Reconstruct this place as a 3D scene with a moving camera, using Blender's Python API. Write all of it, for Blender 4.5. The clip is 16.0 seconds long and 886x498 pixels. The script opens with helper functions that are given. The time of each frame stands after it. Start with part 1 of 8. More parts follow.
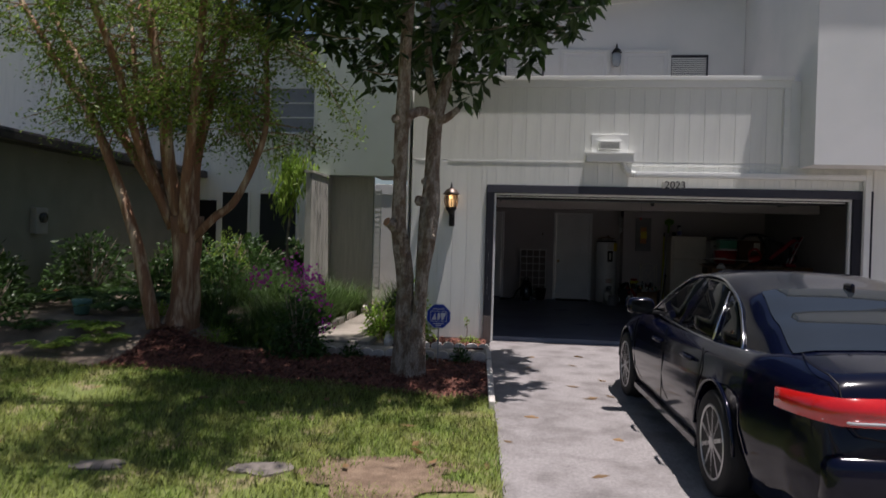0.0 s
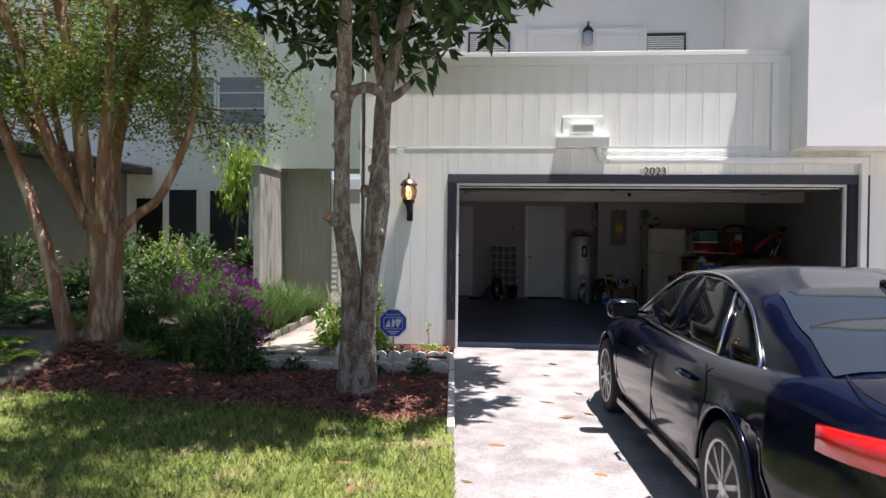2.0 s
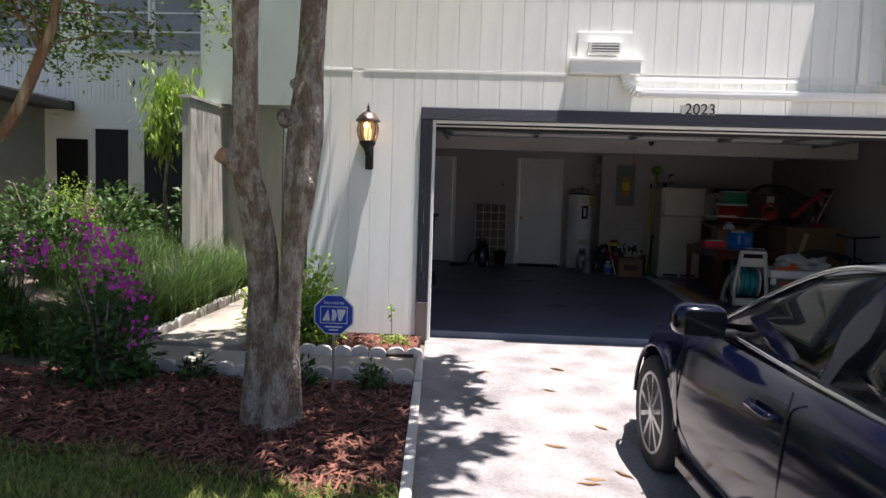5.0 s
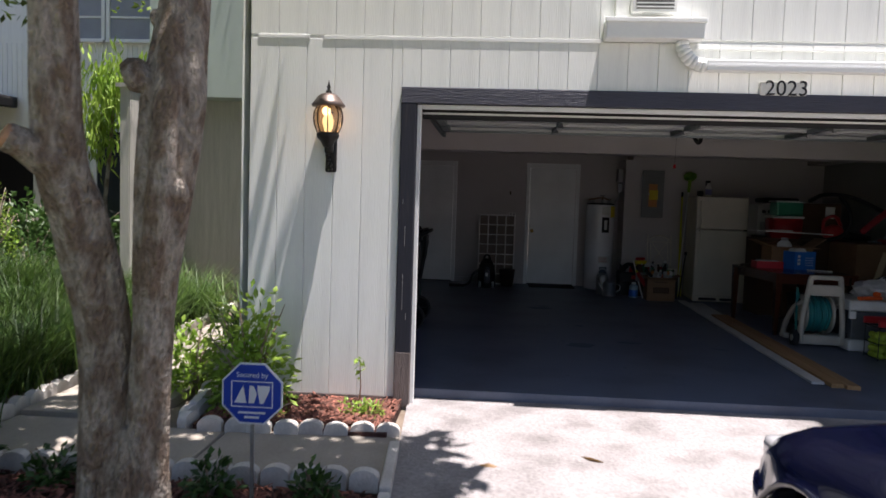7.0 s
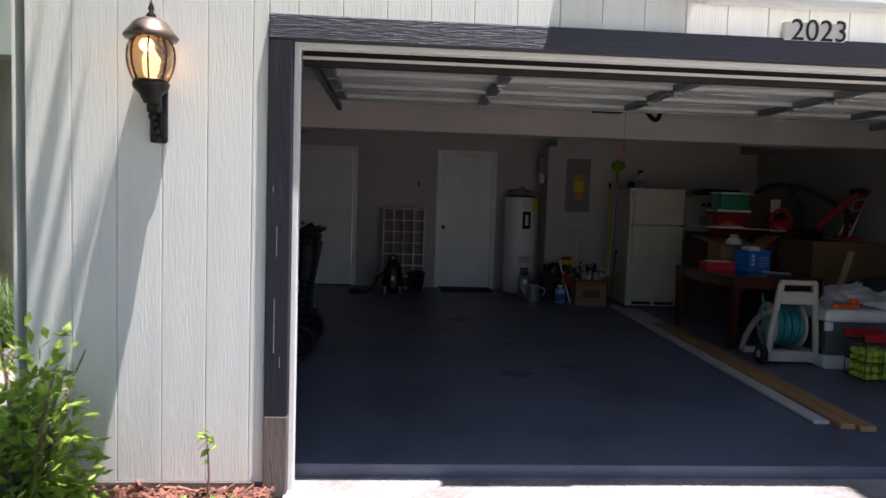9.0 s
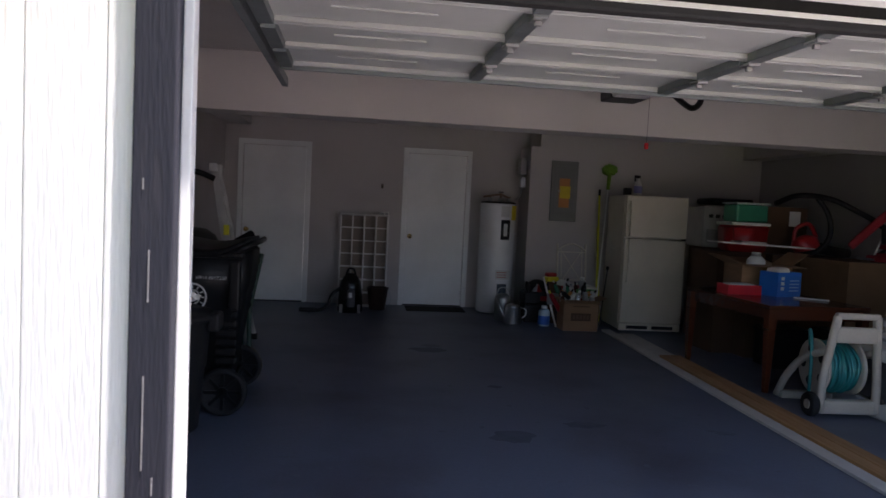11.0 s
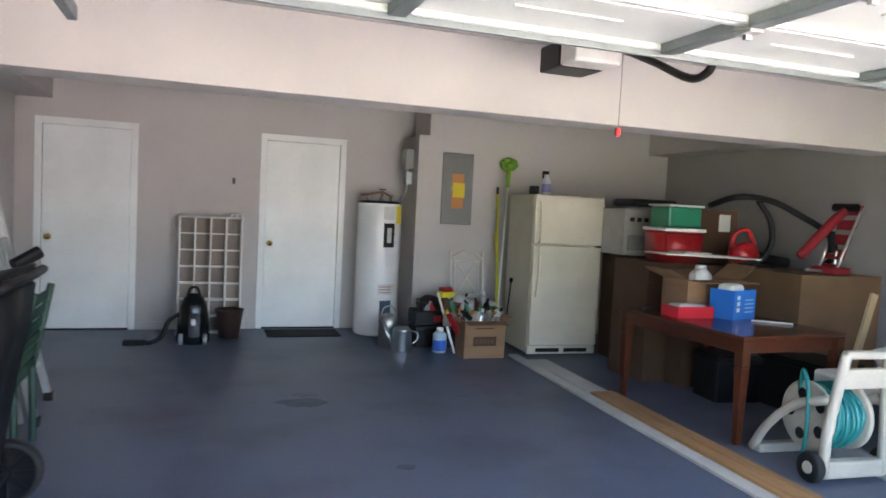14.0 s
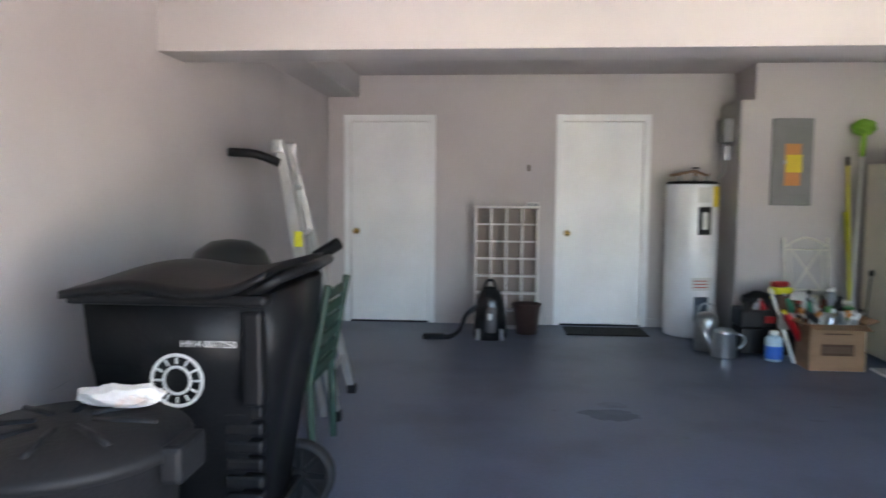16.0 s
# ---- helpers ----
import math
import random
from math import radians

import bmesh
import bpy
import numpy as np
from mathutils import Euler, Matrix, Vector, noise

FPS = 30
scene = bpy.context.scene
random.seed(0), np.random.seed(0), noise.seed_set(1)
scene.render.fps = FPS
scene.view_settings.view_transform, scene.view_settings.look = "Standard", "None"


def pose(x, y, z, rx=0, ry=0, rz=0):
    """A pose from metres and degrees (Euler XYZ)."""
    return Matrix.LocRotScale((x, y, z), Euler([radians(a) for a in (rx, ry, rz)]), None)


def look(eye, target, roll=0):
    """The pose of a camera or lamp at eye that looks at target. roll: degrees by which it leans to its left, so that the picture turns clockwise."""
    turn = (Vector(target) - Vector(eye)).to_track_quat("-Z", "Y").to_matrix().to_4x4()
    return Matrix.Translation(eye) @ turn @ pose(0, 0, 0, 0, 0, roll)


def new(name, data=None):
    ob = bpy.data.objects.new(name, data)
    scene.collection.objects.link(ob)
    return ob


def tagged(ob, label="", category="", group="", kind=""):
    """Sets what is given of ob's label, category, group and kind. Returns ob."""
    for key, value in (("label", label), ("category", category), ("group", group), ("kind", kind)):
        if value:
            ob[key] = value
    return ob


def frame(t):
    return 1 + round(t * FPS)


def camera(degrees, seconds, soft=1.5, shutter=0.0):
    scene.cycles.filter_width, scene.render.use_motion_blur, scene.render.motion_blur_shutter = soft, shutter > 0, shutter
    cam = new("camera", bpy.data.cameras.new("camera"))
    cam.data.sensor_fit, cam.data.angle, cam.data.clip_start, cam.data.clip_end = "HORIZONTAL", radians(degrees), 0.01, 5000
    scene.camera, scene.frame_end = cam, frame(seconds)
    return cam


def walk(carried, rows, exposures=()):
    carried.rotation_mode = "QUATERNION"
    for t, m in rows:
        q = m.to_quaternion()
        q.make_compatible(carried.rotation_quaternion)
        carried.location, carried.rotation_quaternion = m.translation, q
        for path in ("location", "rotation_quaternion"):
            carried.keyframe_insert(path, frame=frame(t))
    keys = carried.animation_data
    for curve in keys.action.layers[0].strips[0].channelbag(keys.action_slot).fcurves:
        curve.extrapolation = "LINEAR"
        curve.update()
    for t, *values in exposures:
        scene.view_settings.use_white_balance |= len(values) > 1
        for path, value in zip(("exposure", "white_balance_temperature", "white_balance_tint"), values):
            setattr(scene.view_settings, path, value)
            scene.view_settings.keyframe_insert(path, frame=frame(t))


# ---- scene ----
cam = camera(64.0, 16.0, shutter=0.4)
PATH = [
    (0, (0.445, 0.972, 1.379), (0.205, 2.957, 1.355), 1.6),
    (0.5, (0.463, 1.21, 1.386), (0.264, 3.199, 1.436), 0.4),
    (1, (0.365, 1.431, 1.388), (0.175, 3.422, 1.388), -1.0),
    (1.5, (0.487, 1.679, 1.375), (0.302, 3.67, 1.395), -0.7),
    (2, (0.537, 2.011, 1.363), (0.369, 4.004, 1.334), 0.6),
    (2.5, (0.495, 2.342, 1.366), (0.378, 4.338, 1.348), -0.1),
    (3, (0.584, 2.748, 1.337), (0.337, 4.732, 1.341), 2.9),
    (3.5, (0.554, 3.169, 1.333), (0.315, 5.155, 1.36), 2.8),
    (3.7, (0.506, 3.321, 1.338), (0.403, 5.318, 1.306), 1.4),
    (5.8, (0.472, 5.055, 1.389), (0.337, 7.044, 1.228), 1.9),
    (6, (0.457, 5.259, 1.392), (0.322, 7.251, 1.275), 0.8),
    (6.5, (0.451, 5.683, 1.39), (0.425, 7.677, 1.239), -0.3),
    (7, (0.5, 6.165, 1.394), (0.36, 8.155, 1.265), 1.8),
    (7.5, (0.488, 6.537, 1.415), (0.513, 8.535, 1.337), 1.8),
    (8, (0.505, 7.005, 1.387), (0.457, 9.003, 1.309), 0.3),
    (8.5, (0.469, 7.404, 1.374), (0.414, 9.4, 1.267), 2.9),
    (9, (0.423, 7.812, 1.368), (0.56, 9.803, 1.231), 1.8),
    (9.2, (0.43, 7.955, 1.349), (0.57, 9.949, 1.261), 1.9),
    (11.3, (0.389, 9.388, 1.387), (0.712, 11.358, 1.251), 3.4),
    (11.5, (0.37, 9.493, 1.41), (0.825, 11.432, 1.234), 2.4),
    (12, (0.377, 9.821, 1.394), (0.919, 11.731, 1.156), 1.6),
    (12.2, (0.448, 9.936, 1.421), (0.987, 11.851, 1.207), 1.9),
    (12.5, (0.415, 10.113, 1.421), (0.986, 12.015, 1.183), 4.1),
    (13, (0.367, 10.414, 1.44), (1.038, 12.284, 1.207), 1.3),
    (13.5, (0.331, 10.64, 1.433), (0.937, 12.534, 1.215), 1.2),
    (14, (0.423, 10.873, 1.442), (1.079, 12.759, 1.325), 2.9),
    (14.5, (0.511, 11.016, 1.44), (1.278, 12.86, 1.333), 3.1),
    (15, (0.446, 11.25, 1.467), (1.223, 13.091, 1.366), 1.0),
    (15.5, (0.395, 11.504, 1.388), (0.814, 13.448, 1.173), 1.2),
    (15.6, (0.422, 11.523, 1.376), (0.691, 13.498, 1.216), 0.5),
    (16, (0.464, 11.573, 1.35), (0.313, 13.561, 1.193), 0.4),
]
walk(cam, [(t, look(eye, target, roll)) for t, eye, target, roll in PATH], [(0.0, 0.06, 6450, 15), (0.4, 1.1, 6450, 15), (1.5, 1.22, 6450, 15), (3.7, 1.34, 6450, 15), (6.5, 1.22, 6450, 15), (8.5, 1.32, 6450, 15), (9.0, 1.62, 6450, 15), (9.2, 1.66, 6450, 15), (11.3, 2.65, 6400, 20), (11.5, 2.9, 6400, 20), (12.0, 4.25, 6450, 15), (12.6, 5.08, 6500, 12), (13.6, 5.16, 6500, 11), (14.2, 5.08, 6500, 10), (16.0, 5.1, 6500, 10)])

# ---- light ----
world = bpy.data.worlds.new("sky")
scene.world = world
world.use_nodes = True
_n = world.node_tree.nodes
_sky = _n.new("ShaderNodeTexSky")
_sky.sky_type = "NISHITA"
_sky.sun_disc = False
_sky.sun_elevation = radians(79)
_sky.sun_rotation = radians(112)
_n["Background"].inputs[1].default_value = 0.055
world.node_tree.links.new(_sky.outputs[0], _n["Background"].inputs[0])
_sun = bpy.data.lights.new("sun", "SUN")
_sun.energy, _sun.angle, _sun.color = 5.0, radians(0.55), (1.0, 0.945, 0.91)
sun = new("sun", _sun)
sun.matrix_world = look((2.66, -1.12, 14), (0, 0, 0))

# ---- materials ----


def mat(name, col, rough=0.6, metal=0.0, vary=0.12, scale=6.0, bump=0.0, bscale=60.0, col2=None, mix=0.5, stretch=(1, 1, 1), coat=0.0, rand=0.0, spec=0.5, trans=0.0, emit=None, estr=0.0, detail=6.0, msharp=0.15, deep=0.01):
    """Procedural surface: base colour with two scales of noise, optional second colour in patches, fine bump, random tone per object."""
    m = bpy.data.materials.new(name)
    m.use_nodes = True
    nt = m.node_tree
    nd, ln = nt.nodes, nt.links
    b = nd["Principled BSDF"]
    tc = nd.new("ShaderNodeTexCoord")
    mp = nd.new("ShaderNodeMapping")
    mp.inputs["Scale"].default_value = stretch
    ln.new(tc.outputs["Object"], mp.inputs[0])
    big = nd.new("ShaderNodeTexNoise")
    big.inputs["Scale"].default_value = scale
    big.inputs["Detail"].default_value = detail
    ln.new(mp.outputs[0], big.inputs["Vector"])
    fine = nd.new("ShaderNodeTexNoise")
    fine.inputs["Scale"].default_value = bscale
    fine.inputs["Detail"].default_value = 4
    ln.new(mp.outputs[0], fine.inputs["Vector"])
    c2 = col2 or tuple(c * 0.6 for c in col)
    ramp = nd.new("ShaderNodeMapRange")
    ramp.inputs[1].default_value = mix - msharp
    ramp.inputs[2].default_value = mix + msharp
    ln.new(big.outputs[0], ramp.inputs[0])
    amt = nd.new("ShaderNodeMath")
    amt.operation = "MULTIPLY"
    amt.inputs[1].default_value = 1.0 if col2 else 0.35
    ln.new(ramp.outputs[0], amt.inputs[0])
    mx = nd.new("ShaderNodeMix")
    mx.data_type = "RGBA"
    ln.new(amt.outputs[0], mx.inputs[0])
    mx.inputs[6].default_value = (*col, 1)
    mx.inputs[7].default_value = (*c2, 1)
    val = nd.new("ShaderNodeMath")
    val.operation = "MULTIPLY_ADD"
    val.inputs[1].default_value = vary * 2
    val.inputs[2].default_value = 1 - vary
    ln.new(fine.outputs[0], val.inputs[0])
    hsv = nd.new("ShaderNodeHueSaturation")
    ln.new(mx.outputs[2], hsv.inputs["Color"])
    if rand:
        oi = nd.new("ShaderNodeObjectInfo")
        geo = nd.new("ShaderNodeNewGeometry")
        ad = nd.new("ShaderNodeMath")
        ad.operation = "ADD"
        ln.new(oi.outputs["Random"], ad.inputs[0])
        ln.new(geo.outputs["Random Per Island"], ad.inputs[1])
        fr = nd.new("ShaderNodeMath")
        fr.operation = "FRACT"
        ln.new(ad.outputs[0], fr.inputs[0])
        r2 = nd.new("ShaderNodeMath")
        r2.operation = "MULTIPLY_ADD"
        r2.inputs[1].default_value = 2 * rand
        r2.inputs[2].default_value = 1 - rand
        ln.new(fr.outputs[0], r2.inputs[0])
        r3 = nd.new("ShaderNodeMath")
        r3.operation = "MULTIPLY"
        ln.new(r2.outputs[0], r3.inputs[0])
        ln.new(val.outputs[0], r3.inputs[1])
        ln.new(r3.outputs[0], hsv.inputs["Value"])
    else:
        ln.new(val.outputs[0], hsv.inputs["Value"])
    ln.new(hsv.outputs[0], b.inputs["Base Color"])
    rr = nd.new("ShaderNodeMath")
    rr.operation = "MULTIPLY_ADD"
    rr.use_clamp = True
    rr.inputs[1].default_value = 0.25 * min(rough, 0.6)
    rr.inputs[2].default_value = rough * 0.9
    ln.new(big.outputs[0], rr.inputs[0])
    ln.new(rr.outputs[0], b.inputs["Roughness"])
    b.inputs["Metallic"].default_value = metal
    b.inputs["Specular IOR Level"].default_value = spec
    b.inputs["Coat Weight"].default_value = coat
    b.inputs["Transmission Weight"].default_value = trans
    if emit:
        b.inputs["Emission Color"].default_value = (*emit, 1)
        b.inputs["Emission Strength"].default_value = estr
    if bump:
        bp = nd.new("ShaderNodeBump")
        bp.inputs["Strength"].default_value = min(1.0, bump)
        bp.inputs["Distance"].default_value = deep
        ln.new(fine.outputs[0], bp.inputs["Height"])
        ln.new(bp.outputs[0], b.inputs["Normal"])
    return m


def leaf_mat(name, col, col2, rand=0.35, rough=0.45, gloss=0.5):
    """Leaves: thin surface that lets light through, tone varied from leaf to leaf."""
    m = mat(name, col, rough, vary=0.15, scale=3.0, bscale=25, col2=col2, rand=rand, spec=gloss)
    nt = m.node_tree
    nd, ln = nt.nodes, nt.links
    b = nd["Principled BSDF"]
    src = b.inputs["Base Color"].links[0].from_socket
    tr = nd.new("ShaderNodeBsdfTranslucent")
    ln.new(src, tr.inputs[0])
    ms = nd.new("ShaderNodeMixShader")
    ms.inputs[0].default_value = 0.40
    ln.new(b.outputs[0], ms.inputs[1])
    ln.new(tr.outputs[0], ms.inputs[2])
    ln.new(ms.outputs[0], nd["Material Output"].inputs[0])
    return m


M = {
    "siding": mat("painted_siding", (0.81, 0.82, 0.775), 0.65, vary=0.06, scale=1.2, bump=0.25, bscale=14, stretch=(9, 9, 0.8), rand=0.02, col2=(0.74, 0.75, 0.71), mix=0.62),
    "stucco": mat("painted_stucco", (0.85, 0.855, 0.84), 0.8, vary=0.05, scale=0.8, bump=0.35, bscale=160, col2=(0.73, 0.76, 0.75), mix=0.6),
    # grey-green tone includes the even tree shade on the wall over the entry
    "shade_wall": mat("shade_toned_siding", (0.44, 0.50, 0.45), 0.75, vary=0.05, scale=0.7, bump=0.2, bscale=90, col2=(0.38, 0.43, 0.38), mix=0.62),
    "pier": mat("weathered_fence_board", (0.50, 0.48, 0.43), 0.8, vary=0.15, scale=2.0, bump=0.4, bscale=12, stretch=(10, 10, 0.7), rand=0.08),
    "white": mat("white_paint", (0.80, 0.81, 0.78), 0.5, vary=0.04, scale=2.0, bump=0.1, bscale=40, col2=(0.70, 0.71, 0.68), mix=0.7),
    "doorpaint": mat("door_paint", (0.88, 0.90, 0.89), 0.4, vary=0.02, scale=1.2, bump=0.05, bscale=30),
    "trim_dark": mat("navy_painted_wood", (0.022, 0.023, 0.032), 0.65, spec=0.25, vary=0.2, scale=3.0, bump=0.25, bscale=22, stretch=(6, 6, 0.6), col2=(0.05, 0.046, 0.05), mix=0.72),
    "trim_dark_h": mat("navy_painted_wood_beam", (0.035, 0.037, 0.055), 0.5, vary=0.3, scale=3.0, bump=0.6, bscale=22, stretch=(0.6, 6, 8)),
    "int_wall": mat("grey_interior_paint", (0.53, 0.50, 0.487), 0.8, vary=0.03, scale=0.9, bump=0.15, bscale=120, col2=(0.46, 0.43, 0.42), mix=0.6),
    "int_ceiling": mat("pale_ceiling_paint", (0.56, 0.53, 0.515), 0.85, vary=0.03, scale=0.7, bump=0.3, bscale=150),
    "concrete": mat("driveway_concrete", (0.29, 0.27, 0.265), 0.88, vary=0.5, scale=3.0, bump=1.0, bscale=48, col2=(0.175, 0.16, 0.155), mix=0.57, msharp=0.12, detail=12),
    "path": mat("path_concrete", (0.38, 0.335, 0.28), 0.85, vary=0.15, scale=3.0, bump=0.4, bscale=60, rand=0.08),
    "kerb": mat("pale_edging_stone", (0.62, 0.58, 0.53), 0.8, vary=0.15, scale=5.0, bump=0.5, bscale=60, rand=0.08, col2=(0.42, 0.36, 0.31), mix=0.62),
    "mulch": mat("red_brown_mulch", (0.085, 0.03, 0.02), 0.9, vary=0.5, scale=12.0, bump=1.0, bscale=90, col2=(0.035, 0.016, 0.011)),
    "chip": mat("mulch_chip", (0.19, 0.072, 0.048), 0.85, vary=0.3, scale=9, bscale=60, rand=0.6, stretch=(1, 1, 3)),
    "soil": mat("sandy_soil", (0.26, 0.21, 0.16), 0.95, vary=0.3, scale=3.0, bump=0.7, bscale=60, col2=(0.15, 0.115, 0.085)),
    "lawn": mat("lawn_ground", (0.15, 0.19, 0.045), 0.95, vary=0.5, scale=2.6, bump=1.0, bscale=70, col2=(0.30, 0.235, 0.14), mix=0.60, msharp=0.06),
    "bark": mat("bark", (0.30, 0.215, 0.155), 0.92, vary=0.75, scale=11.0, bump=1.0, bscale=48, stretch=(1.5, 1.5, 0.7), col2=(0.54, 0.46, 0.38), mix=0.50, msharp=0.08, deep=0.10, detail=12),
    "bark2": mat("smooth_peeling_bark", (0.25, 0.125, 0.07), 0.75, vary=0.45, scale=3.5, bump=1.0, bscale=14, stretch=(3, 3, 0.45), col2=(0.50, 0.37, 0.26), mix=0.57, msharp=0.08, deep=0.03),
}

# ---- builders ----


def thing(name, m, label, category, group="", kind=""):
    ob = new(name)
    ob.empty_display_size = 0.1
    ob.matrix_world = m
    return tagged(ob, label, category, group, kind)


def part(name, bm, material, parent=None, label="", smooth=False):
    me = bpy.data.meshes.new(name)
    if smooth:
        for f in bm.faces:
            f.smooth = True
    bm.to_mesh(me)
    bm.free()
    me.materials.append(material)
    ob = new(name, me)
    if parent:
        ob.parent = parent
    if label:
        ob["label"] = label
    return ob


def structure(name, bm, material, label, category, smooth=False):
    return tagged(part(name, bm, material, None, "", smooth), label, category, "", "structure")


def share(name, ob, m, parent=None):
    """One more piece on the mesh of ob."""
    o = new(name, ob.data)
    o.matrix_basis = m
    if parent:
        o.parent = parent
    return o


def box(bm, x0, x1, y0, y1, z0, z1, bevel=0.0, m=None):
    v = [bm.verts.new((x, y, z)) for x in (x0, x1) for y in (y0, y1) for z in (z0, z1)]
    idx = ((0, 1, 3, 2), (4, 6, 7, 5), (0, 4, 5, 1), (2, 3, 7, 6), (0, 2, 6, 4), (1, 5, 7, 3))
    fs = [bm.faces.new([v[i] for i in f]) for f in idx]
    out = v
    if bevel:
        es = list({e for f in fs for e in f.edges})
        r = bmesh.ops.bevel(bm, geom=es, offset=bevel, segments=2, affect="EDGES", profile=0.5)
        out = list({q for f in r["faces"] for q in f.verts} | {q for q in v if q.is_valid})
    if m:
        bmesh.ops.transform(bm, matrix=m, verts=out)
    return bm


def boxes(*args, bevel=0.0):
    bm = bmesh.new()
    for a in args:
        box(bm, *a, bevel=bevel)
    return bm


def hollow(w, d, h, th=0.006):
    """An open-topped box in one piece."""
    bm = bmesh.new()
    o = [[bm.verts.new((sx * (w / 2 - i), sy * (d / 2 - i), z)) for sx, sy in ((-1, -1), (1, -1), (1, 1), (-1, 1))] for i, z in ((0, 0), (0, h), (th, h), (th, th))]
    for a, b in zip(o, o[1:]):
        for k in range(4):
            bm.faces.new((a[k], a[(k + 1) % 4], b[(k + 1) % 4], b[k]))
    bm.faces.new(o[0][::-1])
    bm.faces.new(o[3])
    return bm


def ring(bm, c, u, v, r, seg, wob=None):
    out = []
    for i in range(seg):
        a = 2 * math.pi * i / seg
        k = r * (wob(a) if wob else 1)
        out.append(bm.verts.new(Vector(c) + u * (math.cos(a) * k) + v * (math.sin(a) * k)))
    return out


def tube(bm, pts, radii, seg=8, wob=None, cap=True):
    """A tube through the points, its radius given for all or each."""
    pts = [Vector(p) for p in pts]
    if not hasattr(radii, "__len__"):
        radii = [radii] * len(pts)
    prev, rings, u = None, [], None
    for i, p in enumerate(pts):
        d = (pts[min(i + 1, len(pts) - 1)] - pts[max(i - 1, 0)])
        if d.length < 1e-9:
            d = Vector((0, 0, 1))
        d.normalize()
        if u is None:
            u = d.orthogonal().normalized()
        else:
            u = u - d * u.dot(d)
            u = u.normalized() if u.length > 1e-6 else d.orthogonal().normalized()
        rg = ring(bm, p, u, d.cross(u), radii[i], seg, (lambda a, i=i: wob(a, i)) if wob else None)
        if prev:
            for k in range(seg):
                bm.faces.new((prev[k], prev[(k + 1) % seg], rg[(k + 1) % seg], rg[k]))
        rings.append(rg)
        prev = rg
    if cap:
        bm.faces.new(rings[0][::-1])
        bm.faces.new(rings[-1])
    return bm


def lathe(bm, prof, seg=24, c=(0, 0, 0), axis="z"):
    """Turns the profile of (radius, height) round an axis through c."""
    rings = []
    for r, h in prof:
        rg = []
        for i in range(seg):
            a = 2 * math.pi * i / seg
            p = (r * math.cos(a), r * math.sin(a), h)
            if axis == "x":
                p = (h, p[0], p[1])
            elif axis == "y":
                p = (p[0], h, p[1])
            rg.append(bm.verts.new((p[0] + c[0], p[1] + c[1], p[2] + c[2])))
        rings.append(rg)
    for a, b in zip(rings, rings[1:]):
        for k in range(seg):
            bm.faces.new((a[k], a[(k + 1) % seg], b[(k + 1) % seg], b[k]))
    bm.faces.new(rings[0][::-1])
    bm.faces.new(rings[-1])
    bmesh.ops.recalc_face_normals(bm, faces=bm.faces[:])
    return bm


def curve_pts(pts, n=6):
    """A smooth line through the points."""
    p = [Vector(q) for q in pts]
    p = [2 * p[0] - p[1]] + p + [2 * p[-1] - p[-2]]
    out = []
    for i in range(1, len(p) - 2):
        for k in range(n):
            t = k / n
            a, b, c, d = p[i - 1:i + 3]
            out.append(0.5 * (2 * b + (c - a) * t + (2 * a - 5 * b + 4 * c - d) * t * t + (3 * b - a - 3 * c + d) * t ** 3))
    out.append(p[-2])
    return out


def ground_z(y):
    """Height of the ground in front of the garage."""
    if y > 11:
        return -0.07
    if y > 8:
        return -0.07 - 0.06 * (11 - y) / 3
    return -0.13 - 0.004 * (8 - y)


def drive_edge(y):
    """Where the driveway meets the lawn and the bed; it drifts towards the garage post."""
    return 0.35 - 0.07 * max(0.0, y - 5.0)


def bed_z(x, y):
    """Ground with the raised planting bed round the multi-stemmed tree."""
    a = min(1, max(0, (-3.2 - x) / 0.9))
    b = min(1, max(0, (y - 8.75) / 1.3))
    return ground_z(y) + 0.36 * a * a * (3 - 2 * a) * b * b * (3 - 2 * b)


def raw_mesh(name, verts, faces, material, parent=None, label=""):
    me = bpy.data.meshes.new(name)
    me.from_pydata(np.asarray(verts).tolist(), [], np.asarray(faces).tolist())
    me.materials.append(material)
    ob = new(name, me)
    if parent:
        ob.parent = parent
    if label:
        ob["label"] = label
    return ob


def unit(v):
    return v / np.maximum(np.linalg.norm(v, axis=-1, keepdims=True), 1e-9)


def leaves(name, base, way, length, width, material, parent, rng, droop=0.3, label=""):
    """Many folded leaves: base points, directions, one size each; four faces a leaf."""
    n = len(base)
    way = unit(way)
    up = rng.normal(size=(n, 3)) * 0.5 + np.array((0, 0, 1.0))
    side = unit(np.cross(way, up))
    nrm = np.cross(side, way)
    ln = (length * rng.uniform(0.7, 1.25, n))[:, None]
    wd = (width * rng.uniform(0.75, 1.2, n))[:, None] * 0.5
    sag = np.zeros((n, 3))
    sag[:, 2] = -droop
    p0 = base
    p1 = base + way * ln * 0.5 + sag * ln * 0.25
    p2 = base + way * ln + sag * ln
    l1, r1 = p1 + side * wd - nrm * wd * 0.3, p1 - side * wd - nrm * wd * 0.3
    v = np.stack((p0, l1, p1, r1, p2), 1).reshape(-1, 3)
    i = np.arange(n)[:, None] * 5
    f = np.concatenate((i + (0, 2, 1), i + (0, 3, 2), i + (1, 2, 4), i + (2, 3, 4)))
    return raw_mesh(name, v, f, material, parent, label)


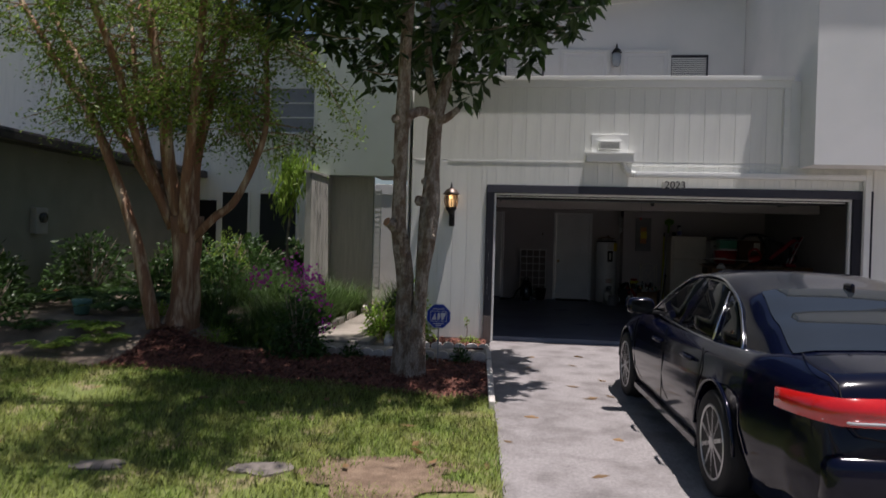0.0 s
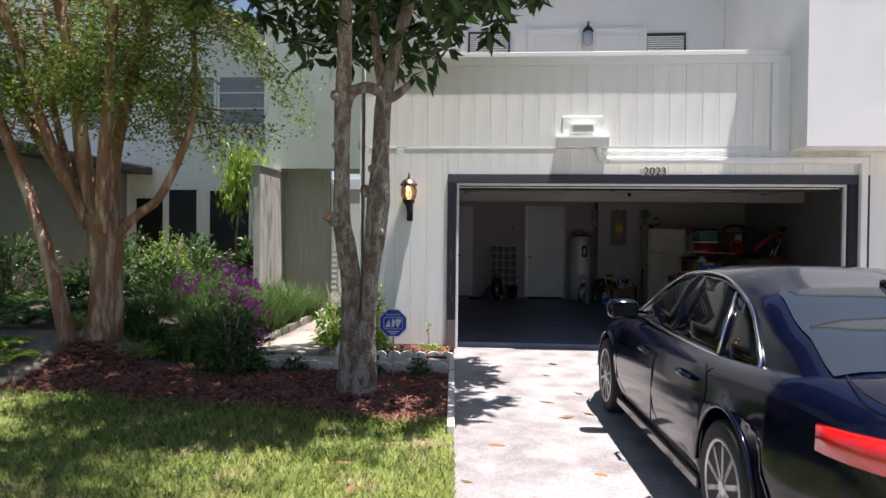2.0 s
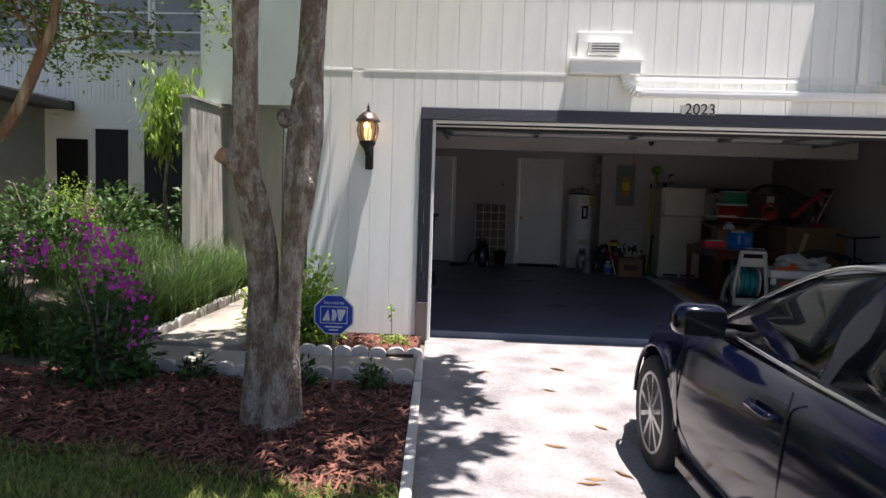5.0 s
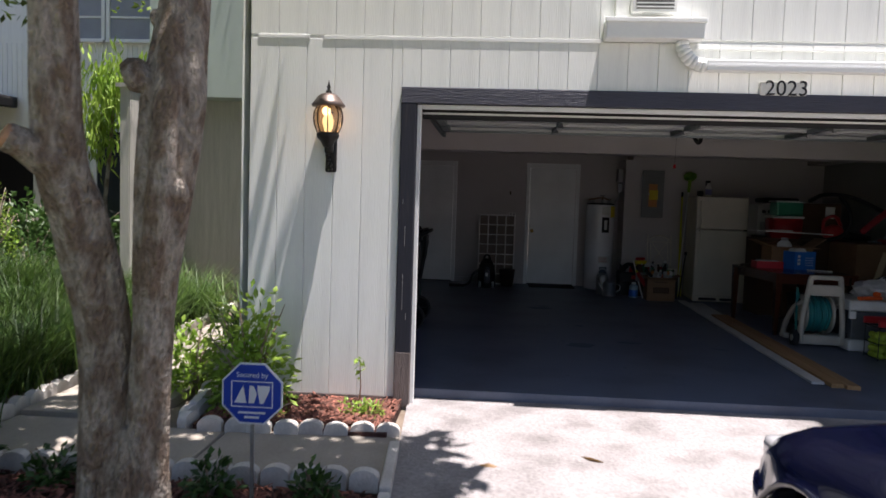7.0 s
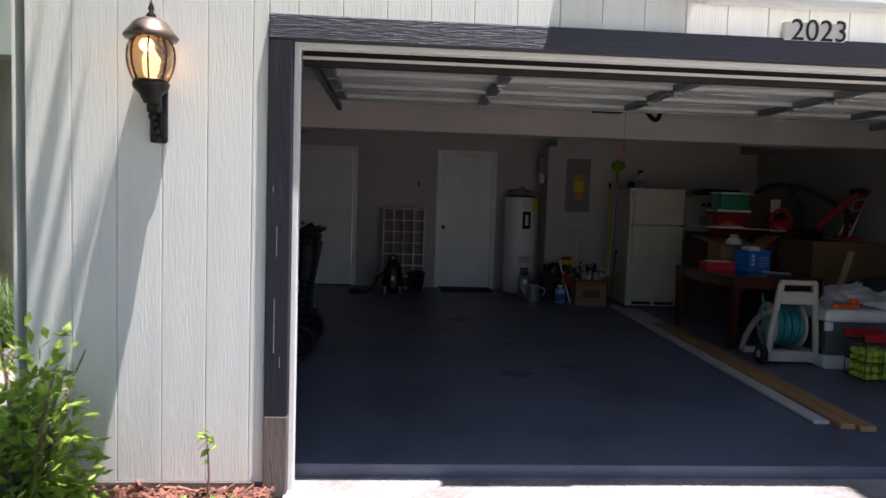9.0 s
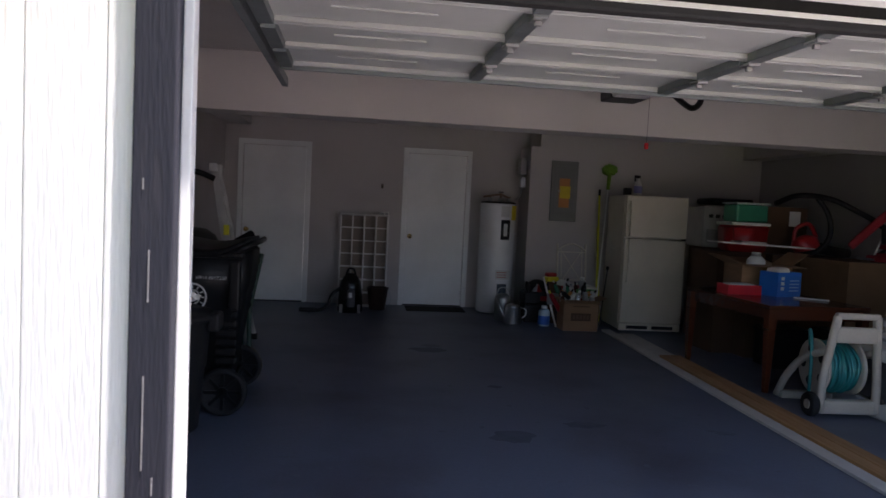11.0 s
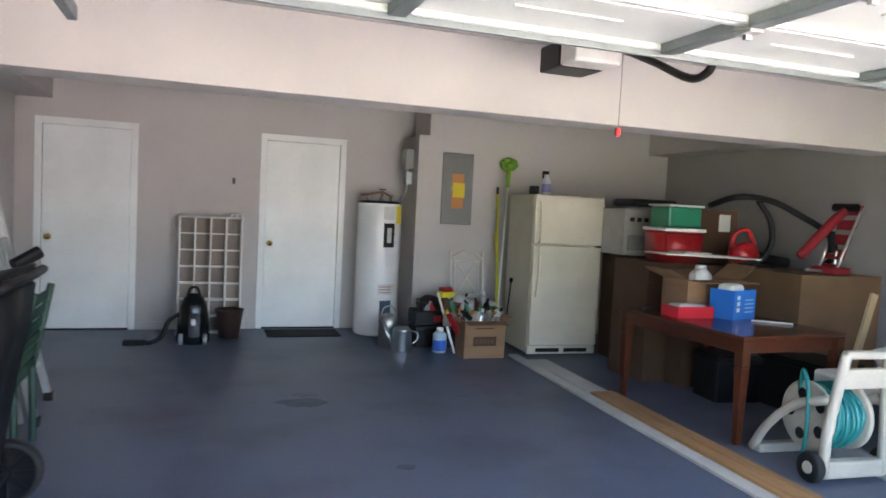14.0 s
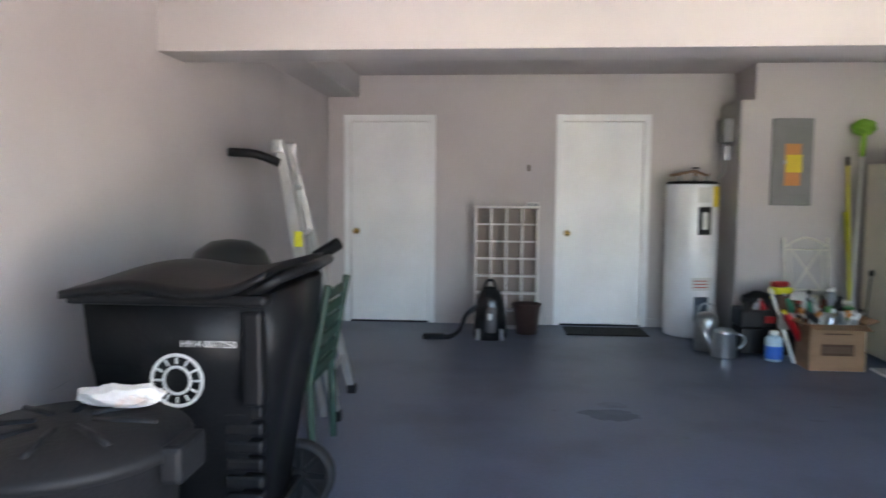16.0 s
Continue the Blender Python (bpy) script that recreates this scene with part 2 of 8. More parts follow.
def blades(name, base, lean, length, width, material, parent, rng, segs=3, label="", curl=0.9):
    """Arching grass blades: base points, horizontal lean directions."""
    n = len(base)
    ln = (length * rng.uniform(0.6, 1.15, n))[:, None]
    lean = unit(lean)
    side = np.cross(lean, (0, 0, 1.0))
    tilt = rng.uniform(0.1, 0.5, n)[:, None]
    vs = []
    for k in range(segs + 1):
        t = k / segs
        p = base + lean * ln * (tilt * t + curl * 0.5 * t * t) + np.array((0, 0, 1.0)) * ln * (t - curl * 0.55 * t * t * tilt * 2)
        w = width * (1 - t) ** 0.6 * 0.5 + 0.0004
        vs += [p - side * w, p + side * w]
    m = 2 * (segs + 1)
    v = np.stack(vs, 1).reshape(-1, 3)
    i = np.arange(n)[:, None] * m
    f = np.concatenate([i + (2 * k, 2 * k + 1, 2 * k + 3, 2 * k + 2) for k in range(segs)])
    return raw_mesh(name, v, f, material, parent, label)


def sheet(bm, xs, ys, fz):
    g = [[bm.verts.new((x, y, fz(x, y))) for x in xs] for y in ys]
    for a, b in zip(g, g[1:]):
        for i in range(len(xs) - 1):
            bm.faces.new((a[i], a[i + 1], b[i + 1], b[i]))
    return bm


def steps(a, b, n):
    return [a + (b - a) * i / n for i in range(n + 1)]


def writing(name, text, size, m, material, parent, thick=0.001):
    """Letters as a mesh, middle at the pose m."""
    cu = bpy.data.curves.new(name, "FONT")
    cu.body, cu.size, cu.align_x, cu.align_y, cu.extrude = text, size, "CENTER", "CENTER", thick
    tmp = bpy.data.objects.new(name, cu)
    scene.collection.objects.link(tmp)
    me = bpy.data.meshes.new_from_object(tmp.evaluated_get(bpy.context.evaluated_depsgraph_get()))
    bpy.data.objects.remove(tmp)
    me.materials.clear()
    me.materials.append(material)
    ob = new(name, me)
    ob.parent = parent
    ob.matrix_basis = m
    return ob

# ---- setting: ground ----


FY = 11.21     # face of the garage front
BACK = 18.89   # back wall of the garage
far = [-60, -25, -14, -11, *steps(-9, 9, 36), 12, 20, 60]
fary = [-60, -25, -12, -6, *steps(-4, 20, 48), 30, 60]
structure("ground", sheet(bmesh.new(), far, fary, lambda x, y: bed_z(x, y) - 0.045), M["soil"], "bare sandy soil under the lawn and beds", "ground")

# driveway slab with a slight fall, in two pours
bm = bmesh.new()
xs, ys = steps(-0.075, 6.4, 12), steps(-12, 11.42, 60)
g = sheet(bm, xs, ys, lambda x, y: ground_z(y) + 0.004 * noise.noise((x * 1.3, y * 1.3, 0)))
for v in bm.verts:
    if v.co.x < -0.07:
        v.co.x = drive_edge(v.co.y) + 0.012 * noise.noise((v.co.y * 2.3, 4.0, 0))
structure("driveway", bm, M["concrete"], "pale worn concrete driveway, sunlit, in front of the garage", "driveway")
# lawn sheet, with a ragged far edge against the mulch


def lawn_edge(x):
    return 7.72 - 0.20 * x - 0.012 * x * x + 0.07 * math.sin(x * 3.1) + 0.05 * math.sin(x * 7.7 + 1)


bm = bmesh.new()
rows = []
for i in range(49):
    x = -30 + 30.45 * (i / 48) ** 0.5
    e = lawn_edge(max(x, -9))
    rows.append([bm.verts.new((x, y, ground_z(y) - 0.015 + 0.012 * noise.noise((x * 2, y * 2, 3)))) for y in [-14 + (e + 14) * (k / 40) ** 0.6 for k in range(41)]])
for a, b in zip(rows, rows[1:]):
    for k in range(40):
        bm.faces.new((a[k], b[k], b[k + 1], a[k + 1]))
structure("lawn", bm, M["lawn"], "patchy green lawn with bare spots beside the driveway", "lawn")
# mulch bed between the lawn and the path
bm = bmesh.new()
rows = []
for i in range(40):
    x = -4.3 + 4.3 * i / 39
    e = lawn_edge(x) - 0.06
    top = 9.69 - (0.1 if x < -3 else 0)
    rows.append([bm.verts.new((x + (i / 39) ** 6 * (drive_edge(e + (top - e) * k / 24) - 0.02), e + (top - e) * k / 24, bed_z(x, e + (top - e) * k / 24) - 0.02 + 0.035 * math.sin(math.pi * k / 24) + 0.012 * noise.noise((x * 4, k * 0.7, 1)))) for k in range(25)])
for a, b in zip(rows, rows[1:]):
    for k in range(24):
        bm.faces.new((a[k], b[k], b[k + 1], a[k + 1]))
structure("mulch_bed", bm, M["mulch"], "dark red-brown mulch bed under the trees", "flower bed")
bm = bmesh.new()
box(bm, -1.36, -0.12, 10.46, 11.19, -0.14, -0.05)
structure("planting_strip", bm, M["mulch"], "narrow strip of mulch along the garage wall", "flower bed")

# garage floor, painted dark blue-grey
floor_mat = mat("painted_garage_floor", (0.115, 0.138, 0.192), 0.40, vary=0.14, scale=1.1, bump=0.06, bscale=45, col2=(0.075, 0.082, 0.112), mix=0.60, msharp=0.12, spec=0.32)
structure("floor", boxes((-1.3, 5.9, 11.40, 19.0, -0.2, 0.0), bevel=0.006), floor_mat, "worn dark blue-grey painted garage floor with stains", "floor")

# front wall of the garage: core, with siding boards on it
WL, WR = -1.28, 6.4
OL, OR, OT = -0.07, 4.80, 2.09
core = boxes((WL, OL - 0.02, FY + 0.012, FY + 0.15, -0.15, 3.7), (OL - 0.02, OR + 0.02, FY + 0.012, FY + 0.15, OT + 0.02, 3.7), (OR + 0.02, WR, FY + 0.012, FY + 0.15, -0.15, 3.7))
wall_front = structure("wall_south", core, M["stucco"], "pale green-white painted plywood siding above and beside the garage door", "wall")
parapet = structure("trim", boxes((WL - 0.03, 3.98, FY - 0.038, FY + 0.2, 3.70, 3.76), (WL, 3.95, FY - 0.02, FY, 3.60, 3.70), (3.86, 3.95, FY - 0.022, FY + 0.002, 2.5, 3.6), bevel=0.006), M["white"], "white coping boards on the parapet", "trim")
# door surround
fr = structure("door_frame", boxes((OL - 0.11, OL, FY - 0.025, FY + 0.15, 0.3, OT), (OR, OR + 0.25, FY - 0.025, FY + 0.15, -0.08, OT), bevel=0.005), M["trim_dark"], "navy-black painted wooden garage door surround", "door frame")
part("worn_foot", boxes((OL - 0.112, OL + 0.002, FY - 0.027, FY + 0.15, -0.085, 0.31), bevel=0.004), mat("bare_worn_wood", (0.16, 0.13, 0.12), 0.8, vary=0.3, scale=4, bump=0.6, bscale=25, stretch=(6, 6, 0.7)), fr, "worn unpainted foot of the post")
drip_m = mat("old_white_paint", (0.30, 0.30, 0.29), 0.6, vary=0.1)
for dx, z0, z1 in ((-0.128, 0.62, 0.88), (-0.121, 1.08, 1.22), (-0.14, 1.38, 1.41), (-0.10, 0.55, 0.60)):
    part("paint_drip", boxes((OL + dx + 0.06, OL + dx + 0.0625, FY - 0.0275, FY - 0.0245, z0, z1)), drip_m, fr, "white paint drip")
part("lintel", boxes((OL - 0.11, OR + 0.25, FY - 0.026, FY + 0.15, OT, OT + 0.113), bevel=0.005), M["trim_dark_h"], fr)
part("door_stop", boxes((OL, OL + 0.028, FY + 0.03, FY + 0.09, -0.07, OT), (OR - 0.028, OR, FY + 0.03, FY + 0.09, -0.07, OT), (OL + 0.028, OR - 0.028, FY + 0.03, FY + 0.09, OT - 0.028, OT), bevel=0.004), M["white"], fr, "white weatherstrip")

# side, back and inner walls
IL, IR = -1.3, 5.9
structure("wall_west", boxes((IL - 0.03, IL, FY + 0.15, BACK + 0.15, -0.15, 2.75)), M["int_wall"], "warm grey painted garage side wall beside the bins", "wall")
# east wall grey is darkened to imitate the weaker light on that side
structure("wall_east", boxes((IR, IR + 0.15, FY + 0.15, BACK + 0.15, -0.15, 2.75)), mat("dimmed_grey_wall_paint", (0.33, 0.32, 0.315), 0.85, vary=0.05, scale=0.9, bump=0.2, bscale=110), "garage side wall behind the boxes, grey darkened for dim light", "wall")
PY = 18.325
D1, D2 = (-1.06, -0.24), (1.12, 1.93)   # leaves of the two inner doors
DH = 2.08
structure("wall_north", boxes((IL, D1[0], BACK, BACK + 0.15, -0.1, 2.75), (D1[1], D2[0], BACK, BACK + 0.15, -0.1, 2.75), (D2[1], 2.84, BACK, BACK + 0.15, -0.1, 2.75), (D1[0], D1[1], BACK, BACK + 0.15, DH, 2.75), (D2[0], D2[1], BACK, BACK + 0.15, DH, 2.75)), M["int_wall"], "warm grey painted back wall of the garage with two doors", "wall")
structure("wall_jog", boxes((2.68, 5.9, PY, BACK - 0.001, -0.1, 2.22), (2.8, 5.9, PY, BACK - 0.001, 2.22, 2.75), (2.84, 5.9, BACK - 0.001, BACK + 0.15, -0.1, 2.75)), M["int_wall"], "warm grey boxed-out wall carrying the breaker panel", "wall")
structure("ceiling", boxes((IL - 0.1, IR, FY + 0.15, BACK, 2.55, 2.65)), M["int_ceiling"], "pale painted garage ceiling", "ceiling")
structure("beam", boxes((IL, IR, 15.18, 15.5, 2.07, 2.55), bevel=0.006), M["int_ceiling"], "pale boxed ceiling beam across the garage", "beam")
structure("soffit", boxes((IL, -0.97, FY + 0.4, 15.18, 2.33, 2.55), (IL, -0.97, 15.5, BACK, 2.33, 2.55), (5.62, IR, 15.5, PY, 2.2, 2.55), bevel=0.005), M["int_ceiling"], "pale boxed soffit along the ceiling edge", "soffit")
structure("baseboard", boxes((D1[1] + 0.07, D2[0] - 0.07, BACK - 0.014, BACK, 0, 0.085), (D2[1] + 0.07, 2.68, BACK - 0.014, BACK, 0, 0.085), bevel=0.003), M["int_wall"], "painted grey baseboard", "baseboard")

brass = mat("polished_brass", (0.75, 0.52, 0.18), 0.22, metal=1.0, vary=0.05, scale=8)


def inner_door(name, x0, x1, knob):
    d = thing(name, pose(x0, BACK, 0), "closed flat white painted door in the garage back wall", "door", "inner doors", "structure")
    w = x1 - x0
    part("leaf", boxes((0.005, w - 0.005, 0.015, 0.055, 0.015, DH - 0.004), bevel=0.003), M["doorpaint"], d)
    part("casing", boxes((-0.065, 0.0, -0.018, 0.02, 0.0, DH + 0.07), (w, w + 0.065, -0.018, 0.02, 0.0, DH + 0.07), (0.0, w, -0.018, 0.02, DH, DH + 0.07), bevel=0.005), M["doorpaint"], d)
    part("sill", boxes((0.0, w, -0.01, 0.1, 0.0, 0.014)), M["trim_dark"], d, "dark threshold")
    k = part("knob", lathe(bmesh.new(), [(0.032, 0.014), (0.032, 0.008), (0.012, 0.004), (0.011, -0.025), (0.024, -0.03), (0.029, -0.042), (0.022, -0.056), (0.004, -0.06)], 20, (knob, 0, 0.95), "y"), brass, d, "round brass knob", True)
    return d


inner_door("door_1", *D1, 0.06)
inner_door("door_2", *D2, 0.06)

# ---- house front above and beside the garage ----


def prism(bm, x0, x1, y0, y1, lo, hi):
    """A block whose lower and upper faces slope along x: lo and hi give both heights."""
    v = [bm.verts.new((x, y, z)) for x, zs in ((x0, (lo[0], hi[0])), (x1, (lo[1], hi[1]))) for y in (y0, y1) for z in zs]
    for f in ((0, 1, 3, 2), (4, 6, 7, 5), (0, 4, 5, 1), (2, 3, 7, 6), (0, 2, 6, 4), (1, 5, 7, 3)):
        bm.faces.new([v[i] for i in f])
    return bm


def rake(x):
    return 5.54 + 0.126 * x


wall_up = structure("wall_upper", prism(bmesh.new(), -1.28, 4.085, 13.92, 14.1, (2.7, 2.7), (rake(-1.28), rake(4.085))), M["stucco"], "pale painted upper storey wall behind the balcony", "wall")
structure("balcony_floor", boxes((WL, 4.09, FY + 0.15, 13.92, 2.66, 2.8)), M["concrete"], "flat balcony deck over the garage", "floor")
structure("wall_bay", boxes((4.09, 8.2, 10.7, 14.1, 2.5, 6.1)), M["stucco"], "pale painted overhanging upper storey beside the balcony", "wall")
structure("wall_right_lower", boxes((6.4, 8.2, FY + 0.15, 14.1, -0.15, 2.5)), M["stucco"], "pale painted lower wall beyond the garage", "wall")
structure("wall_over_entry", boxes((-4.0, WL, 15.15, 15.5, 2.66, 6.6)), M["shade_wall"], "grey-green wall over the entry passage, shade put into its colour", "wall")
structure("wall_garage_return", boxes((WL, WL + 0.12, FY + 0.16, 15.0, 2.8, 3.7), (IL - 0.045, IL - 0.031, FY + 0.02, 15.1, -0.15, 3.7)), M["siding"], "pale painted return wall of the garage", "wall")
structure("entry_wall", boxes((-3.5, -1.451, 17.4, 17.55, -0.15, 2.66)), M["white"], "bright white wall at the end of the entry passage", "wall")
pier = structure("entry_fence", boxes((-3.80, -3.70, 14.06, 15.5, -0.15, 2.6), (-3.84, -3.66, 14.03, 15.5, 2.6, 2.645)), M["pier"], "weathered grey wooden fence wall beside the entry", "fence")
structure("entry_soffit", boxes((-2.79, -1.40, 15.5, 16.3, 2.665, 2.72)), M["pier"], "weathered boarded soffit over the entry passage", "soffit")
structure("entry_recess_wall", boxes((-3.69, -2.80, 15.5, 15.6, -0.15, 2.66)), M["pier"], "shaded weathered boarded wall beside the entry passage", "wall")
structure("wall_left_house", prism(bmesh.new(), -14, -3.55, 17.4, 17.6, (-0.15, -0.15), (9.05, 5.40)), M["siding"], "white painted siding of the two-storey house", "wall")
# wing siding colour is lowered to carry the deep shade under the eave
structure("wall_left_wing", boxes((-14, -7.95, 9.0, 17.4, -0.15, 2.75)), mat("shade_darkened_siding", (0.21, 0.225, 0.195), 0.7, vary=0.08, scale=2, bump=0.2, bscale=40), "siding of the low wing behind the shrubs, coloured dark for shade", "wall")
roof_mat = mat("dark_roof_shingle", (0.035, 0.035, 0.04), 0.9, vary=0.3, scale=8, bump=0.6, bscale=60)
structure("roof", boxes((-14.2, -7.35, 8.8, 17.38, 2.75, 2.9), bevel=0.01), roof_mat, "dark shingle roof of the low wing with a gutter edge", "roof")
fascia = mat("slate_blue_fascia", (0.045, 0.05, 0.065), 0.6, vary=0.15, scale=3, bump=0.2, bscale=40)
structure("roof_left", prism(bmesh.new(), -14.2, -3.45, 16.9, 24, (9.13, 5.37), (9.35, 5.59)), roof_mat, "dark sloping roof of the two-storey house", "roof")
structure("roof_main", prism(bmesh.new(), -1.6, 4.02, 13.5, 24, (rake(-1.6) + 0.005, rake(4.02) + 0.005), (rake(-1.6) + 0.29, rake(4.02) + 0.29)), fascia, "slate blue sloping roof edge over the upper storey", "roof")
structure("roof_bay", boxes((4.03, 8.5, 10.55, 24, 6.1, 6.28), bevel=0.01), fascia, "slate blue roof edge over the overhanging storey", "roof")
structure("rake_board", prism(bmesh.new(), -1.28, 4.085, 13.88, 13.919, (rake(-1.28) - 0.10, rake(4.085) - 0.10), (rake(-1.28), rake(4.085))), M["white"], "white rake board under the roof edge", "trim")

# houses across the street, behind the walk
structure("house_opposite", boxes((-60, 60, -44, -40, -0.3, 4.5), (-60, 60, -45, -39.5, 4.5, 4.8)), M["stucco"], "plain row of houses far across the street", "house")
structure("road", sheet(bmesh.new(), steps(-60, 60, 8), steps(-20, -12, 3), lambda x, y: ground_z(y) + 0.012), mat("asphalt", (0.05, 0.05, 0.052), 0.9, vary=0.3, scale=4, bump=0.5, bscale=90), "dark asphalt street behind the driveway", "road")

# ---- outdoors: car ----
navy = mat("navy_metallic_paint", (0.0020, 0.0030, 0.013), 0.12, metal=0.0, vary=0.03, scale=3, coat=0.2, spec=0.3, bscale=300)
tint = mat("tinted_glass", (0.004, 0.005, 0.006), 0.03, vary=0.02, scale=2, spec=0.28)
screen_glass = mat("screen_glass", (0.02, 0.025, 0.03), 0.04, vary=0.02, scale=2, spec=0.6, coat=0.6)
rubber = mat("black_rubber", (0.011, 0.011, 0.012), 0.75, vary=0.15, scale=8, bump=0.3, bscale=80)
chrome = mat("bright_chrome", (0.75, 0.76, 0.78), 0.15, metal=1.0, vary=0.03, scale=5)
alloy = mat("silver_alloy", (0.55, 0.55, 0.56), 0.32, metal=0.9, vary=0.06, scale=6)
redlens = mat("red_lamp_lens", (0.55, 0.012, 0.012), 0.12, vary=0.1, scale=10, coat=1.0)
clearlens = mat("clear_lamp_lens", (0.45, 0.45, 0.46), 0.1, vary=0.05, scale=10, coat=1.0)
black = mat("black_plastic", (0.010, 0.010, 0.011), 0.45, spec=0.25, vary=0.12, scale=5, bump=0.1, bscale=90)


def lerp_table(tab, y):
    for (a, va), (b, vb) in zip(tab, tab[1:]):
        if y <= b:
            t = (y - a) / (b - a)
            t = t * t * (3 - 2 * t) * 0.5 + t * 0.5
            return va + (vb - va) * t
    return tab[-1][1]


AXF, AXR, WR_ = 1.47, -1.34, 0.325
DECK = [(-2.38, 0.58), (-2.36, 0.72), (-2.29, 0.915), (-1.80, 0.965), (-1.0, 0.93), (0.9, 0.905), (1.15, 0.895), (1.9, 0.79), (2.2, 0.67), (2.35, 0.50)]
WIDE = [(-2.38, 0.64), (-2.30, 0.72), (-2.15, 0.785), (-1.7, 0.875), (-0.8, 0.91), (1.0, 0.905), (1.7, 0.88), (2.1, 0.78), (2.35, 0.55)]
ROOF = [(-1.86, 0.955), (-1.50, 1.095), (-1.08, 1.245), (-0.4, 1.335), (0.0, 1.33), (0.35, 1.28), (0.75, 1.095), (1.12, 0.89)]


def body_low(y):
    z = 0.19 + (0.06 if abs(y) > 2.0 else 0)
    for ax in (AXF, AXR):
        d = abs(y - ax)
        if d < 0.375:
            z = max(z, WR_ + math.sqrt(0.375 ** 2 - d * d))
    return z


def cabin_x(z, y):
    t = (z - 0.90) / 0.44
    return (0.775 - 0.19 * t - 0.05 * t * t) * (1 - 0.05 * max(0, abs(y + 0.3) - 0.5))


def make_car(m):
    car = thing("car", m, "dark navy blue four-door sedan with tinted windows parked on the driveway", "car")
    ys = sorted(set([round(-2.38 + 4.73 * i / 70, 4) for i in range(71)] + [AXF + s * 0.375 * k for s in (-1, 1) for k in (0.999, 0.97, 0.9)] + [AXR + s * 0.375 * k for s in (-1, 1) for k in (0.999, 0.97, 0.9)]))
    bm = bmesh.new()
    prev = None
    for y in ys:
        w, zt, lo = lerp_table(WIDE, y), lerp_table(DECK, y), body_low(y)
        zs = zt - 0.045
        prof = [(0.0, zt + 0.02), (0.45 * w, zt + 0.012), (0.78 * w, zt - 0.012), (0.90 * w, zs), (0.955 * w, zs - 0.055), (0.965 * w, zs - 0.075), (0.985 * w, zs - 0.2), (1.0 * w, max(0.52, lo)), (0.992 * w, max(0.40, lo)), (0.965 * w, max(0.30, lo)), (0.95 * w, lo), (0.80 * w, lo)]
        row = [bm.verts.new((s * x, y, max(z, lo))) for s, pts in ((-1, prof[::-1]), (1, prof[1:])) for x, z in pts]
        if prev:
            for k in range(len(row) - 1):
                try:
                    bm.faces.new((prev[k], prev[k + 1], row[k + 1], row[k]))
                except ValueError:
                    pass
        else:
            bm.faces.new(row)
        prev = row
    bm.faces.new(prev[::-1])
    bmesh.ops.recalc_face_normals(bm, faces=bm.faces[:])
    part("body", bm, navy, car, "", True)
    # roof and pillars
    bm = bmesh.new()
    prev = None
    for i in range(41):
        y = -1.88 + 3.02 * i / 40
        zr = lerp_table(ROOF, y)
        zb = 0.88
        pts = []
        for k in range(7):
            z = zb + (zr - 0.05 - zb) * k / 6
            pts.append((cabin_x(z, y), z))
        xr = cabin_x(zr, y)
        pts += [(xr * 0.93, zr - 0.012), (xr * 0.7, zr + 0.012), (xr * 0.35, zr + 0.022), (0, zr + 0.025)]
        row = [bm.verts.new((s * x, y, z)) for s, pp in ((-1, pts), (1, pts[:-1][::-1])) for x, z in pp]
        if prev:
            for k in range(len(row) - 1):
                bm.faces.new((prev[k], row[k], row[k + 1], prev[k + 1]))
        prev = row
    bmesh.ops.recalc_face_normals(bm, faces=bm.faces[:])
    part("roof", bm, navy, car, "", True)

    def pane(pts, s, off=0.006):
        bm = bmesh.new()
        out = []
        n = len(pts)
        c = (sum(p[0] for p in pts) / n, sum(p[1] for p in pts) / n)
        vs = [bm.verts.new((s * (cabin_x(z, y) + off), y, z)) for y, z in pts]
        inner = [bm.verts.new((s * (cabin_x(c[1] + (z - c[1]) * 0.5, y) + off + 0.004), c[0] + (y - c[0]) * 0.5, c[1] + (z - c[1]) * 0.5)) for y, z in pts]
        for k in range(n):
            bm.faces.new((vs[k], vs[(k + 1) % n], inner[(k + 1) % n], inner[k]))
        bm.faces.new(inner)
        ext = bmesh.ops.extrude_face_region(bm, geom=bm.faces[:])
        bmesh.ops.translate(bm, verts=[v for v in ext["geom"] if isinstance(v, bmesh.types.BMVert)], vec=(-s * 0.01, 0, 0))
        bmesh.ops.recalc_face_normals(bm, faces=bm.faces[:])
        return bm

    def drop(pts):
        return [(y, 0.90 + (z - 0.95) * 0.90) for y, z in pts]

    front = [(0.93, 0.985), (0.60, 1.17), (0.30, 1.315), (0.02, 1.365), (-0.06, 1.365), (-0.02, 0.965)]
    rear = [(-0.10, 0.965), (-0.14, 1.365), (-0.45, 1.355), (-0.72, 1.31), (-0.90, 0.955)]
    quarter = [(-0.95, 0.953), (-0.78, 1.29), (-0.95, 1.245), (-1.14, 1.15), (-1.36, 0.95)]
    rim = [(1.0, 0.965), (0.62, 1.19), (0.31, 1.34), (0.02, 1.392), (-0.45, 1.382), (-0.78, 1.315), (-1.0, 1.245), (-1.18, 1.145), (-1.41, 0.93), (-0.9, 0.935), (-0.06, 0.945), (1.0, 0.965)]
    front, rear, quarter, rim = drop(front), drop(rear), drop(quarter), drop(rim)
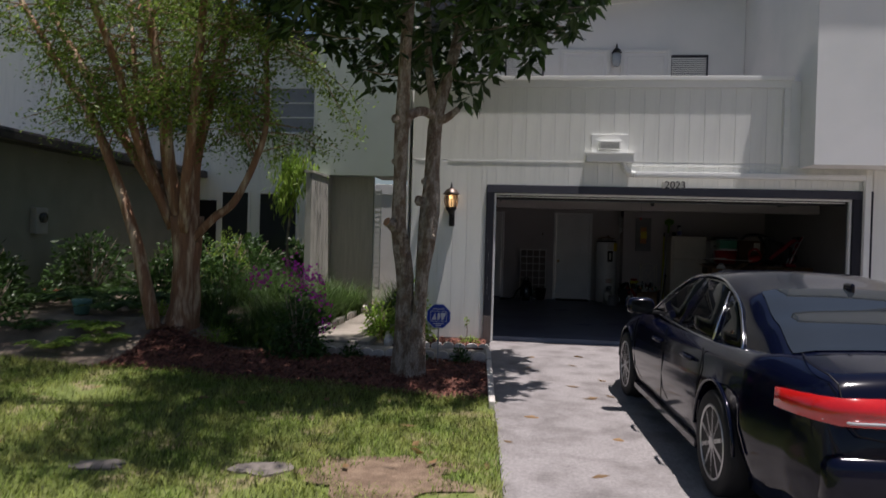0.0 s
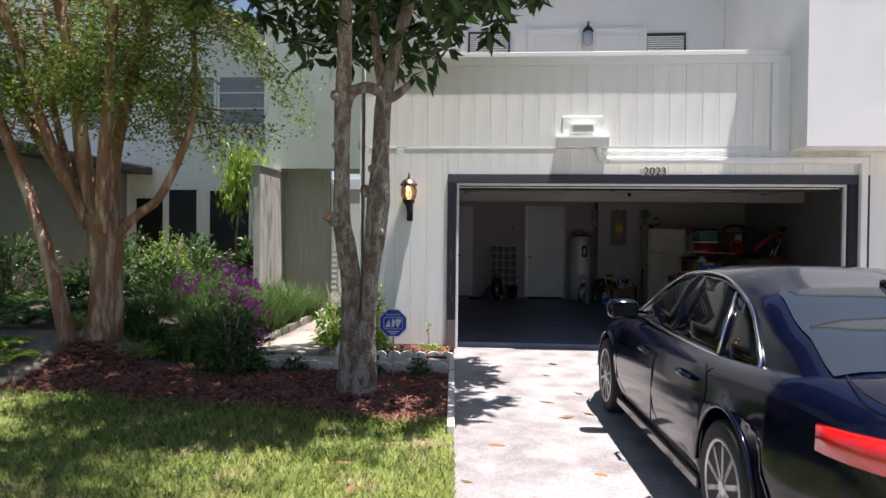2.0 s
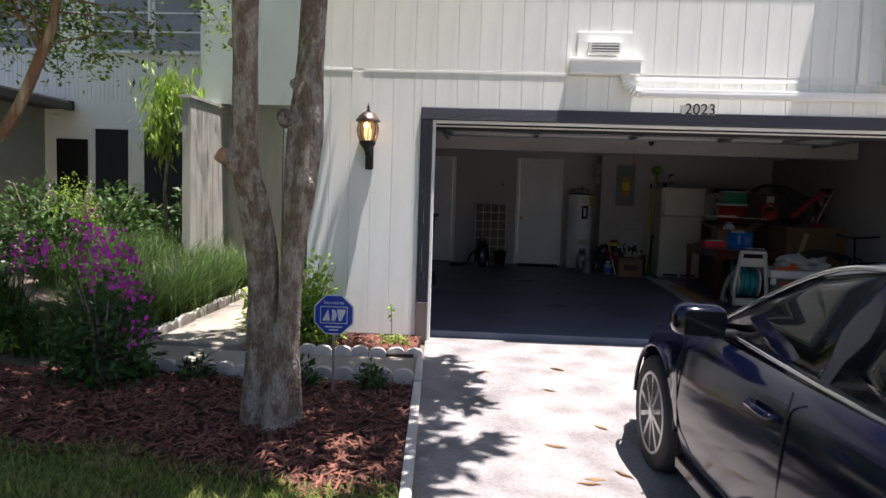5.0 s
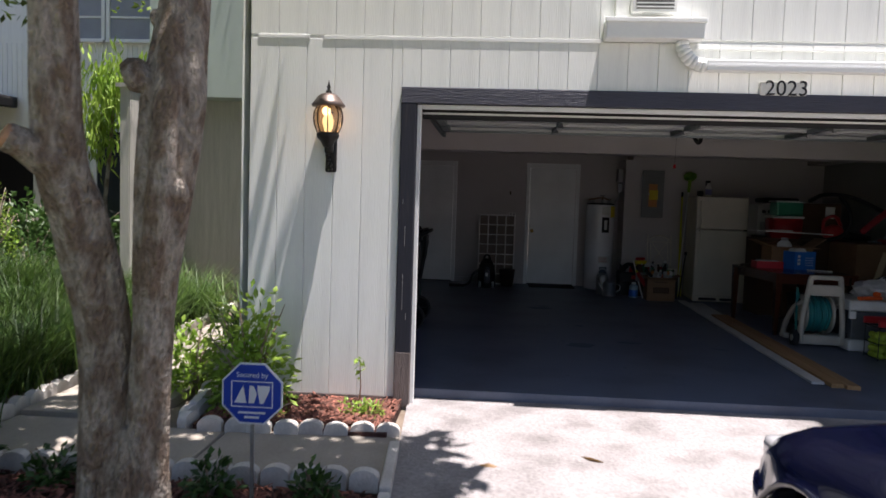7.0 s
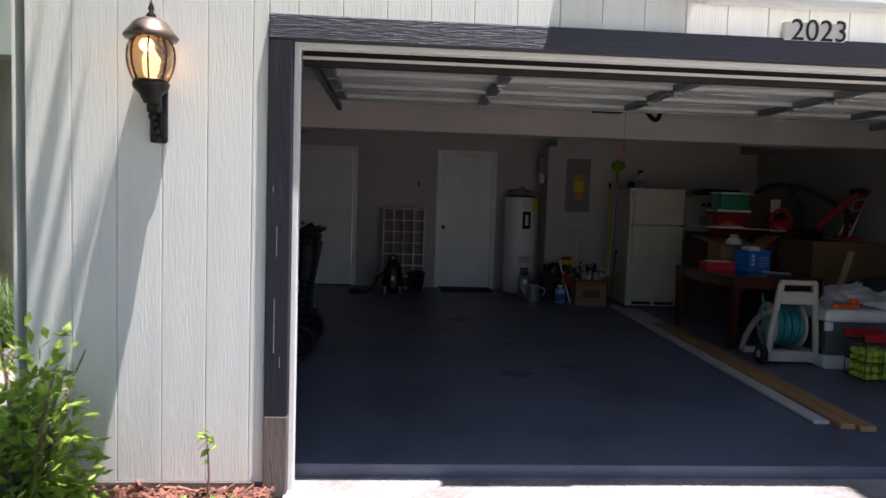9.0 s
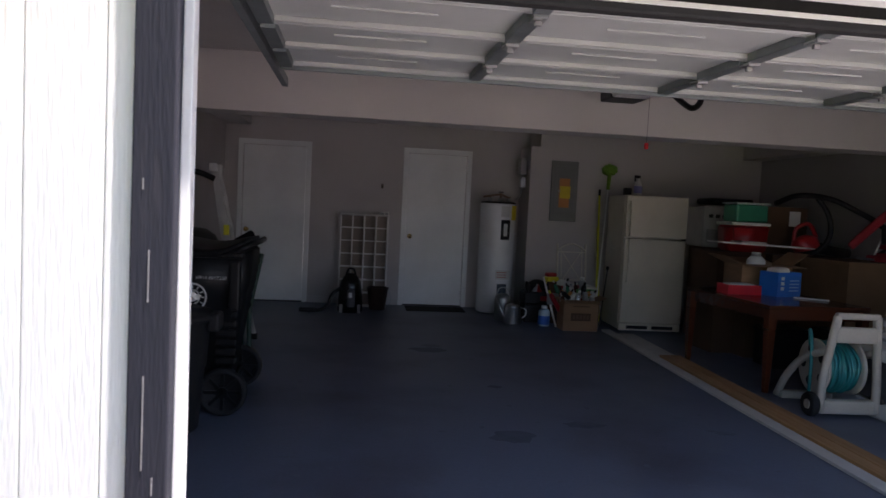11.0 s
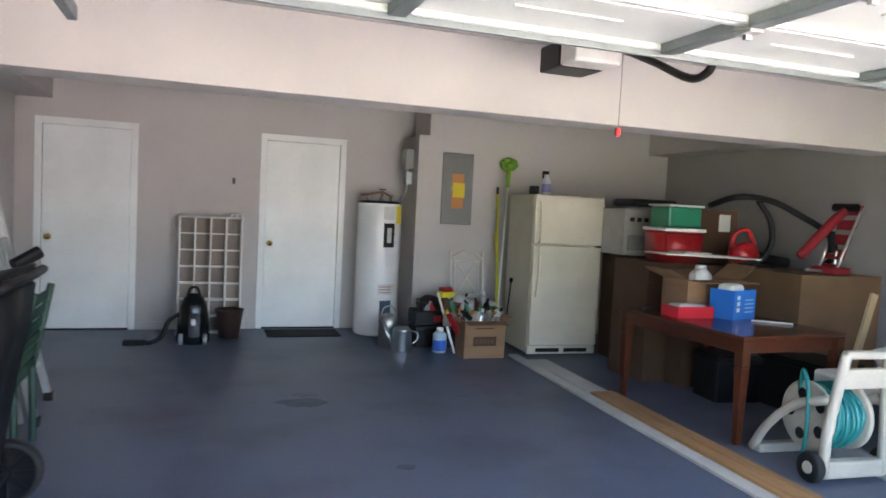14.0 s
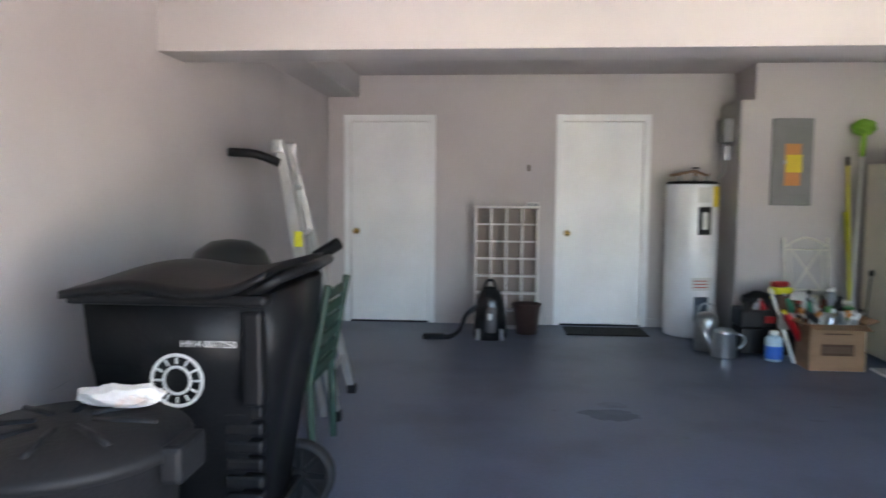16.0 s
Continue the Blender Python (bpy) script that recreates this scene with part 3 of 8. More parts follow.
    for s in (-1, 1):
        for nm, pp in (("side_window", front), ("side_window", rear), ("quarter_window", quarter)):
            part(nm, pane(pp, s), tint, car, "dark tinted glass", True)
        path = [(s * (cabin_x(z, y) + 0.008), y, z) for y, z in rim]
        part("window_trim", tube(bmesh.new(), curve_pts(path, 3), 0.011, 6), chrome, car, "bright chrome window trim", True)
        part("pillar_trim", tube(bmesh.new(), [(s * (cabin_x(z, y) + 0.009), y, z) for y, z in drop(((-0.925, 0.95), (-0.85, 1.12), (-0.76, 1.30)))], 0.011, 6), chrome, car, "", True)
        # mirror
        bm = bmesh.new()
        box(bm, s * 0.915 - 0.12, s * 0.915 + 0.12, 0.68, 0.84, 0.905, 1.05, bevel=0.05)
        mr = part("side_mirror", bm, navy, car, "", True)
        part("mirror_glass", boxes((s * 0.915 - 0.09, s * 0.915 + 0.09, 0.674, 0.681, 0.925, 1.03), bevel=0.003), tint, mr, "dark mirror glass")
        part("mirror_foot", boxes((s * 0.80 - 0.07, s * 0.80 + 0.07, 0.73, 0.80, 0.895, 0.935), bevel=0.012), black, car)
        for y in (-0.83, 0.03):
            part("door_handle", tube(bmesh.new(), [(s * 0.892, y - 0.02, 0.755), (s * 0.92, y + 0.0, 0.76), (s * 0.923, y + 0.15, 0.763), (s * 0.892, y + 0.19, 0.76)], 0.014, 8), navy, car, "", True)
        for pts in ([(-0.06, 0.30), (-0.06, 0.55), (-0.05, 0.75), (-0.05, 0.87)], [(0.98, 0.27), (1.02, 0.5), (1.06, 0.70), (1.02, 0.84)], [(-0.98, 0.45), (-1.0, 0.6), (-1.03, 0.72), (-1.0, 0.86)]):
            def sx(y, z):
                w = lerp_table(WIDE, y)
                return w * (0.999 if z < 0.68 else 0.999 - 0.045 * (z - 0.68) / 0.2)
            part("door_seam", tube(bmesh.new(), curve_pts([(s * (sx(y, z) - 0.002), y, z) for y, z in pts], 3), 0.004, 5), black, car)
        part("sill", boxes((s * 0.855 - 0.03, s * 0.855 + 0.03, -0.93, 1.06, 0.17, 0.235), bevel=0.01), navy, car)
        arch = [(s * 0.90, AXR + 0.382 * math.cos(a), WR_ + 0.382 * math.sin(a)) for a in [math.pi * (0.02 + 0.96 * k / 14) for k in range(15)]]
        part("arch_trim", tube(bmesh.new(), arch, 0.012, 6), navy, car, "", True)
        arch = [(s * 0.885, AXF + 0.382 * math.cos(a), WR_ + 0.382 * math.sin(a)) for a in [math.pi * (0.02 + 0.96 * k / 14) for k in range(15)]]
        part("arch_trim", tube(bmesh.new(), arch, 0.012, 6), navy, car, "", True)
        # lamps
        bm = bmesh.new()
        lamp = [(0.30, -2.372), (0.52, -2.372), (0.635, -2.366), (0.70, -2.296), (0.755, -2.20), (0.79, -2.10), (0.806, -2.04)]
        lo, hi = [bm.verts.new((s * x, y, 0.70 + 0.004 * k)) for k, (x, y) in enumerate(lamp)], [bm.verts.new((s * x * 0.985, y + 0.018, 0.838 - 0.004 * k)) for k, (x, y) in enumerate(lamp)]
        for k in range(len(lamp) - 1):
            bm.faces.new((lo[k], lo[k + 1], hi[k + 1], hi[k]))
        ext = bmesh.ops.extrude_face_region(bm, geom=bm.faces[:])
        bmesh.ops.translate(bm, verts=[v for v in ext["geom"] if isinstance(v, bmesh.types.BMVert)], vec=(s * 0.02, -0.028, 0))
        bmesh.ops.recalc_face_normals(bm, faces=bm.faces[:])
        tl = part("tail_light", bm, redlens, car, "bright red tail light", True)
        part("reflector_strip", tube(bmesh.new(), [(s * 0.35, -2.402, 0.722), (s * 0.60, -2.400, 0.722), (s * 0.70, -2.332, 0.724), (s * 0.765, -2.225, 0.726)], 0.008, 6), clearlens, tl)
        part("headlight", boxes((s * 0.56 - 0.14, s * 0.56 + 0.14, 2.08, 2.22, 0.56, 0.655), bevel=0.03), clearlens, car, "clear headlight", True)
    # screens
    for nm, ya, za, yb, zb in (("rear_window", -1.84, 0.97, -1.09, 1.245), ("windscreen", 1.06, 0.935, 0.38, 1.275)):
        bm = bmesh.new()
        rows = []
        for k in range(9):
            t = k / 8
            y, z = ya + (yb - ya) * t, None
            z = lerp_table(ROOF, y) + 0.012
            wx = cabin_x(z, y) * (0.93 - 0.02 * (1 - t))
            rows.append([bm.verts.new((wx * u, y, z + 0.022 * (1 - u * u) - 0.012 * (abs(u) > 0.9))) for u in [-1 + 2 * q / 12 for q in range(13)]])
        for a, b in zip(rows, rows[1:]):
            for q in range(12):
                bm.faces.new((a[q], a[q + 1], b[q + 1], b[q]))
        bmesh.ops.recalc_face_normals(bm, faces=bm.faces[:])
        part(nm, bm, screen_glass, car, "", True)
    part("antenna", boxes((-0.014, 0.014, -1.16, -1.04, 1.235, 1.315), bevel=0.015), navy, car, "small fin antenna")
    part("boot_seam", tube(bmesh.new(), curve_pts([(-0.60, -1.86, 0.965), (-0.66, -2.1, 0.945), (-0.62, -2.30, 0.885), (-0.56, -2.385, 0.66), (0, -2.39, 0.64), (0.56, -2.385, 0.66), (0.62, -2.30, 0.885), (0.66, -2.1, 0.945), (0.60, -1.86, 0.965)], 3), 0.004, 5), black, car)
    part("bumper", boxes((-0.70, 0.70, -2.42, -2.2, 0.25, 0.57), bevel=0.06), navy, car, "", True)
    part("grille", boxes((-0.36, 0.36, 2.30, 2.365, 0.30, 0.60), bevel=0.02), black, car)
    part("model_badge", boxes((-0.42, -0.405, -2.392, -2.378, 0.595, 0.635), (-0.39, -0.375, -2.392, -2.378, 0.595, 0.635), (-0.36, -0.345, -2.392, -2.378, 0.595, 0.635)), chrome, car, "small chrome badge")
    part("underbody", boxes((-0.74, 0.74, -2.15, 2.1, 0.16, 0.5)), black, car)
    # wheels
    for x, y in ((-0.80, AXR), (0.80, AXR), (-0.795, AXF), (0.795, AXF)):
        s = -1 if x < 0 else 1
        bm = lathe(bmesh.new(), [(0.215, -0.10), (0.30, -0.105), (0.318, -0.085), (0.322, 0), (0.318, 0.085), (0.30, 0.105), (0.215, 0.10)], 36, (x, y, WR_), "x")
        wh = part("wheel", bm, rubber, car, "black tyre on a silver multi-spoke rim", True)
        bm = bmesh.new()
        tube(bm, [(x + s * 0.095, y + 0.222 * math.cos(a), WR_ + 0.222 * math.sin(a)) for a in [2 * math.pi * k / 32 for k in range(33)]], 0.012, 6, cap=False)
        part("rim", bm, alloy, wh, "silver alloy rim", True)
        bm = bmesh.new()
        for k in range(10):
            a = 2 * math.pi * k / 10
            box(bm, -0.012, 0.012, -0.019, 0.019, 0.03, 0.22, bevel=0.006, m=Matrix.Translation((x + s * 0.088, y, WR_)) @ Matrix.Rotation(a, 4, "X"))
        part("spokes", bm, alloy, wh)
        part("hub", lathe(bmesh.new(), [(0.045, 0.07 * s), (0.045, 0.098 * s), (0.03, 0.105 * s), (0.01, 0.106 * s)], 16, (x, y, WR_), "x"), alloy, wh)
        part("brake_disc", lathe(bmesh.new(), [(0.20, 0.02 * s), (0.20, 0.03 * s)], 24, (x, y, WR_), "x"), black, wh)
    return car


make_car(pose(2.42, 6.87, ground_z(6.8) - 0.002, 0, 0, 3.1))

# ---- outdoors: trees ----
rng = np.random.default_rng(7)
leaf_dark = leaf_mat("glossy_dark_leaf", (0.032, 0.068, 0.018), (0.06, 0.115, 0.026), 0.4, 0.35)
leaf_small = leaf_mat("small_light_leaf", (0.12, 0.20, 0.035), (0.24, 0.33, 0.055), 0.6, 0.5)
leaf_mid = leaf_mat("shrub_leaf", (0.042, 0.095, 0.022), (0.072, 0.14, 0.03), 0.4, 0.45)
leaf_lime = leaf_mat("lime_leaf", (0.23, 0.38, 0.045), (0.31, 0.42, 0.07), 0.3, 0.5)
blade_green = leaf_mat("grass_blade", (0.04, 0.09, 0.02), (0.10, 0.165, 0.03), 0.6, 0.5)
lawn_blade = leaf_mat("lawn_blade", (0.15, 0.225, 0.035), (0.25, 0.27, 0.07), 0.75, 0.6)
petal = leaf_mat("magenta_petal", (0.58, 0.03, 0.46), (0.70, 0.07, 0.58), 0.3, 0.6)


def trunk_mesh(bm, pts, radii, seg=14, rough=0.10, seed=0, n=7):
    """A limb with fluted, lumpy bark."""
    path = curve_pts(pts, n)
    k = len(path)
    rs = [radii[0] + 0 for _ in path]
    for i in range(k):
        t = i / (k - 1) * (len(radii) - 1)
        a = int(min(t, len(radii) - 2))
        rs[i] = radii[a] + (radii[a + 1] - radii[a]) * (t - a)
    return tube(bm, path, rs, seg, wob=lambda a, i: 1 + rough * (math.sin(3 * a + seed + i * 0.07) * 0.6 + math.sin(5 * a + 2 * seed) * 0.4) + 0.8 * rough * noise.noise((math.cos(a) * 1.5, math.sin(a) * 1.5, i * 0.35 + seed)))


# broad-leaved tree with two trunks
tree = thing("tree", pose(-0.83, 8.65, -0.14), "two-trunked rough-barked tree with glossy dark leaves in mulch bed", "tree")
O = Vector((-0.83, 8.65, -0.14))


def rel(pts, o):
    return [Vector(p) - o for p in pts]


left_trunk = [(-0.92, 8.66, -0.2), (-0.90, 8.64, 0.35), (-0.89, 8.62, 0.9), (-0.925, 8.52, 1.28), (-0.945, 8.43, 1.55), (-0.93, 8.37, 2.1), (-0.92, 8.34, 2.6), (-0.90, 8.32, 3.3), (-0.86, 8.3, 4.2), (-0.9, 8.2, 5.2)]
right_trunk = [(-0.75, 8.66, -0.2), (-0.735, 8.62, 0.4), (-0.705, 8.60, 0.95), (-0.665, 8.58, 1.3), (-0.645, 8.62, 1.7), (-0.635, 8.72, 2.2), (-0.62, 8.78, 2.7), (-0.50, 8.84, 3.25), (-0.38, 8.9, 3.8), (-0.2, 9.0, 5.0)]


def furrowed(pts, radii, seed, deep=0.13):
    """A trunk with long twisting flutes and ridges down its length."""
    path = curve_pts(pts, 16)
    k = len(path) - 1
    rs = []
    for i in range(k + 1):
        t = i / k * (len(radii) - 1)
        a = int(min(t, len(radii) - 2))
        rs.append(radii[a] + (radii[a + 1] - radii[a]) * (t - a))

    def wob(a, i):
        h = i * 0.032
        tw = a + 0.55 * noise.noise((seed, h * 0.9, 2.0))
        flute = -abs(math.sin(1.5 * tw + seed)) ** 6 - 0.7 * abs(math.sin(2.5 * tw + 2 * seed + 0.4 * h)) ** 10
        lump = noise.noise((math.cos(a) * 1.4, math.sin(a) * 1.4, h * 1.1 + seed))
        fine = noise.noise((math.cos(a) * 5, math.sin(a) * 5, h * 2.4 + seed))
        return 0.93 + deep * (0.45 + flute) + 0.14 * lump + 0.08 * fine

    return tube(bmesh.new(), path, rs, 40, wob=wob)


part("trunk", furrowed(rel(left_trunk, O), [0.14, 0.104, 0.098, 0.096, 0.088, 0.072, 0.076, 0.068, 0.06, 0.045], 1.0), M["bark"], tree, "", True)
part("trunk", furrowed(rel(right_trunk, O), [0.115, 0.078, 0.075, 0.10, 0.118, 0.086, 0.08, 0.068, 0.06, 0.042], 4.0), M["bark"], tree, "", True)
part("root_flare", furrowed(rel([(-0.84, 8.66, -0.28), (-0.835, 8.65, -0.05), (-0.82, 8.63, 0.2), (-0.81, 8.62, 0.55)], O), [0.235, 0.165, 0.125, 0.06], 2.2, 0.22), M["bark"], tree, "", True)
for pts, rr, sd_ in (([(-0.91, 8.35, 2.50), (-0.86, 8.42, 2.68), (-0.74, 8.62, 2.78), (-0.62, 8.77, 2.74)], [0.05, 0.05, 0.052, 0.05], 3), ([(-0.62, 8.78, 2.70), (-0.50, 8.72, 2.72), (-0.36, 8.68, 2.82)], [0.055, 0.045, 0.03], 5), ([(-0.62, 8.79, 2.75), (-0.72, 8.85, 3.3), (-0.78, 8.9, 4.2), (-0.9, 9.0, 5.0)], [0.05, 0.042, 0.038, 0.025], 6)):
    part("limb", trunk_mesh(bmesh.new(), rel(pts, O), rr, 12, 0.1, sd_), M["bark"], tree, "", True)
cut_wood = mat("cut_wood", (0.45, 0.24, 0.13), 0.8, vary=0.15, scale=12, bump=0.2, bscale=60)
stub = part("branch_stub", trunk_mesh(bmesh.new(), rel([(-0.95, 8.42, 1.48), (-1.0, 8.36, 1.53), (-1.045, 8.31, 1.56)], O), [0.07, 0.055, 0.048], 14, 0.1, 2), M["bark"], tree, "", True)
part("cut_face", tube(bmesh.new(), rel([(-1.042, 8.312, 1.558), (-1.052, 8.302, 1.566)], O), [0.045, 0.043], 16), cut_wood, stub, "orange-brown sawn face")
for p, r in (((-0.98, 8.30, 2.64), 0.05), ((-0.61, 8.56, 1.42), 0.055), ((-0.74, 8.56, 1.80), 0.06), ((-0.84, 8.30, 2.70), 0.045), ((-0.72, 8.66, 2.02), 0.035), ((-1.0, 8.36, 2.2), 0.03)):
    bm = bmesh.new()
    bmesh.ops.create_icosphere(bm, subdivisions=2, radius=r)
    for v in bm.verts:
        v.co = v.co * (1 + 0.35 * noise.noise(v.co * 18)) + Vector(p) - O
    part("knot", bm, M["bark"], tree, "", True)


def whorls(centres, per, length, width):
    base, way = [], []
    for c in centres:
        ax = unit(rng.normal(size=3) * 0.6 + np.array((0, 0, 0.2)))
        for k in range(per):
            d = unit(rng.normal(size=3) + ax * 0.3)
            d[2] = d[2] * 0.5 - 0.15
            base.append(np.array(c) + d * 0.02)
            way.append(d)
    return np.array(base), np.array(way)


cs = []
while len(cs) < 1500:
    p = rng.uniform((-3.0, 6.3, 3.0), (1.5, 11.0, 7.0))
    q = (p - np.array((-0.75, 8.7, 5.2))) / np.array((2.4, 2.4, 2.1))
    if (q ** 2).sum() < 1 and noise.noise(Vector(p * 0.9)) > (-0.15 if p[1] < 10.2 else 0.12) and p[2] > 3.05 + 0.95 * max(0, p[0] - 0.1) + 0.5 * max(0, 8.6 - p[1]):
        cs.append(p)
for p in [(-1.38, 8.5, 3.2), (-1.28, 8.6, 3.05), (-0.95, 8.7, 3.2), (-0.33, 8.7, 2.92), (-0.25, 9.1, 3.05), (-0.15, 9.1, 3.2), (-0.3, 8.9, 3.15), (0.0, 9.0, 3.4), (-1.25, 8.6, 3.45)]:
    cs.append(np.array(p))
cs = np.array(cs)
b, w = whorls(cs, 8, 0.2, 0.06)
leaves("crown", b - np.array(O), w, 0.20, 0.085, leaf_dark, tree, rng, 0.28, "large glossy dark green leaves")
bm = bmesh.new()
for c in cs[::5]:
    e = Vector(c) - O
    ax = Vector((-0.05, -0.3, max(1.5, e.z)))
    s = e.lerp(Vector((ax.x, ax.y, e.z - 0.1)), min(1.0, 0.4 / max(0.1, (e - ax).length)))
    tube(bm, [s, (s + e) / 2 + Vector((0, 0, -0.02)), e], [0.010, 0.008, 0.005], 5)
tagged(part("twig_work", bm, M["bark"], tree, "", True), kind="stuff")

# multi-stemmed tree with peeling bark and fine leaves
O2 = Vector((-4.1, 9.85, 0.12))
tree2 = thing("tree", pose(*O2), "multi-stemmed tree with peeling reddish bark and fine light leaves", "tree")
part("trunk", trunk_mesh(bmesh.new(), rel([(-4.12, 9.85, 0.0), (-4.06, 9.85, 0.45), (-4.05, 9.85, 1.0), (-4.08, 9.87, 1.6)], O2), [0.25, 0.175, 0.165, 0.20], 24, 0.18, 1.5), M["bark2"], tree2, "", True)
limbs2 = [
    ([(-4.10, 9.85, 1.4), (-4.27, 9.8, 2.22), (-4.37, 9.75, 3.2), (-4.5, 9.6, 4.2), (-4.7, 9.4, 5.6)], 0.11),
    ([(-4.3, 9.55, 0.15), (-4.45, 9.5, 0.9), (-4.66, 9.5, 1.6), (-5.14, 9.5, 2.75), (-5.6, 9.4, 3.5), (-6.2, 9.2, 4.6)], 0.095),
    ([(-4.15, 9.9, 1.4), (-4.41, 9.9, 1.8), (-4.99, 9.95, 2.6), (-5.64, 10.0, 3.55), (-6.4, 10.2, 4.6)], 0.10),
    ([(-4.0, 9.9, 1.4), (-4.02, 10.0, 2.3), (-3.87, 10.1, 3.2), (-3.62, 10.2, 4.6), (-3.4, 10.3, 5.8)], 0.10),
    ([(-3.95, 9.85, 1.3), (-3.67, 9.83, 1.58), (-3.40, 9.85, 1.80), (-3.14, 9.85, 2.30), (-3.0, 9.9, 2.85), (-3.02, 9.9, 3.85), (-2.9, 9.9, 5.0)], 0.065),
    ([(-4.02, 9.75, 1.4), (-3.92, 9.6, 2.2), (-3.72, 9.4, 3.3), (-3.45, 9.0, 4.6), (-3.2, 8.4, 5.6)], 0.085),
    ([(-4.12, 10.0, 1.4), (-4.2, 10.3, 2.4), (-4.1, 10.7, 3.6), (-4.0, 11.2, 5.0)], 0.08),
    ([(-4.2, 9.8, 1.45), (-4.55, 9.6, 2.4), (-4.75, 9.2, 3.6), (-5.0, 8.5, 5.0)], 0.075),
    ([(-4.3, 9.9, 1.7), (-4.75, 10.1, 2.5), (-5.2, 10.5, 3.6), (-5.6, 11.0, 5.0)], 0.06),
]
tips2 = []
for k, (pts, r) in enumerate(limbs2):
    part("limb", trunk_mesh(bmesh.new(), rel(pts, O2), [r * 0.95, r * 0.8, r * 0.66, r * 0.5, r * 0.3], 12, 0.12, k), M["bark2"], tree2, "", True)
    full = curve_pts(pts, 6)
    tips2 += full[len(full) // 2:]
twig_bm = bmesh.new()
tcs = []
for k in range(660):
    s = tips2[rng.integers(len(tips2))]
    d = unit(rng.normal(size=3) * np.array((1, 1, 0.45)) + np.array((0.12, -0.2, 0.0)))
    ln = rng.uniform(0.5, 1.6)
    e = Vector(s) + Vector(d * ln) + Vector((0, 0, -0.22 * ln))
    if e.z < 2.35 or e.x > -1.95 or noise.noise(e * 0.8) < -0.06:
        continue
    mid = (Vector(s) + e) / 2 + Vector((0, 0, 0.1 * ln))
    tube(twig_bm, rel([s, mid, e], O2), [0.010, 0.007, 0.003], 4)
    tcs += [(mid.lerp(e, q / 5)) for q in range(6)]
for a, b in (((-3.0, 10.3, 4.2), (-2.1, 11.2, 2.85)), ((-3.0, 10.5, 4.4), (-2.4, 11.4, 3.2)), ((-3.0, 9.9, 3.9), (-2.0, 10.9, 3.3)), ((-3.1, 10.0, 3.6), (-3.3, 11.0, 2.5)), ((-3.2, 10.0, 3.4), (-3.8, 11.2, 2.45)), ((-3.1, 9.9, 3.2), (-2.9, 10.5, 2.45))):
    a, b = Vector(a), Vector(b)
    tube(twig_bm, rel([a, a.lerp(b, 0.5) + Vector((0, 0, 0.15)), b], O2), [0.012, 0.008, 0.003], 4)
    tcs += [a.lerp(b, 0.3 + 0.7 * q / 9) for q in range(10)] * 2
tc = np.array([tuple(t) for t in tcs])
base = np.repeat(tc, 17, 0) + rng.normal(size=(len(tc) * 17, 3)) * 0.095
# extra leaf clusters kept above the view, added to shade bed and path
high = []
while len(high) < 230:
    q = rng.uniform((-8.6, 9.4, 5.2), (-1.2, 14.6, 8.2))
    if q[2] > 1.6 + 0.42 * q[1] and noise.noise(Vector(q * 0.55)) > -0.12:
        high.append(q)
base = np.concatenate((base, np.repeat(np.array(high), 60, 0) + rng.normal(size=(len(high) * 60, 3)) * np.array((0.26, 0.26, 0.16))))
leaves("crown", base - np.array(O2), rng.normal(size=base.shape) * np.array((1, 1, 0.5)), 0.060, 0.031, leaf_small, tree2, rng, 0.25, "fine light green leaves")
for q in high[::2]:
    e = Vector(q)
    a = min(tips2, key=lambda v: (v - e).length)
    tube(twig_bm, rel([a, a.lerp(e, 0.5) + Vector((0, 0, 0.12)), e], O2), [0.022, 0.014, 0.005], 4)
tagged(part("twig_work", twig_bm, M["bark2"], tree2, "", True), kind="stuff")

# high oak canopy over the lawn: only its shade falls into view
shade = thing("tree", pose(-7.5, 4.5, -0.2), "tall tree spreading over the lawn", "tree")
OS = np.array((-7.5, 4.5, -0.2))
part("trunk", trunk_mesh(bmesh.new(), [(0, 0, 0), (0.1, 0, 2), (0.4, 0.3, 4), (1.2, 0.6, 6), (2.6, 0.9, 7.4)], [0.34, 0.26, 0.22, 0.18, 0.1], 14, 0.12, 8), M["bark"], shade, "", True)
part("limb", trunk_mesh(bmesh.new(), [(0.9, 0.5, 5.2), (3.2, 1.2, 7.0), (5.2, 1.6, 7.8), (7.0, 1.8, 8.1)], [0.15, 0.11, 0.08, 0.04], 10, 0.12, 9), M["bark"], shade, "", True)
sc = []
while len(sc) < 270:
    p = rng.uniform((-7.4, 4.3, 6.6), (1.0, 7.9, 8.6))
    if noise.noise(Vector((p[0] * 0.7, p[1] * 0.7, 2.0))) > (0.0 if p[1] > 5.1 else 0.2) + (0.1 if p[0] < -2.2 else 0.0) + (0.3 if p[0] < -1.6 and p[1] < 5.5 else 0.0):
        sc.append(p)
sc = np.array(sc)
base = np.repeat(sc, 26, 0) + rng.normal(size=(len(sc) * 26, 3)) * np.array((0.24, 0.24, 0.15))
leaves("crown", base - OS, rng.normal(size=base.shape), 0.12, 0.055, leaf_mid, shade, rng, 0.3)
bm = bmesh.new()
for c in sc[::3]:
    e = Vector(c - OS)
    s = Vector((min(max(e.x - 0.6, 1.0), 6.8), 0.4 + 0.18 * e.x, 5.4 + 0.36 * min(e.x, 7)))
    tube(bm, [s, (s + e) / 2 + Vector((0, 0, 0.1)), e], [0.03, 0.02, 0.008], 4)
tagged(part("branch_work", bm, M["bark"], shade, "", True), kind="stuff")

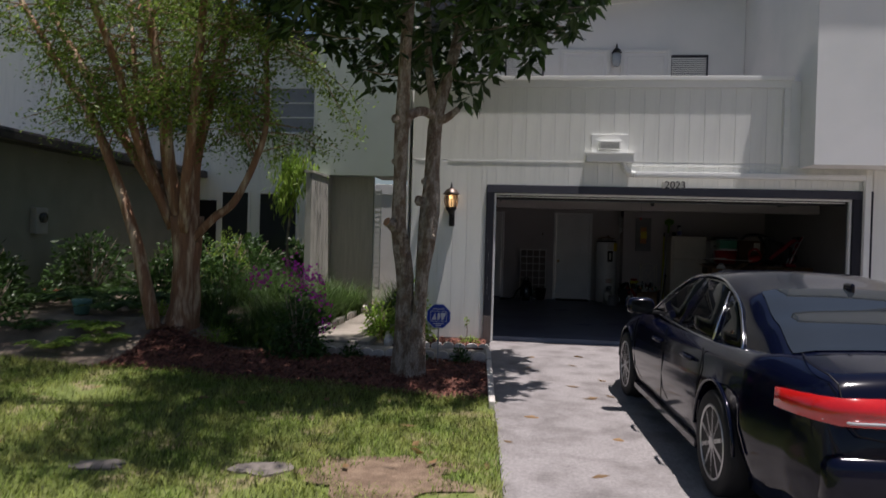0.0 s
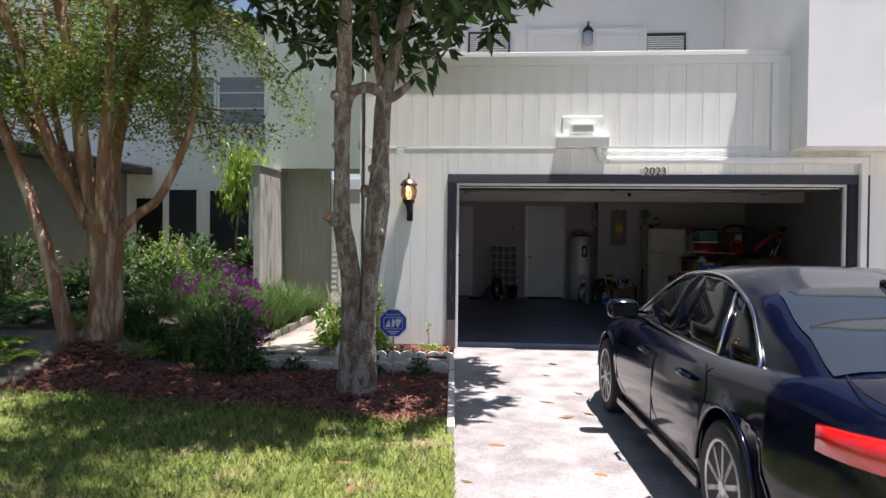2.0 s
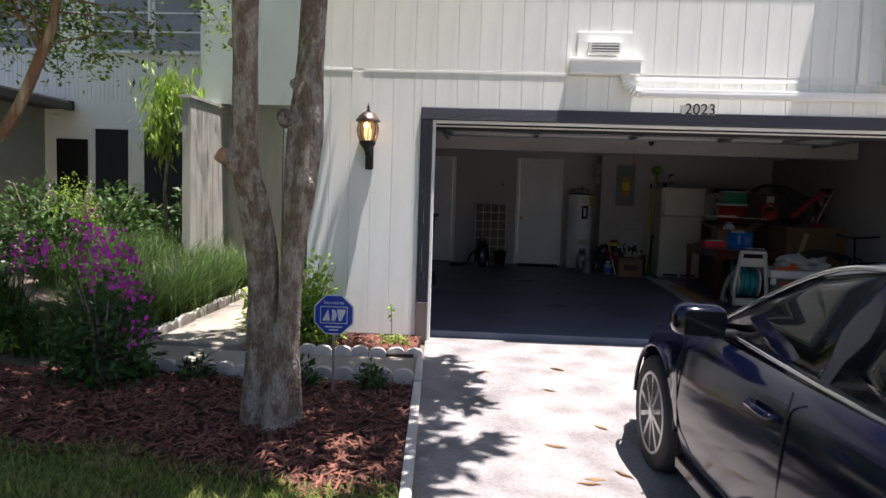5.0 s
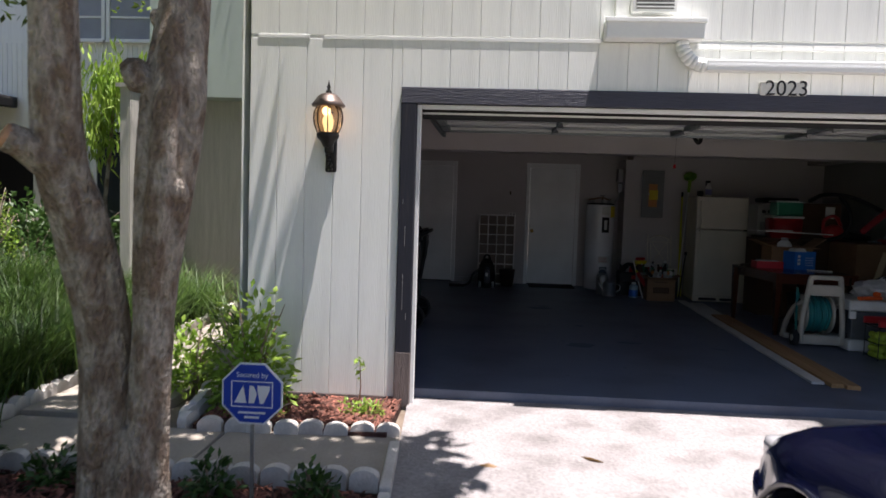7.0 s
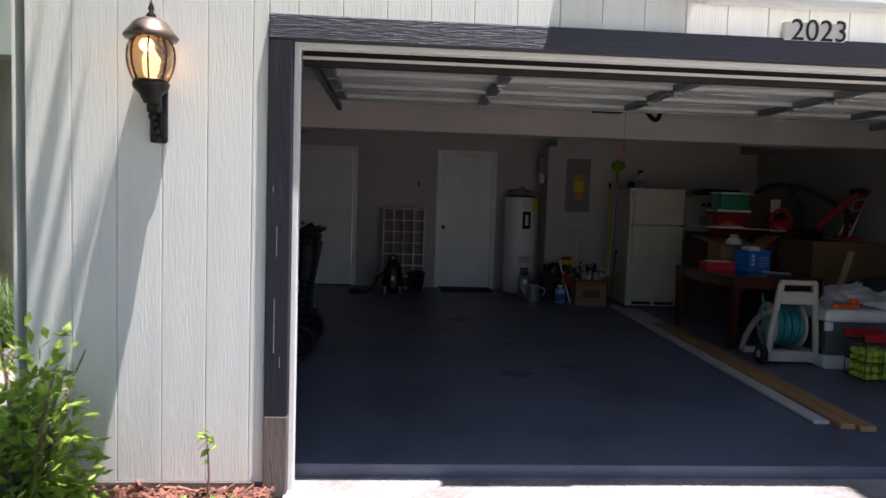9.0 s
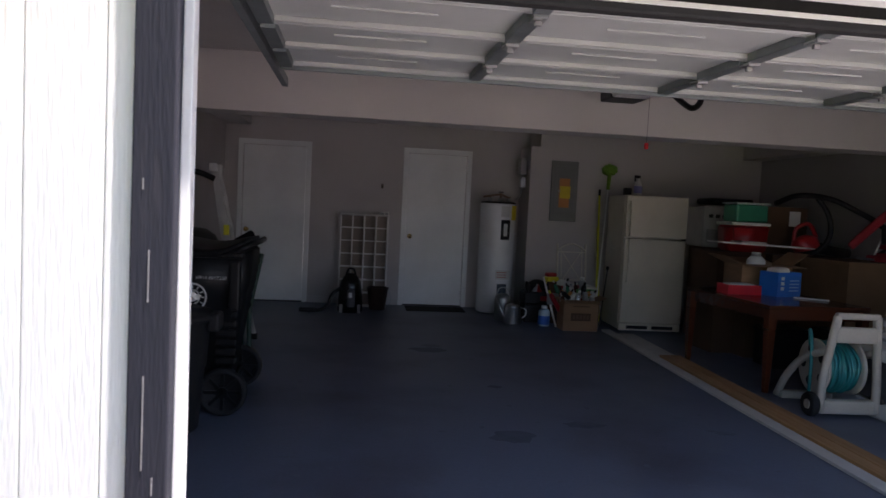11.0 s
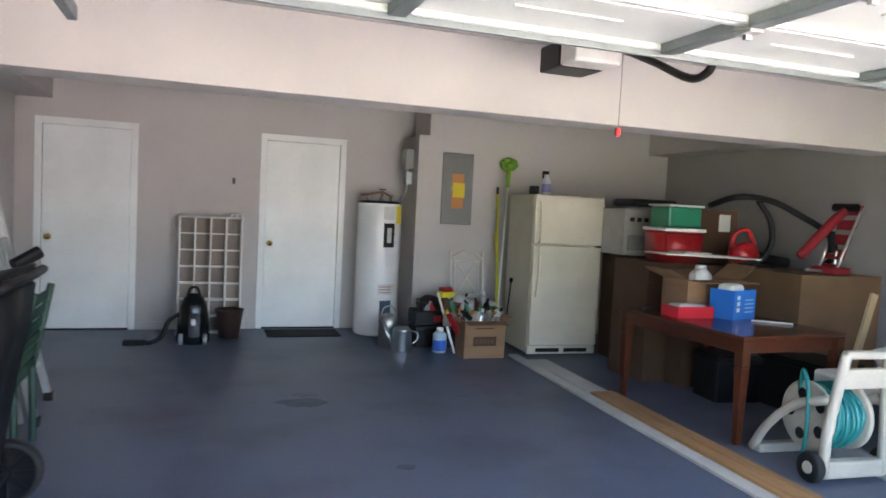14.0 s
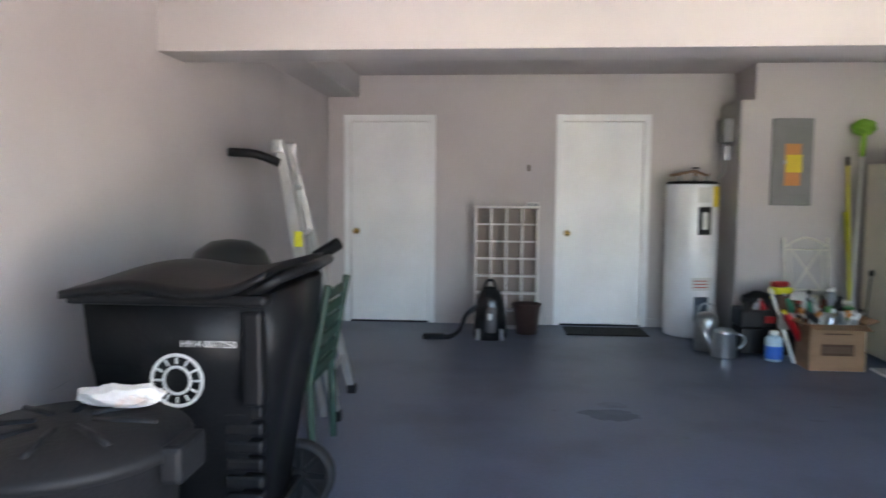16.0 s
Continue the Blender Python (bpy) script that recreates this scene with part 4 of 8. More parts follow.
# ---- house front: fittings ----
iron = mat("black_cast_metal", (0.02, 0.018, 0.017), 0.45, metal=0.4, vary=0.2, scale=10, bump=0.3, bscale=60)
amber = mat("amber_bubble_glass", (0.90, 0.72, 0.55), 0.12, vary=0.1, scale=14, trans=0.85, bump=0.3, bscale=30)
glow = mat("lit_bulb", (1, 0.8, 0.5), 0.5, emit=(1.0, 0.70, 0.34), estr=0.8)
bronze = mat("weathered_bronze", (0.16, 0.12, 0.10), 0.4, metal=0.5, vary=0.25, scale=8)


def wall_lantern(m):
    t = thing("wall_lantern", m, "black carriage wall lantern with glowing amber glass beside the garage door", "lamp")
    part("bracket", boxes((-0.035, 0.045, -0.03, 0.0, -0.27, -0.02), (-0.03, 0.03, -0.09, -0.03, -0.14, -0.06), bevel=0.012), iron, t, "", True)
    bm = bmesh.new()
    for k in range(7):
        bmesh.ops.create_icosphere(bm, subdivisions=2, radius=0.022 - 0.001 * k, matrix=Matrix.Translation((0.012 * math.sin(k * 1.4), -0.045 - 0.012 * (k % 2), -0.05 - 0.034 * k)))
    part("scroll", bm, iron, t, "", True)
    part("cup", lathe(bmesh.new(), [(0.03, -0.10), (0.05, -0.06), (0.075, -0.035), (0.08, -0.015), (0.072, 0.0)], 24, (0, -0.11, 0)), iron, t, "", True)
    part("glass", lathe(bmesh.new(), [(0.070, 0.0), (0.090, 0.05), (0.098, 0.10), (0.092, 0.15), (0.072, 0.185)], 28, (0, -0.11, 0)), amber, t, "amber glass", True)
    for k in range(8):
        a = 2 * math.pi * k / 8 + 0.2
        part("rib", tube(bmesh.new(), curve_pts([((r + 0.003) * math.cos(a), -0.11 + (r + 0.003) * math.sin(a), z) for r, z in ((0.070, 0.0), (0.090, 0.05), (0.098, 0.10), (0.092, 0.15), (0.072, 0.185))], 2), 0.0045, 5), iron, t)
    part("cap", lathe(bmesh.new(), [(0.112, 0.18), (0.118, 0.192), (0.10, 0.215), (0.075, 0.25), (0.05, 0.268), (0.02, 0.275)], 24, (0, -0.11, 0)), bronze, t, "", True)
    part("finial", lathe(bmesh.new(), [(0.018, 0.27), (0.022, 0.285), (0.010, 0.30), (0.014, 0.315), (0.006, 0.34), (0.002, 0.365)], 14, (0, -0.11, 0)), iron, t, "", True)
    part("bulb", lathe(bmesh.new(), [(0.012, 0.02), (0.022, 0.05), (0.026, 0.09), (0.018, 0.12), (0.004, 0.135)], 16, (0, -0.11, 0)), glow, t, "lit bulb", True)
    return t


wall_lantern(pose(-0.68, FY, 1.86))
_l = bpy.data.lights.new("lantern_light", "POINT")
_l.energy, _l.color, _l.shadow_soft_size = 0.1, (1.0, 0.6, 0.25), 0.03
new("lantern_light", _l).location = (-0.68, FY - 0.16, 2.0)

plate_mat = mat("weathered_white_tile", (0.72, 0.70, 0.64), 0.6, vary=0.12, scale=9)
ink = mat("black_ink", (0.012, 0.012, 0.012), 0.6, vary=0.05)
num = thing("house_number", pose(2.425, FY - 0.002, 2.237), "white house number plate with black digits over the garage door", "house number")
bm = boxes((-0.155, 0.155, -0.03, 0.0, -0.045, 0.045), bevel=0.008)
part("plate", bm, plate_mat, num)
writing("digits", "2023", 0.145, pose(0.02, -0.032, 0.0, 90), ink, num)

# window air conditioner in its frame, with the gutter shelf below and the downspout
ac = thing("wall_vent_box", pose(1.53, FY, 2.72), "white boxed wall vent above a short gutter tray", "vent")
part("backing", boxes((-0.25, 0.26, -0.02, 0.0, -0.10, 0.22), bevel=0.004), M["white"], ac)
part("hood", boxes((-0.15, 0.15, -0.10, -0.02, 0.0, 0.12), bevel=0.006), M["white"], ac)
part("opening", boxes((-0.125, 0.125, -0.104, -0.098, 0.02, 0.10)), mat("vent_shadow", (0.20, 0.20, 0.19), 0.8), ac)
for k in range(3):
    part("slat", boxes((-0.125, 0.125, -0.112, -0.100, 0.03 + 0.025 * k, 0.038 + 0.025 * k)), M["white"], ac)
gut = thing("gutter", pose(1.53, FY, 2.54), "white metal gutter tray with downspout across the garage front", "gutter")
part("tray", boxes((-0.32, 0.33, -0.13, 0.0, 0.0, 0.13), bevel=0.008), M["white"], gut)
part("tray_lip", boxes((-0.33, 0.34, -0.145, -0.13, 0.105, 0.135), bevel=0.004), M["white"], gut)
bend = [math.pi / 2 * k / 24 for k in range(25)]
bm = tube(bmesh.new(), [(0.20 + 0.16 * (1 - math.cos(a)), -0.06, -0.16 * math.sin(a)) for a in bend], [0.047 if k % 3 else 0.040 for k in range(25)], 14)
part("elbow", bm, M["white"], gut, "ribbed elbow")
part("downspout", boxes((0.36, 3.38, -0.10, -0.02, -0.20, -0.125), bevel=0.008), M["white"], gut)
part("downspout", boxes((0.36, 3.38, -0.103, -0.1, -0.172, -0.155), bevel=0.001), M["stucco"], gut)
part("downspout", boxes((3.38, 3.46, -0.10, -0.02, -2.55, -0.125), bevel=0.01), M["white"], gut)
part("flashing", boxes((0.30, 2.6, -0.012, 0.0, -0.045, -0.03), bevel=0.002), M["white"], gut)
structure("batten", boxes((WL + 0.06, -0.85, FY - 0.005, FY, 2.535, 2.56), (-0.75, 1.2, FY - 0.005, FY, 2.53, 2.555), bevel=0.002), M["white"], "white horizontal joint strip on the siding", "trim")

# balcony wall: louvred vents, panels and a lantern
dark_frame = mat("dark_window_frame", (0.05, 0.05, 0.055), 0.5, vary=0.1)


def louvre(x0, x1, z0, z1):
    t = thing("louvre_window", pose(x0, 13.92, z0), "louvred window with a dark frame on the upper wall", "window", "upper louvres", "structure")
    w, h = x1 - x0, z1 - z0
    part("frame", boxes((0, w, -0.03, 0, 0, 0.03), (0, w, -0.03, 0, h - 0.03, h), (0, 0.03, -0.03, 0, 0.03, h - 0.03), (w - 0.03, w, -0.03, 0, 0.03, h - 0.03)), dark_frame, t)
    part("backing", boxes((0.03, w - 0.03, -0.006, -0.001, 0.03, h - 0.03)), black, t)
    n = int((h - 0.06) / 0.035)
    for k in range(n):
        part("slat", boxes((0.03, w - 0.03, -0.024, -0.008, 0.034 + 0.035 * k, 0.056 + 0.035 * k)), M["white"], t)


louvre(-0.08, 0.62, 4.2, 4.82)
louvre(2.82, 3.47, 4.2, 4.76)
for x0, x1 in ((0.97, 1.73), (2.03, 2.78)):
    t = thing("balcony_door", pose(x0, 13.92, 2.82), "white panelled balcony door above the parapet", "door", "balcony doors", "structure")
    part("leaf", boxes((0.0, x1 - x0, -0.03, 0, 0.0, 1.98), bevel=0.004), M["stucco"], t)
    part("frame", boxes((-0.06, 0, -0.045, 0, 0, 2.04), (x1 - x0, x1 - x0 + 0.06, -0.045, 0, 0, 2.04), (0, x1 - x0, -0.045, 0, 1.98, 2.04), bevel=0.005), M["white"], t)
    part("panel", boxes((0.06, x1 - x0 - 0.06, -0.042, -0.03, 1.1, 1.92), bevel=0.006), M["white"], t)
up = thing("balcony_lantern", pose(1.885, 13.92, 4.62), "small dark wall lantern on the upper wall", "lamp")
part("arm", boxes((-0.02, 0.02, -0.1, 0, -0.05, 0.0), bevel=0.006), iron, up)
part("glass", lathe(bmesh.new(), [(0.05, -0.08), (0.075, 0.0), (0.08, 0.10), (0.06, 0.16)], 14, (0, -0.13, 0)), mat("grey_glass", (0.35, 0.40, 0.45), 0.2, vary=0.1), up, "", True)
part("cap", lathe(bmesh.new(), [(0.09, 0.15), (0.06, 0.21), (0.02, 0.24), (0.008, 0.32)], 14, (0, -0.13, 0)), iron, up, "", True)

# windows of the house on the far side of the entry
pane_mat = mat("window_glass", (0.03, 0.035, 0.04), 0.06, vary=0.05, scale=2)
blind = mat("grey_blind", (0.30, 0.32, 0.36), 0.6, vary=0.06, scale=3)


def window(x0, x1, z0, z1, bars, glass, wy=17.4):
    t = thing("window", pose(x0, wy, z0), "white-framed window in the painted siding wall", "window", "house windows", "structure")
    w, h = x1 - x0, z1 - z0
    part("window_frame", boxes((-0.06, w + 0.06, -0.04, 0, -0.06, 0), (-0.06, w + 0.06, -0.04, 0, h, h + 0.06), (-0.06, 0, -0.04, 0, 0, h), (w, w + 0.06, -0.04, 0, 0, h), bevel=0.006), M["white"], t)
    part("pane", boxes((0, w, -0.012, -0.004, 0, h)), glass, t)
    for k in range(1, bars + 1):
        part("glazing_bar", boxes((0, w, -0.03, -0.012, h * k / (bars + 1) - 0.015, h * k / (bars + 1) + 0.015)), M["white"], t)
    part("window_sill", boxes((-0.1, w + 0.1, -0.09, -0.041, -0.07, -0.03), bevel=0.006), M["white"], t)


window(-5.78, -4.72, 3.87, 4.90, 2, blind)
window(-6.95, -5.92, 3.87, 4.90, 2, blind)
window(-8.9, -7.9, 3.87, 4.90, 2, blind)
window(-6.0, -5.1, 0.55, 2.38, 0, pane_mat)
window(-6.95, -6.3, 0.55, 2.40, 0, pane_mat)
structure("door_3", boxes((-7.7, -7.1, 17.36, 17.399, -0.1, 2.2), bevel=0.004), black, "dark recessed doorway in the far wall", "door")
# vertical siding ribs on the far house
rib_bm = bmesh.new()
for k in range(60):
    x = -9.0 + 0.085 * k
    if x < -3.9:
        box(rib_bm, x, x + 0.02, 17.385, 17.4, 2.9, 3.78)
structure("siding_ribs", rib_bm, M["white"], "narrow vertical ribs of white siding between storeys", "trim")
# fence boards of the entry pier, the gate lattice and lintel
for k in range(7):
    part("board", boxes((-3.70, -3.685, 14.065 + 0.205 * k, 14.263 + 0.205 * k, -0.1, 2.595), bevel=0.004), M["pier"], pier)
structure("entry_lintel", boxes((-3.42, -1.451, 17.375, 17.399, 2.42, 2.659), bevel=0.006), M["stucco"], "pale lintel over the entry", "lintel")
lat = thing("lattice_panel", pose(-2.79, 15.52, 0.3), "narrow white lattice strip beside the entry", "lattice")
part("frame", boxes((0, 0.02, 0, 0.03, 0, 2.1), (0.13, 0.15, 0, 0.03, 0, 2.1)), M["white"], lat)
for k in range(20):
    part("slat", boxes((0.02, 0.13, 0.005, 0.02, 0.03 + 0.105 * k, 0.075 + 0.105 * k)), M["white"], lat)
structure("wing_gutter", boxes((-7.42, -7.30, 8.8, 17.3, 2.72, 2.86), bevel=0.01), iron, "black gutter along the low eave", "gutter")
meter = thing("meter_box", pose(-7.95, 12.2, 1.3), "grey electricity meter box on the siding", "meter")
part("case", boxes((0, 0.12, -0.15, 0.15, 0, 0.45), bevel=0.015), mat("grey_painted_metal", (0.30, 0.31, 0.31), 0.5, vary=0.08), meter)
part("dial", lathe(bmesh.new(), [(0.09, 0.12), (0.085, 0.17), (0.05, 0.18)], 18, (0, 0, 0.28), "x"), pane_mat, meter, "", True)

# ---- outdoors: path, edging, sign ----
slab_xy = [(-0.03, -1.12, 9.76, 10.49), (-1.14, -1.86, 9.76, 10.44), (-1.88, -2.56, 9.76, 10.52)]
pth = thing("garden_path", pose(0, 0, 0), "pale concrete slab path with dappled sun leading to the entry", "path", "", "structure")
for a, b, c, d in slab_xy:
    part("slab", boxes((b, a, c, d, -0.2, -0.075), bevel=0.008), M["path"], pth)
for k in range(6):
    y0 = 10.54 + 1.06 * k
    part("slab", boxes((-2.56 - 0.03 * k, -1.72 - 0.04 * k, y0, y0 + 1.04, -0.2, -0.045), bevel=0.008), M["path"], pth)


def scallop(w=0.15):
    bm = bmesh.new()
    pts = [(-w / 2, -0.05), (w / 2, -0.05), (w / 2, 0.02)] + [(w / 2 * math.cos(a), 0.02 + 0.045 * math.sin(a)) for a in [math.pi * k / 8 for k in range(1, 8)]] + [(-w / 2, 0.02)]
    f = bm.faces.new([bm.verts.new((x, -0.03, z)) for x, z in pts])
    r = bmesh.ops.extrude_face_region(bm, geom=[f])
    bmesh.ops.translate(bm, verts=[v for v in r["geom"] if isinstance(v, bmesh.types.BMVert)], vec=(0, 0.06, 0))
    bmesh.ops.recalc_face_normals(bm, faces=bm.faces[:])
    return bm


edge = thing("path_edging", pose(0, 0, 0), "row of pale scalloped edging stones along the path", "edging", "", "structure")
first = part("edging_stone", scallop(), M["kerb"], edge)
first.matrix_basis = pose(-0.12, 9.72, -0.055)
spots = [(-0.12 - 0.158 * k, 9.72, 0) for k in range(1, 16)] + [(-0.12 - 0.158 * k, 10.53 - 0.016 * k, 6) for k in range(0, 8)]
spots += [(-2.60 - 0.008 * k, 9.85 + 0.158 * k, 90) for k in range(0, 36)] + [(-1.42 - 0.03 * k, 10.50 + 0.15 * k, 80) for k in range(0, 7)]
for x, y, r in spots:
    share("edging_stone", first, pose(x + rng.normal() * 0.006, y + rng.normal() * 0.008, -0.06 + rng.normal() * 0.006, rng.normal() * 1.5, rng.normal() * 1.5, r + rng.normal() * 1.5), edge)
kerb = thing("bed_kerb", pose(0, 0, 0), "thin pale concrete strip between the mulch bed and driveway", "kerb", "", "structure")
for k in range(4):
    y0 = 7.45 + 0.72 * k
    o = part("kerb_stone", boxes((-0.055, 0.005, 0.0, 0.705, -0.2, 0.055), bevel=0.01), M["kerb"], kerb)
    o.matrix_basis = pose(drive_edge(y0), y0, ground_z(y0 + 0.35), 0, 0, 4.0)

signblue = mat("sign_blue", (0.012, 0.055, 0.42), 0.35, vary=0.04, scale=5)
signwhite = mat("sign_white", (0.8, 0.82, 0.85), 0.4, vary=0.03)
steel = mat("galvanised_steel", (0.42, 0.43, 0.43), 0.4, metal=0.8, vary=0.15, scale=10)
sg = thing("yard_sign", pose(-0.60, 9.37, -0.14), "blue octagonal security sign on a thin metal stake in the mulch", "sign")


def octagon(r, y0, y1, z):
    bm = bmesh.new()
    f = bm.faces.new([bm.verts.new((r * math.cos(math.pi / 8 + math.pi / 4 * k), y0, z + r * math.sin(math.pi / 8 + math.pi / 4 * k))) for k in range(8)])
    e = bmesh.ops.extrude_face_region(bm, geom=[f])
    bmesh.ops.translate(bm, verts=[v for v in e["geom"] if isinstance(v, bmesh.types.BMVert)], vec=(0, y1 - y0, 0))
    bmesh.ops.recalc_face_normals(bm, faces=bm.faces[:])
    return bm


SZ = 0.615
part("stake", boxes((-0.009, 0.009, 0.004, 0.012, -0.1, 0.72)), steel, sg)
part("board", octagon(0.157, -0.004, 0.004, SZ), signwhite, sg, "white rim of the sign")
part("face", octagon(0.148, -0.006, -0.0045, SZ), signblue, sg, "bright blue sign face")
part("emblem", boxes((-0.10, 0.10, -0.0075, -0.0062, SZ + 0.055, SZ + 0.060), (-0.10, 0.10, -0.0075, -0.0062, SZ - 0.065, SZ - 0.060), (-0.10, -0.095, -0.0075, -0.0062, SZ - 0.06, SZ + 0.055), (0.095, 0.10, -0.0075, -0.0062, SZ - 0.06, SZ + 0.055)), signwhite, sg)
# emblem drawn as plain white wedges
bm = bmesh.new()
for tri in (((-0.085, -0.045), (-0.042, 0.04), (-0.026, -0.045)), ((-0.016, -0.045), (-0.012, 0.04), (0.010, 0.035), (0.024, 0.0), (0.010, -0.045)), ((0.026, 0.04), (0.086, 0.04), (0.084, 0.018), (0.056, -0.045), (0.038, -0.045), (0.026, 0.018))):
    bm.faces.new([bm.verts.new((x, -0.0072, SZ + z)) for x, z in tri])
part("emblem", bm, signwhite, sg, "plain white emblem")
writing("wording", "Secured by", 0.034, pose(0, -0.0068, SZ + 0.088, 90), signwhite, sg, 0.0004)
for k, w in ((0, 0.065), (1, 0.035)):
    part("small_print", boxes((-w, w, -0.0075, -0.0062, SZ - 0.095 - 0.022 * k, SZ - 0.085 - 0.022 * k)), signwhite, sg)

# ---- outdoors: planting ----


def bush(name, x, y, z, rx, ry, h, n, ll, lw, material, label, category="shrub", stems=8, group="", droop=0.2, hollow=0.5):
    t = thing(name, pose(x, y, z), label, category, group)
    bm = bmesh.new()
    tips = []
    for k in range(stems):
        a = rng.uniform(0, 6.28)
        r = rng.uniform(0.3, 0.95)
        e = Vector((math.cos(a) * rx * r, math.sin(a) * ry * r, h * rng.uniform(0.55, 1.0) * (1 - 0.35 * r * r)))
        tube(bm, [(e.x * 0.1, e.y * 0.1, -0.03), (e.x * 0.5, e.y * 0.5, e.z * 0.6), e], [0.010 + 0.006 * h, 0.006 + 0.004 * h, 0.003], 5)
        tips.append(e)
    tagged(part("stem_work", bm, M["bark"], t, "", True), kind="stuff")
    u = unit(rng.normal(size=(n, 3)))
    u[:, 2] = np.abs(u[:, 2])
    rad = rng.uniform(hollow, 1.0, (n, 1)) * (0.85 + 0.25 * np.array([noise.noise(Vector(v * 2.2) + Vector((x, y, 0))) for v in u])[:, None])
    base = u * rad * np.array((rx, ry, h))
    base[:, 2] = np.maximum(base[:, 2], 0.02)
    leaves("foliage", base, u + rng.normal(size=u.shape) * 0.6, ll, lw, material, t, rng, droop)
    return t


def clump(name, x, y, z, r, n, ln, wd, material, label, category="grass clump", group=""):
    t = thing(name, pose(x, y, z), label, category, group)
    base = np.zeros((n, 3))
    base[:, :2] = rng.normal(size=(n, 2)) * r * 0.4
    ang = rng.uniform(0, 6.28, n)
    lean = np.stack((np.cos(ang), np.sin(ang), np.zeros(n)), 1)
    blades("foliage", base, lean, ln, wd, material, t, rng, 4)
    return t


def fern(name, x, y, z, n, ln, material, label, group=""):
    """Feathery fronds arching from one crown."""
    t = thing(name, pose(x, y, z), label, "fern", group)
    base, way = [], []
    for k in range(n):
        a = rng.uniform(0, 6.28)
        L = ln * rng.uniform(0.7, 1.1)
        for q in range(3, 22):
            s = q / 21
            c = np.array((math.cos(a) * L * s * 0.85, math.sin(a) * L * s * 0.85, L * (0.9 * s - 0.65 * s * s)))
            for sd in (-1, 1):
                base.append(c)
                way.append((-math.sin(a) * sd + math.cos(a) * 0.5, math.cos(a) * sd + math.sin(a) * 0.5, -0.1))
    leaves("fronds", np.array(base), np.array(way), ln * 0.17, ln * 0.045, material, t, rng, 0.2)
    return t


# bougainvillea
bg = bush("bougainvillea", -2.33, 9.35, -0.12, 0.50, 0.42, 1.05, 1500, 0.075, 0.045, leaf_mid, "bougainvillea bush with bright magenta flowers in the mulch bed", "shrub", 14, hollow=0.35)
fc = np.array([(-0.45, -0.25, 1.02), (-0.30, -0.2, 1.0), (-0.06, -0.1, 1.18), (0.05, -0.2, 1.12), (0.16, -0.2, 1.1), (0.25, -0.25, 1.05), (0.33, -0.25, 1.0), (0.2, -0.35, 0.95), (0.36, -0.3, 0.78), (0.42, -0.3, 0.74), (0.30, -0.35, 0.85), (-0.38, -0.3, 0.95), (0.45, -0.35, 0.48), (0.12, -0.35, 0.9), (0.02, -0.3, 1.0)])
base = np.repeat(fc, 26, 0) + rng.normal(size=(len(fc) * 26, 3)) * 0.05
leaves("blossom", base, rng.normal(size=base.shape), 0.045, 0.04, petal, bg, rng, 0.1, "magenta flower bracts")["kind"] = "stuff"
# low shrubs in the mulch, along the path edge
for x, y, s in ((-2.17, 9.56, 1.0), (-1.70, 9.56, 1.0), (-0.86, 9.52, 1.05), (-0.34, 9.52, 1.0)):
    bush("low_shrub", x, y, -0.10, 0.15 * s, 0.15 * s, 0.22 * s, 190, 0.065, 0.036, leaf_mid, "small dark green shrub in the mulch by the path", "shrub", 6, "shrubs along the path", hollow=0.2)
# lime-leaved shrub and low growth at the garage corner
bush("corner_shrub", -1.15, 10.94, -0.07, 0.38, 0.24, 0.98, 1150, 0.085, 0.036, leaf_lime, "feathery lime green shrub at the garage corner", "shrub", 12, hollow=0.3)
bush("corner_shrub", -1.72, 11.30, -0.07, 0.30, 0.30, 0.62, 600, 0.085, 0.036, leaf_lime, "feathery lime green shrub beside the path", "shrub", 9, hollow=0.3)
bush("ground_cover", -1.05, 10.72, -0.07, 0.30, 0.12, 0.16, 260, 0.05, 0.025, leaf_lime, "low yellow-green ground cover in the planting strip", "plant", 4, hollow=0.2)
bush("ground_cover", -0.34, 10.85, -0.06, 0.22, 0.12, 0.13, 170, 0.05, 0.02, leaf_lime, "low yellow-green ground cover in the planting strip", "plant", 4, hollow=0.2)
sd = thing("seedling", pose(-0.40, 11.02, -0.06), "thin young seedling beside the garage post", "plant")
part("stem", tube(bmesh.new(), [(0, 0, 0), (0.01, 0, 0.15), (0.0, 0, 0.33)], [0.006, 0.005, 0.003], 5), M["bark2"], sd)
b0 = np.array([(0, 0, 0.33)] * 14 + [(0.0, 0, 0.25)] * 6) + rng.normal(size=(20, 3)) * 0.015
leaves("foliage", b0, rng.normal(size=(20, 3)), 0.05, 0.028, leaf_lime, sd, rng, 0.2)
# arching grass clumps on the far side of the path
for k in range(34):
    y = 10.3 + 5.4 * (k / 33) + rng.normal() * 0.15
    x = -2.86 - rng.uniform(0.0, 1.2) - 0.02 * k
    clump("grass_clump", x, y, bed_z(x, y) - 0.02, 0.30, 190, 0.62, 0.011, blade_green, "arching dark green grass clump along the path", group="grass clumps along the path")
for k in range(7):
    x, y = -2.75 - 0.32 * k * 0.6, 10.0 + rng.normal() * 0.12 + 0.06 * k
    clump("grass_clump", x, y, bed_z(x, y) - 0.02, 0.22, 130, 0.40, 0.010, blade_green, "arching green grass clump behind the mulch bed", group="grass clumps along the path")
for x, y in ((-2.3, 12.9), (-2.25, 13.8), (-2.3, 14.8)):
    clump("grass_clump", x + 0.45, y, -0.06, 0.32, 260, 0.82, 0.013, blade_green, "arching green grass clump beside the entry", group="grass clumps along the path")
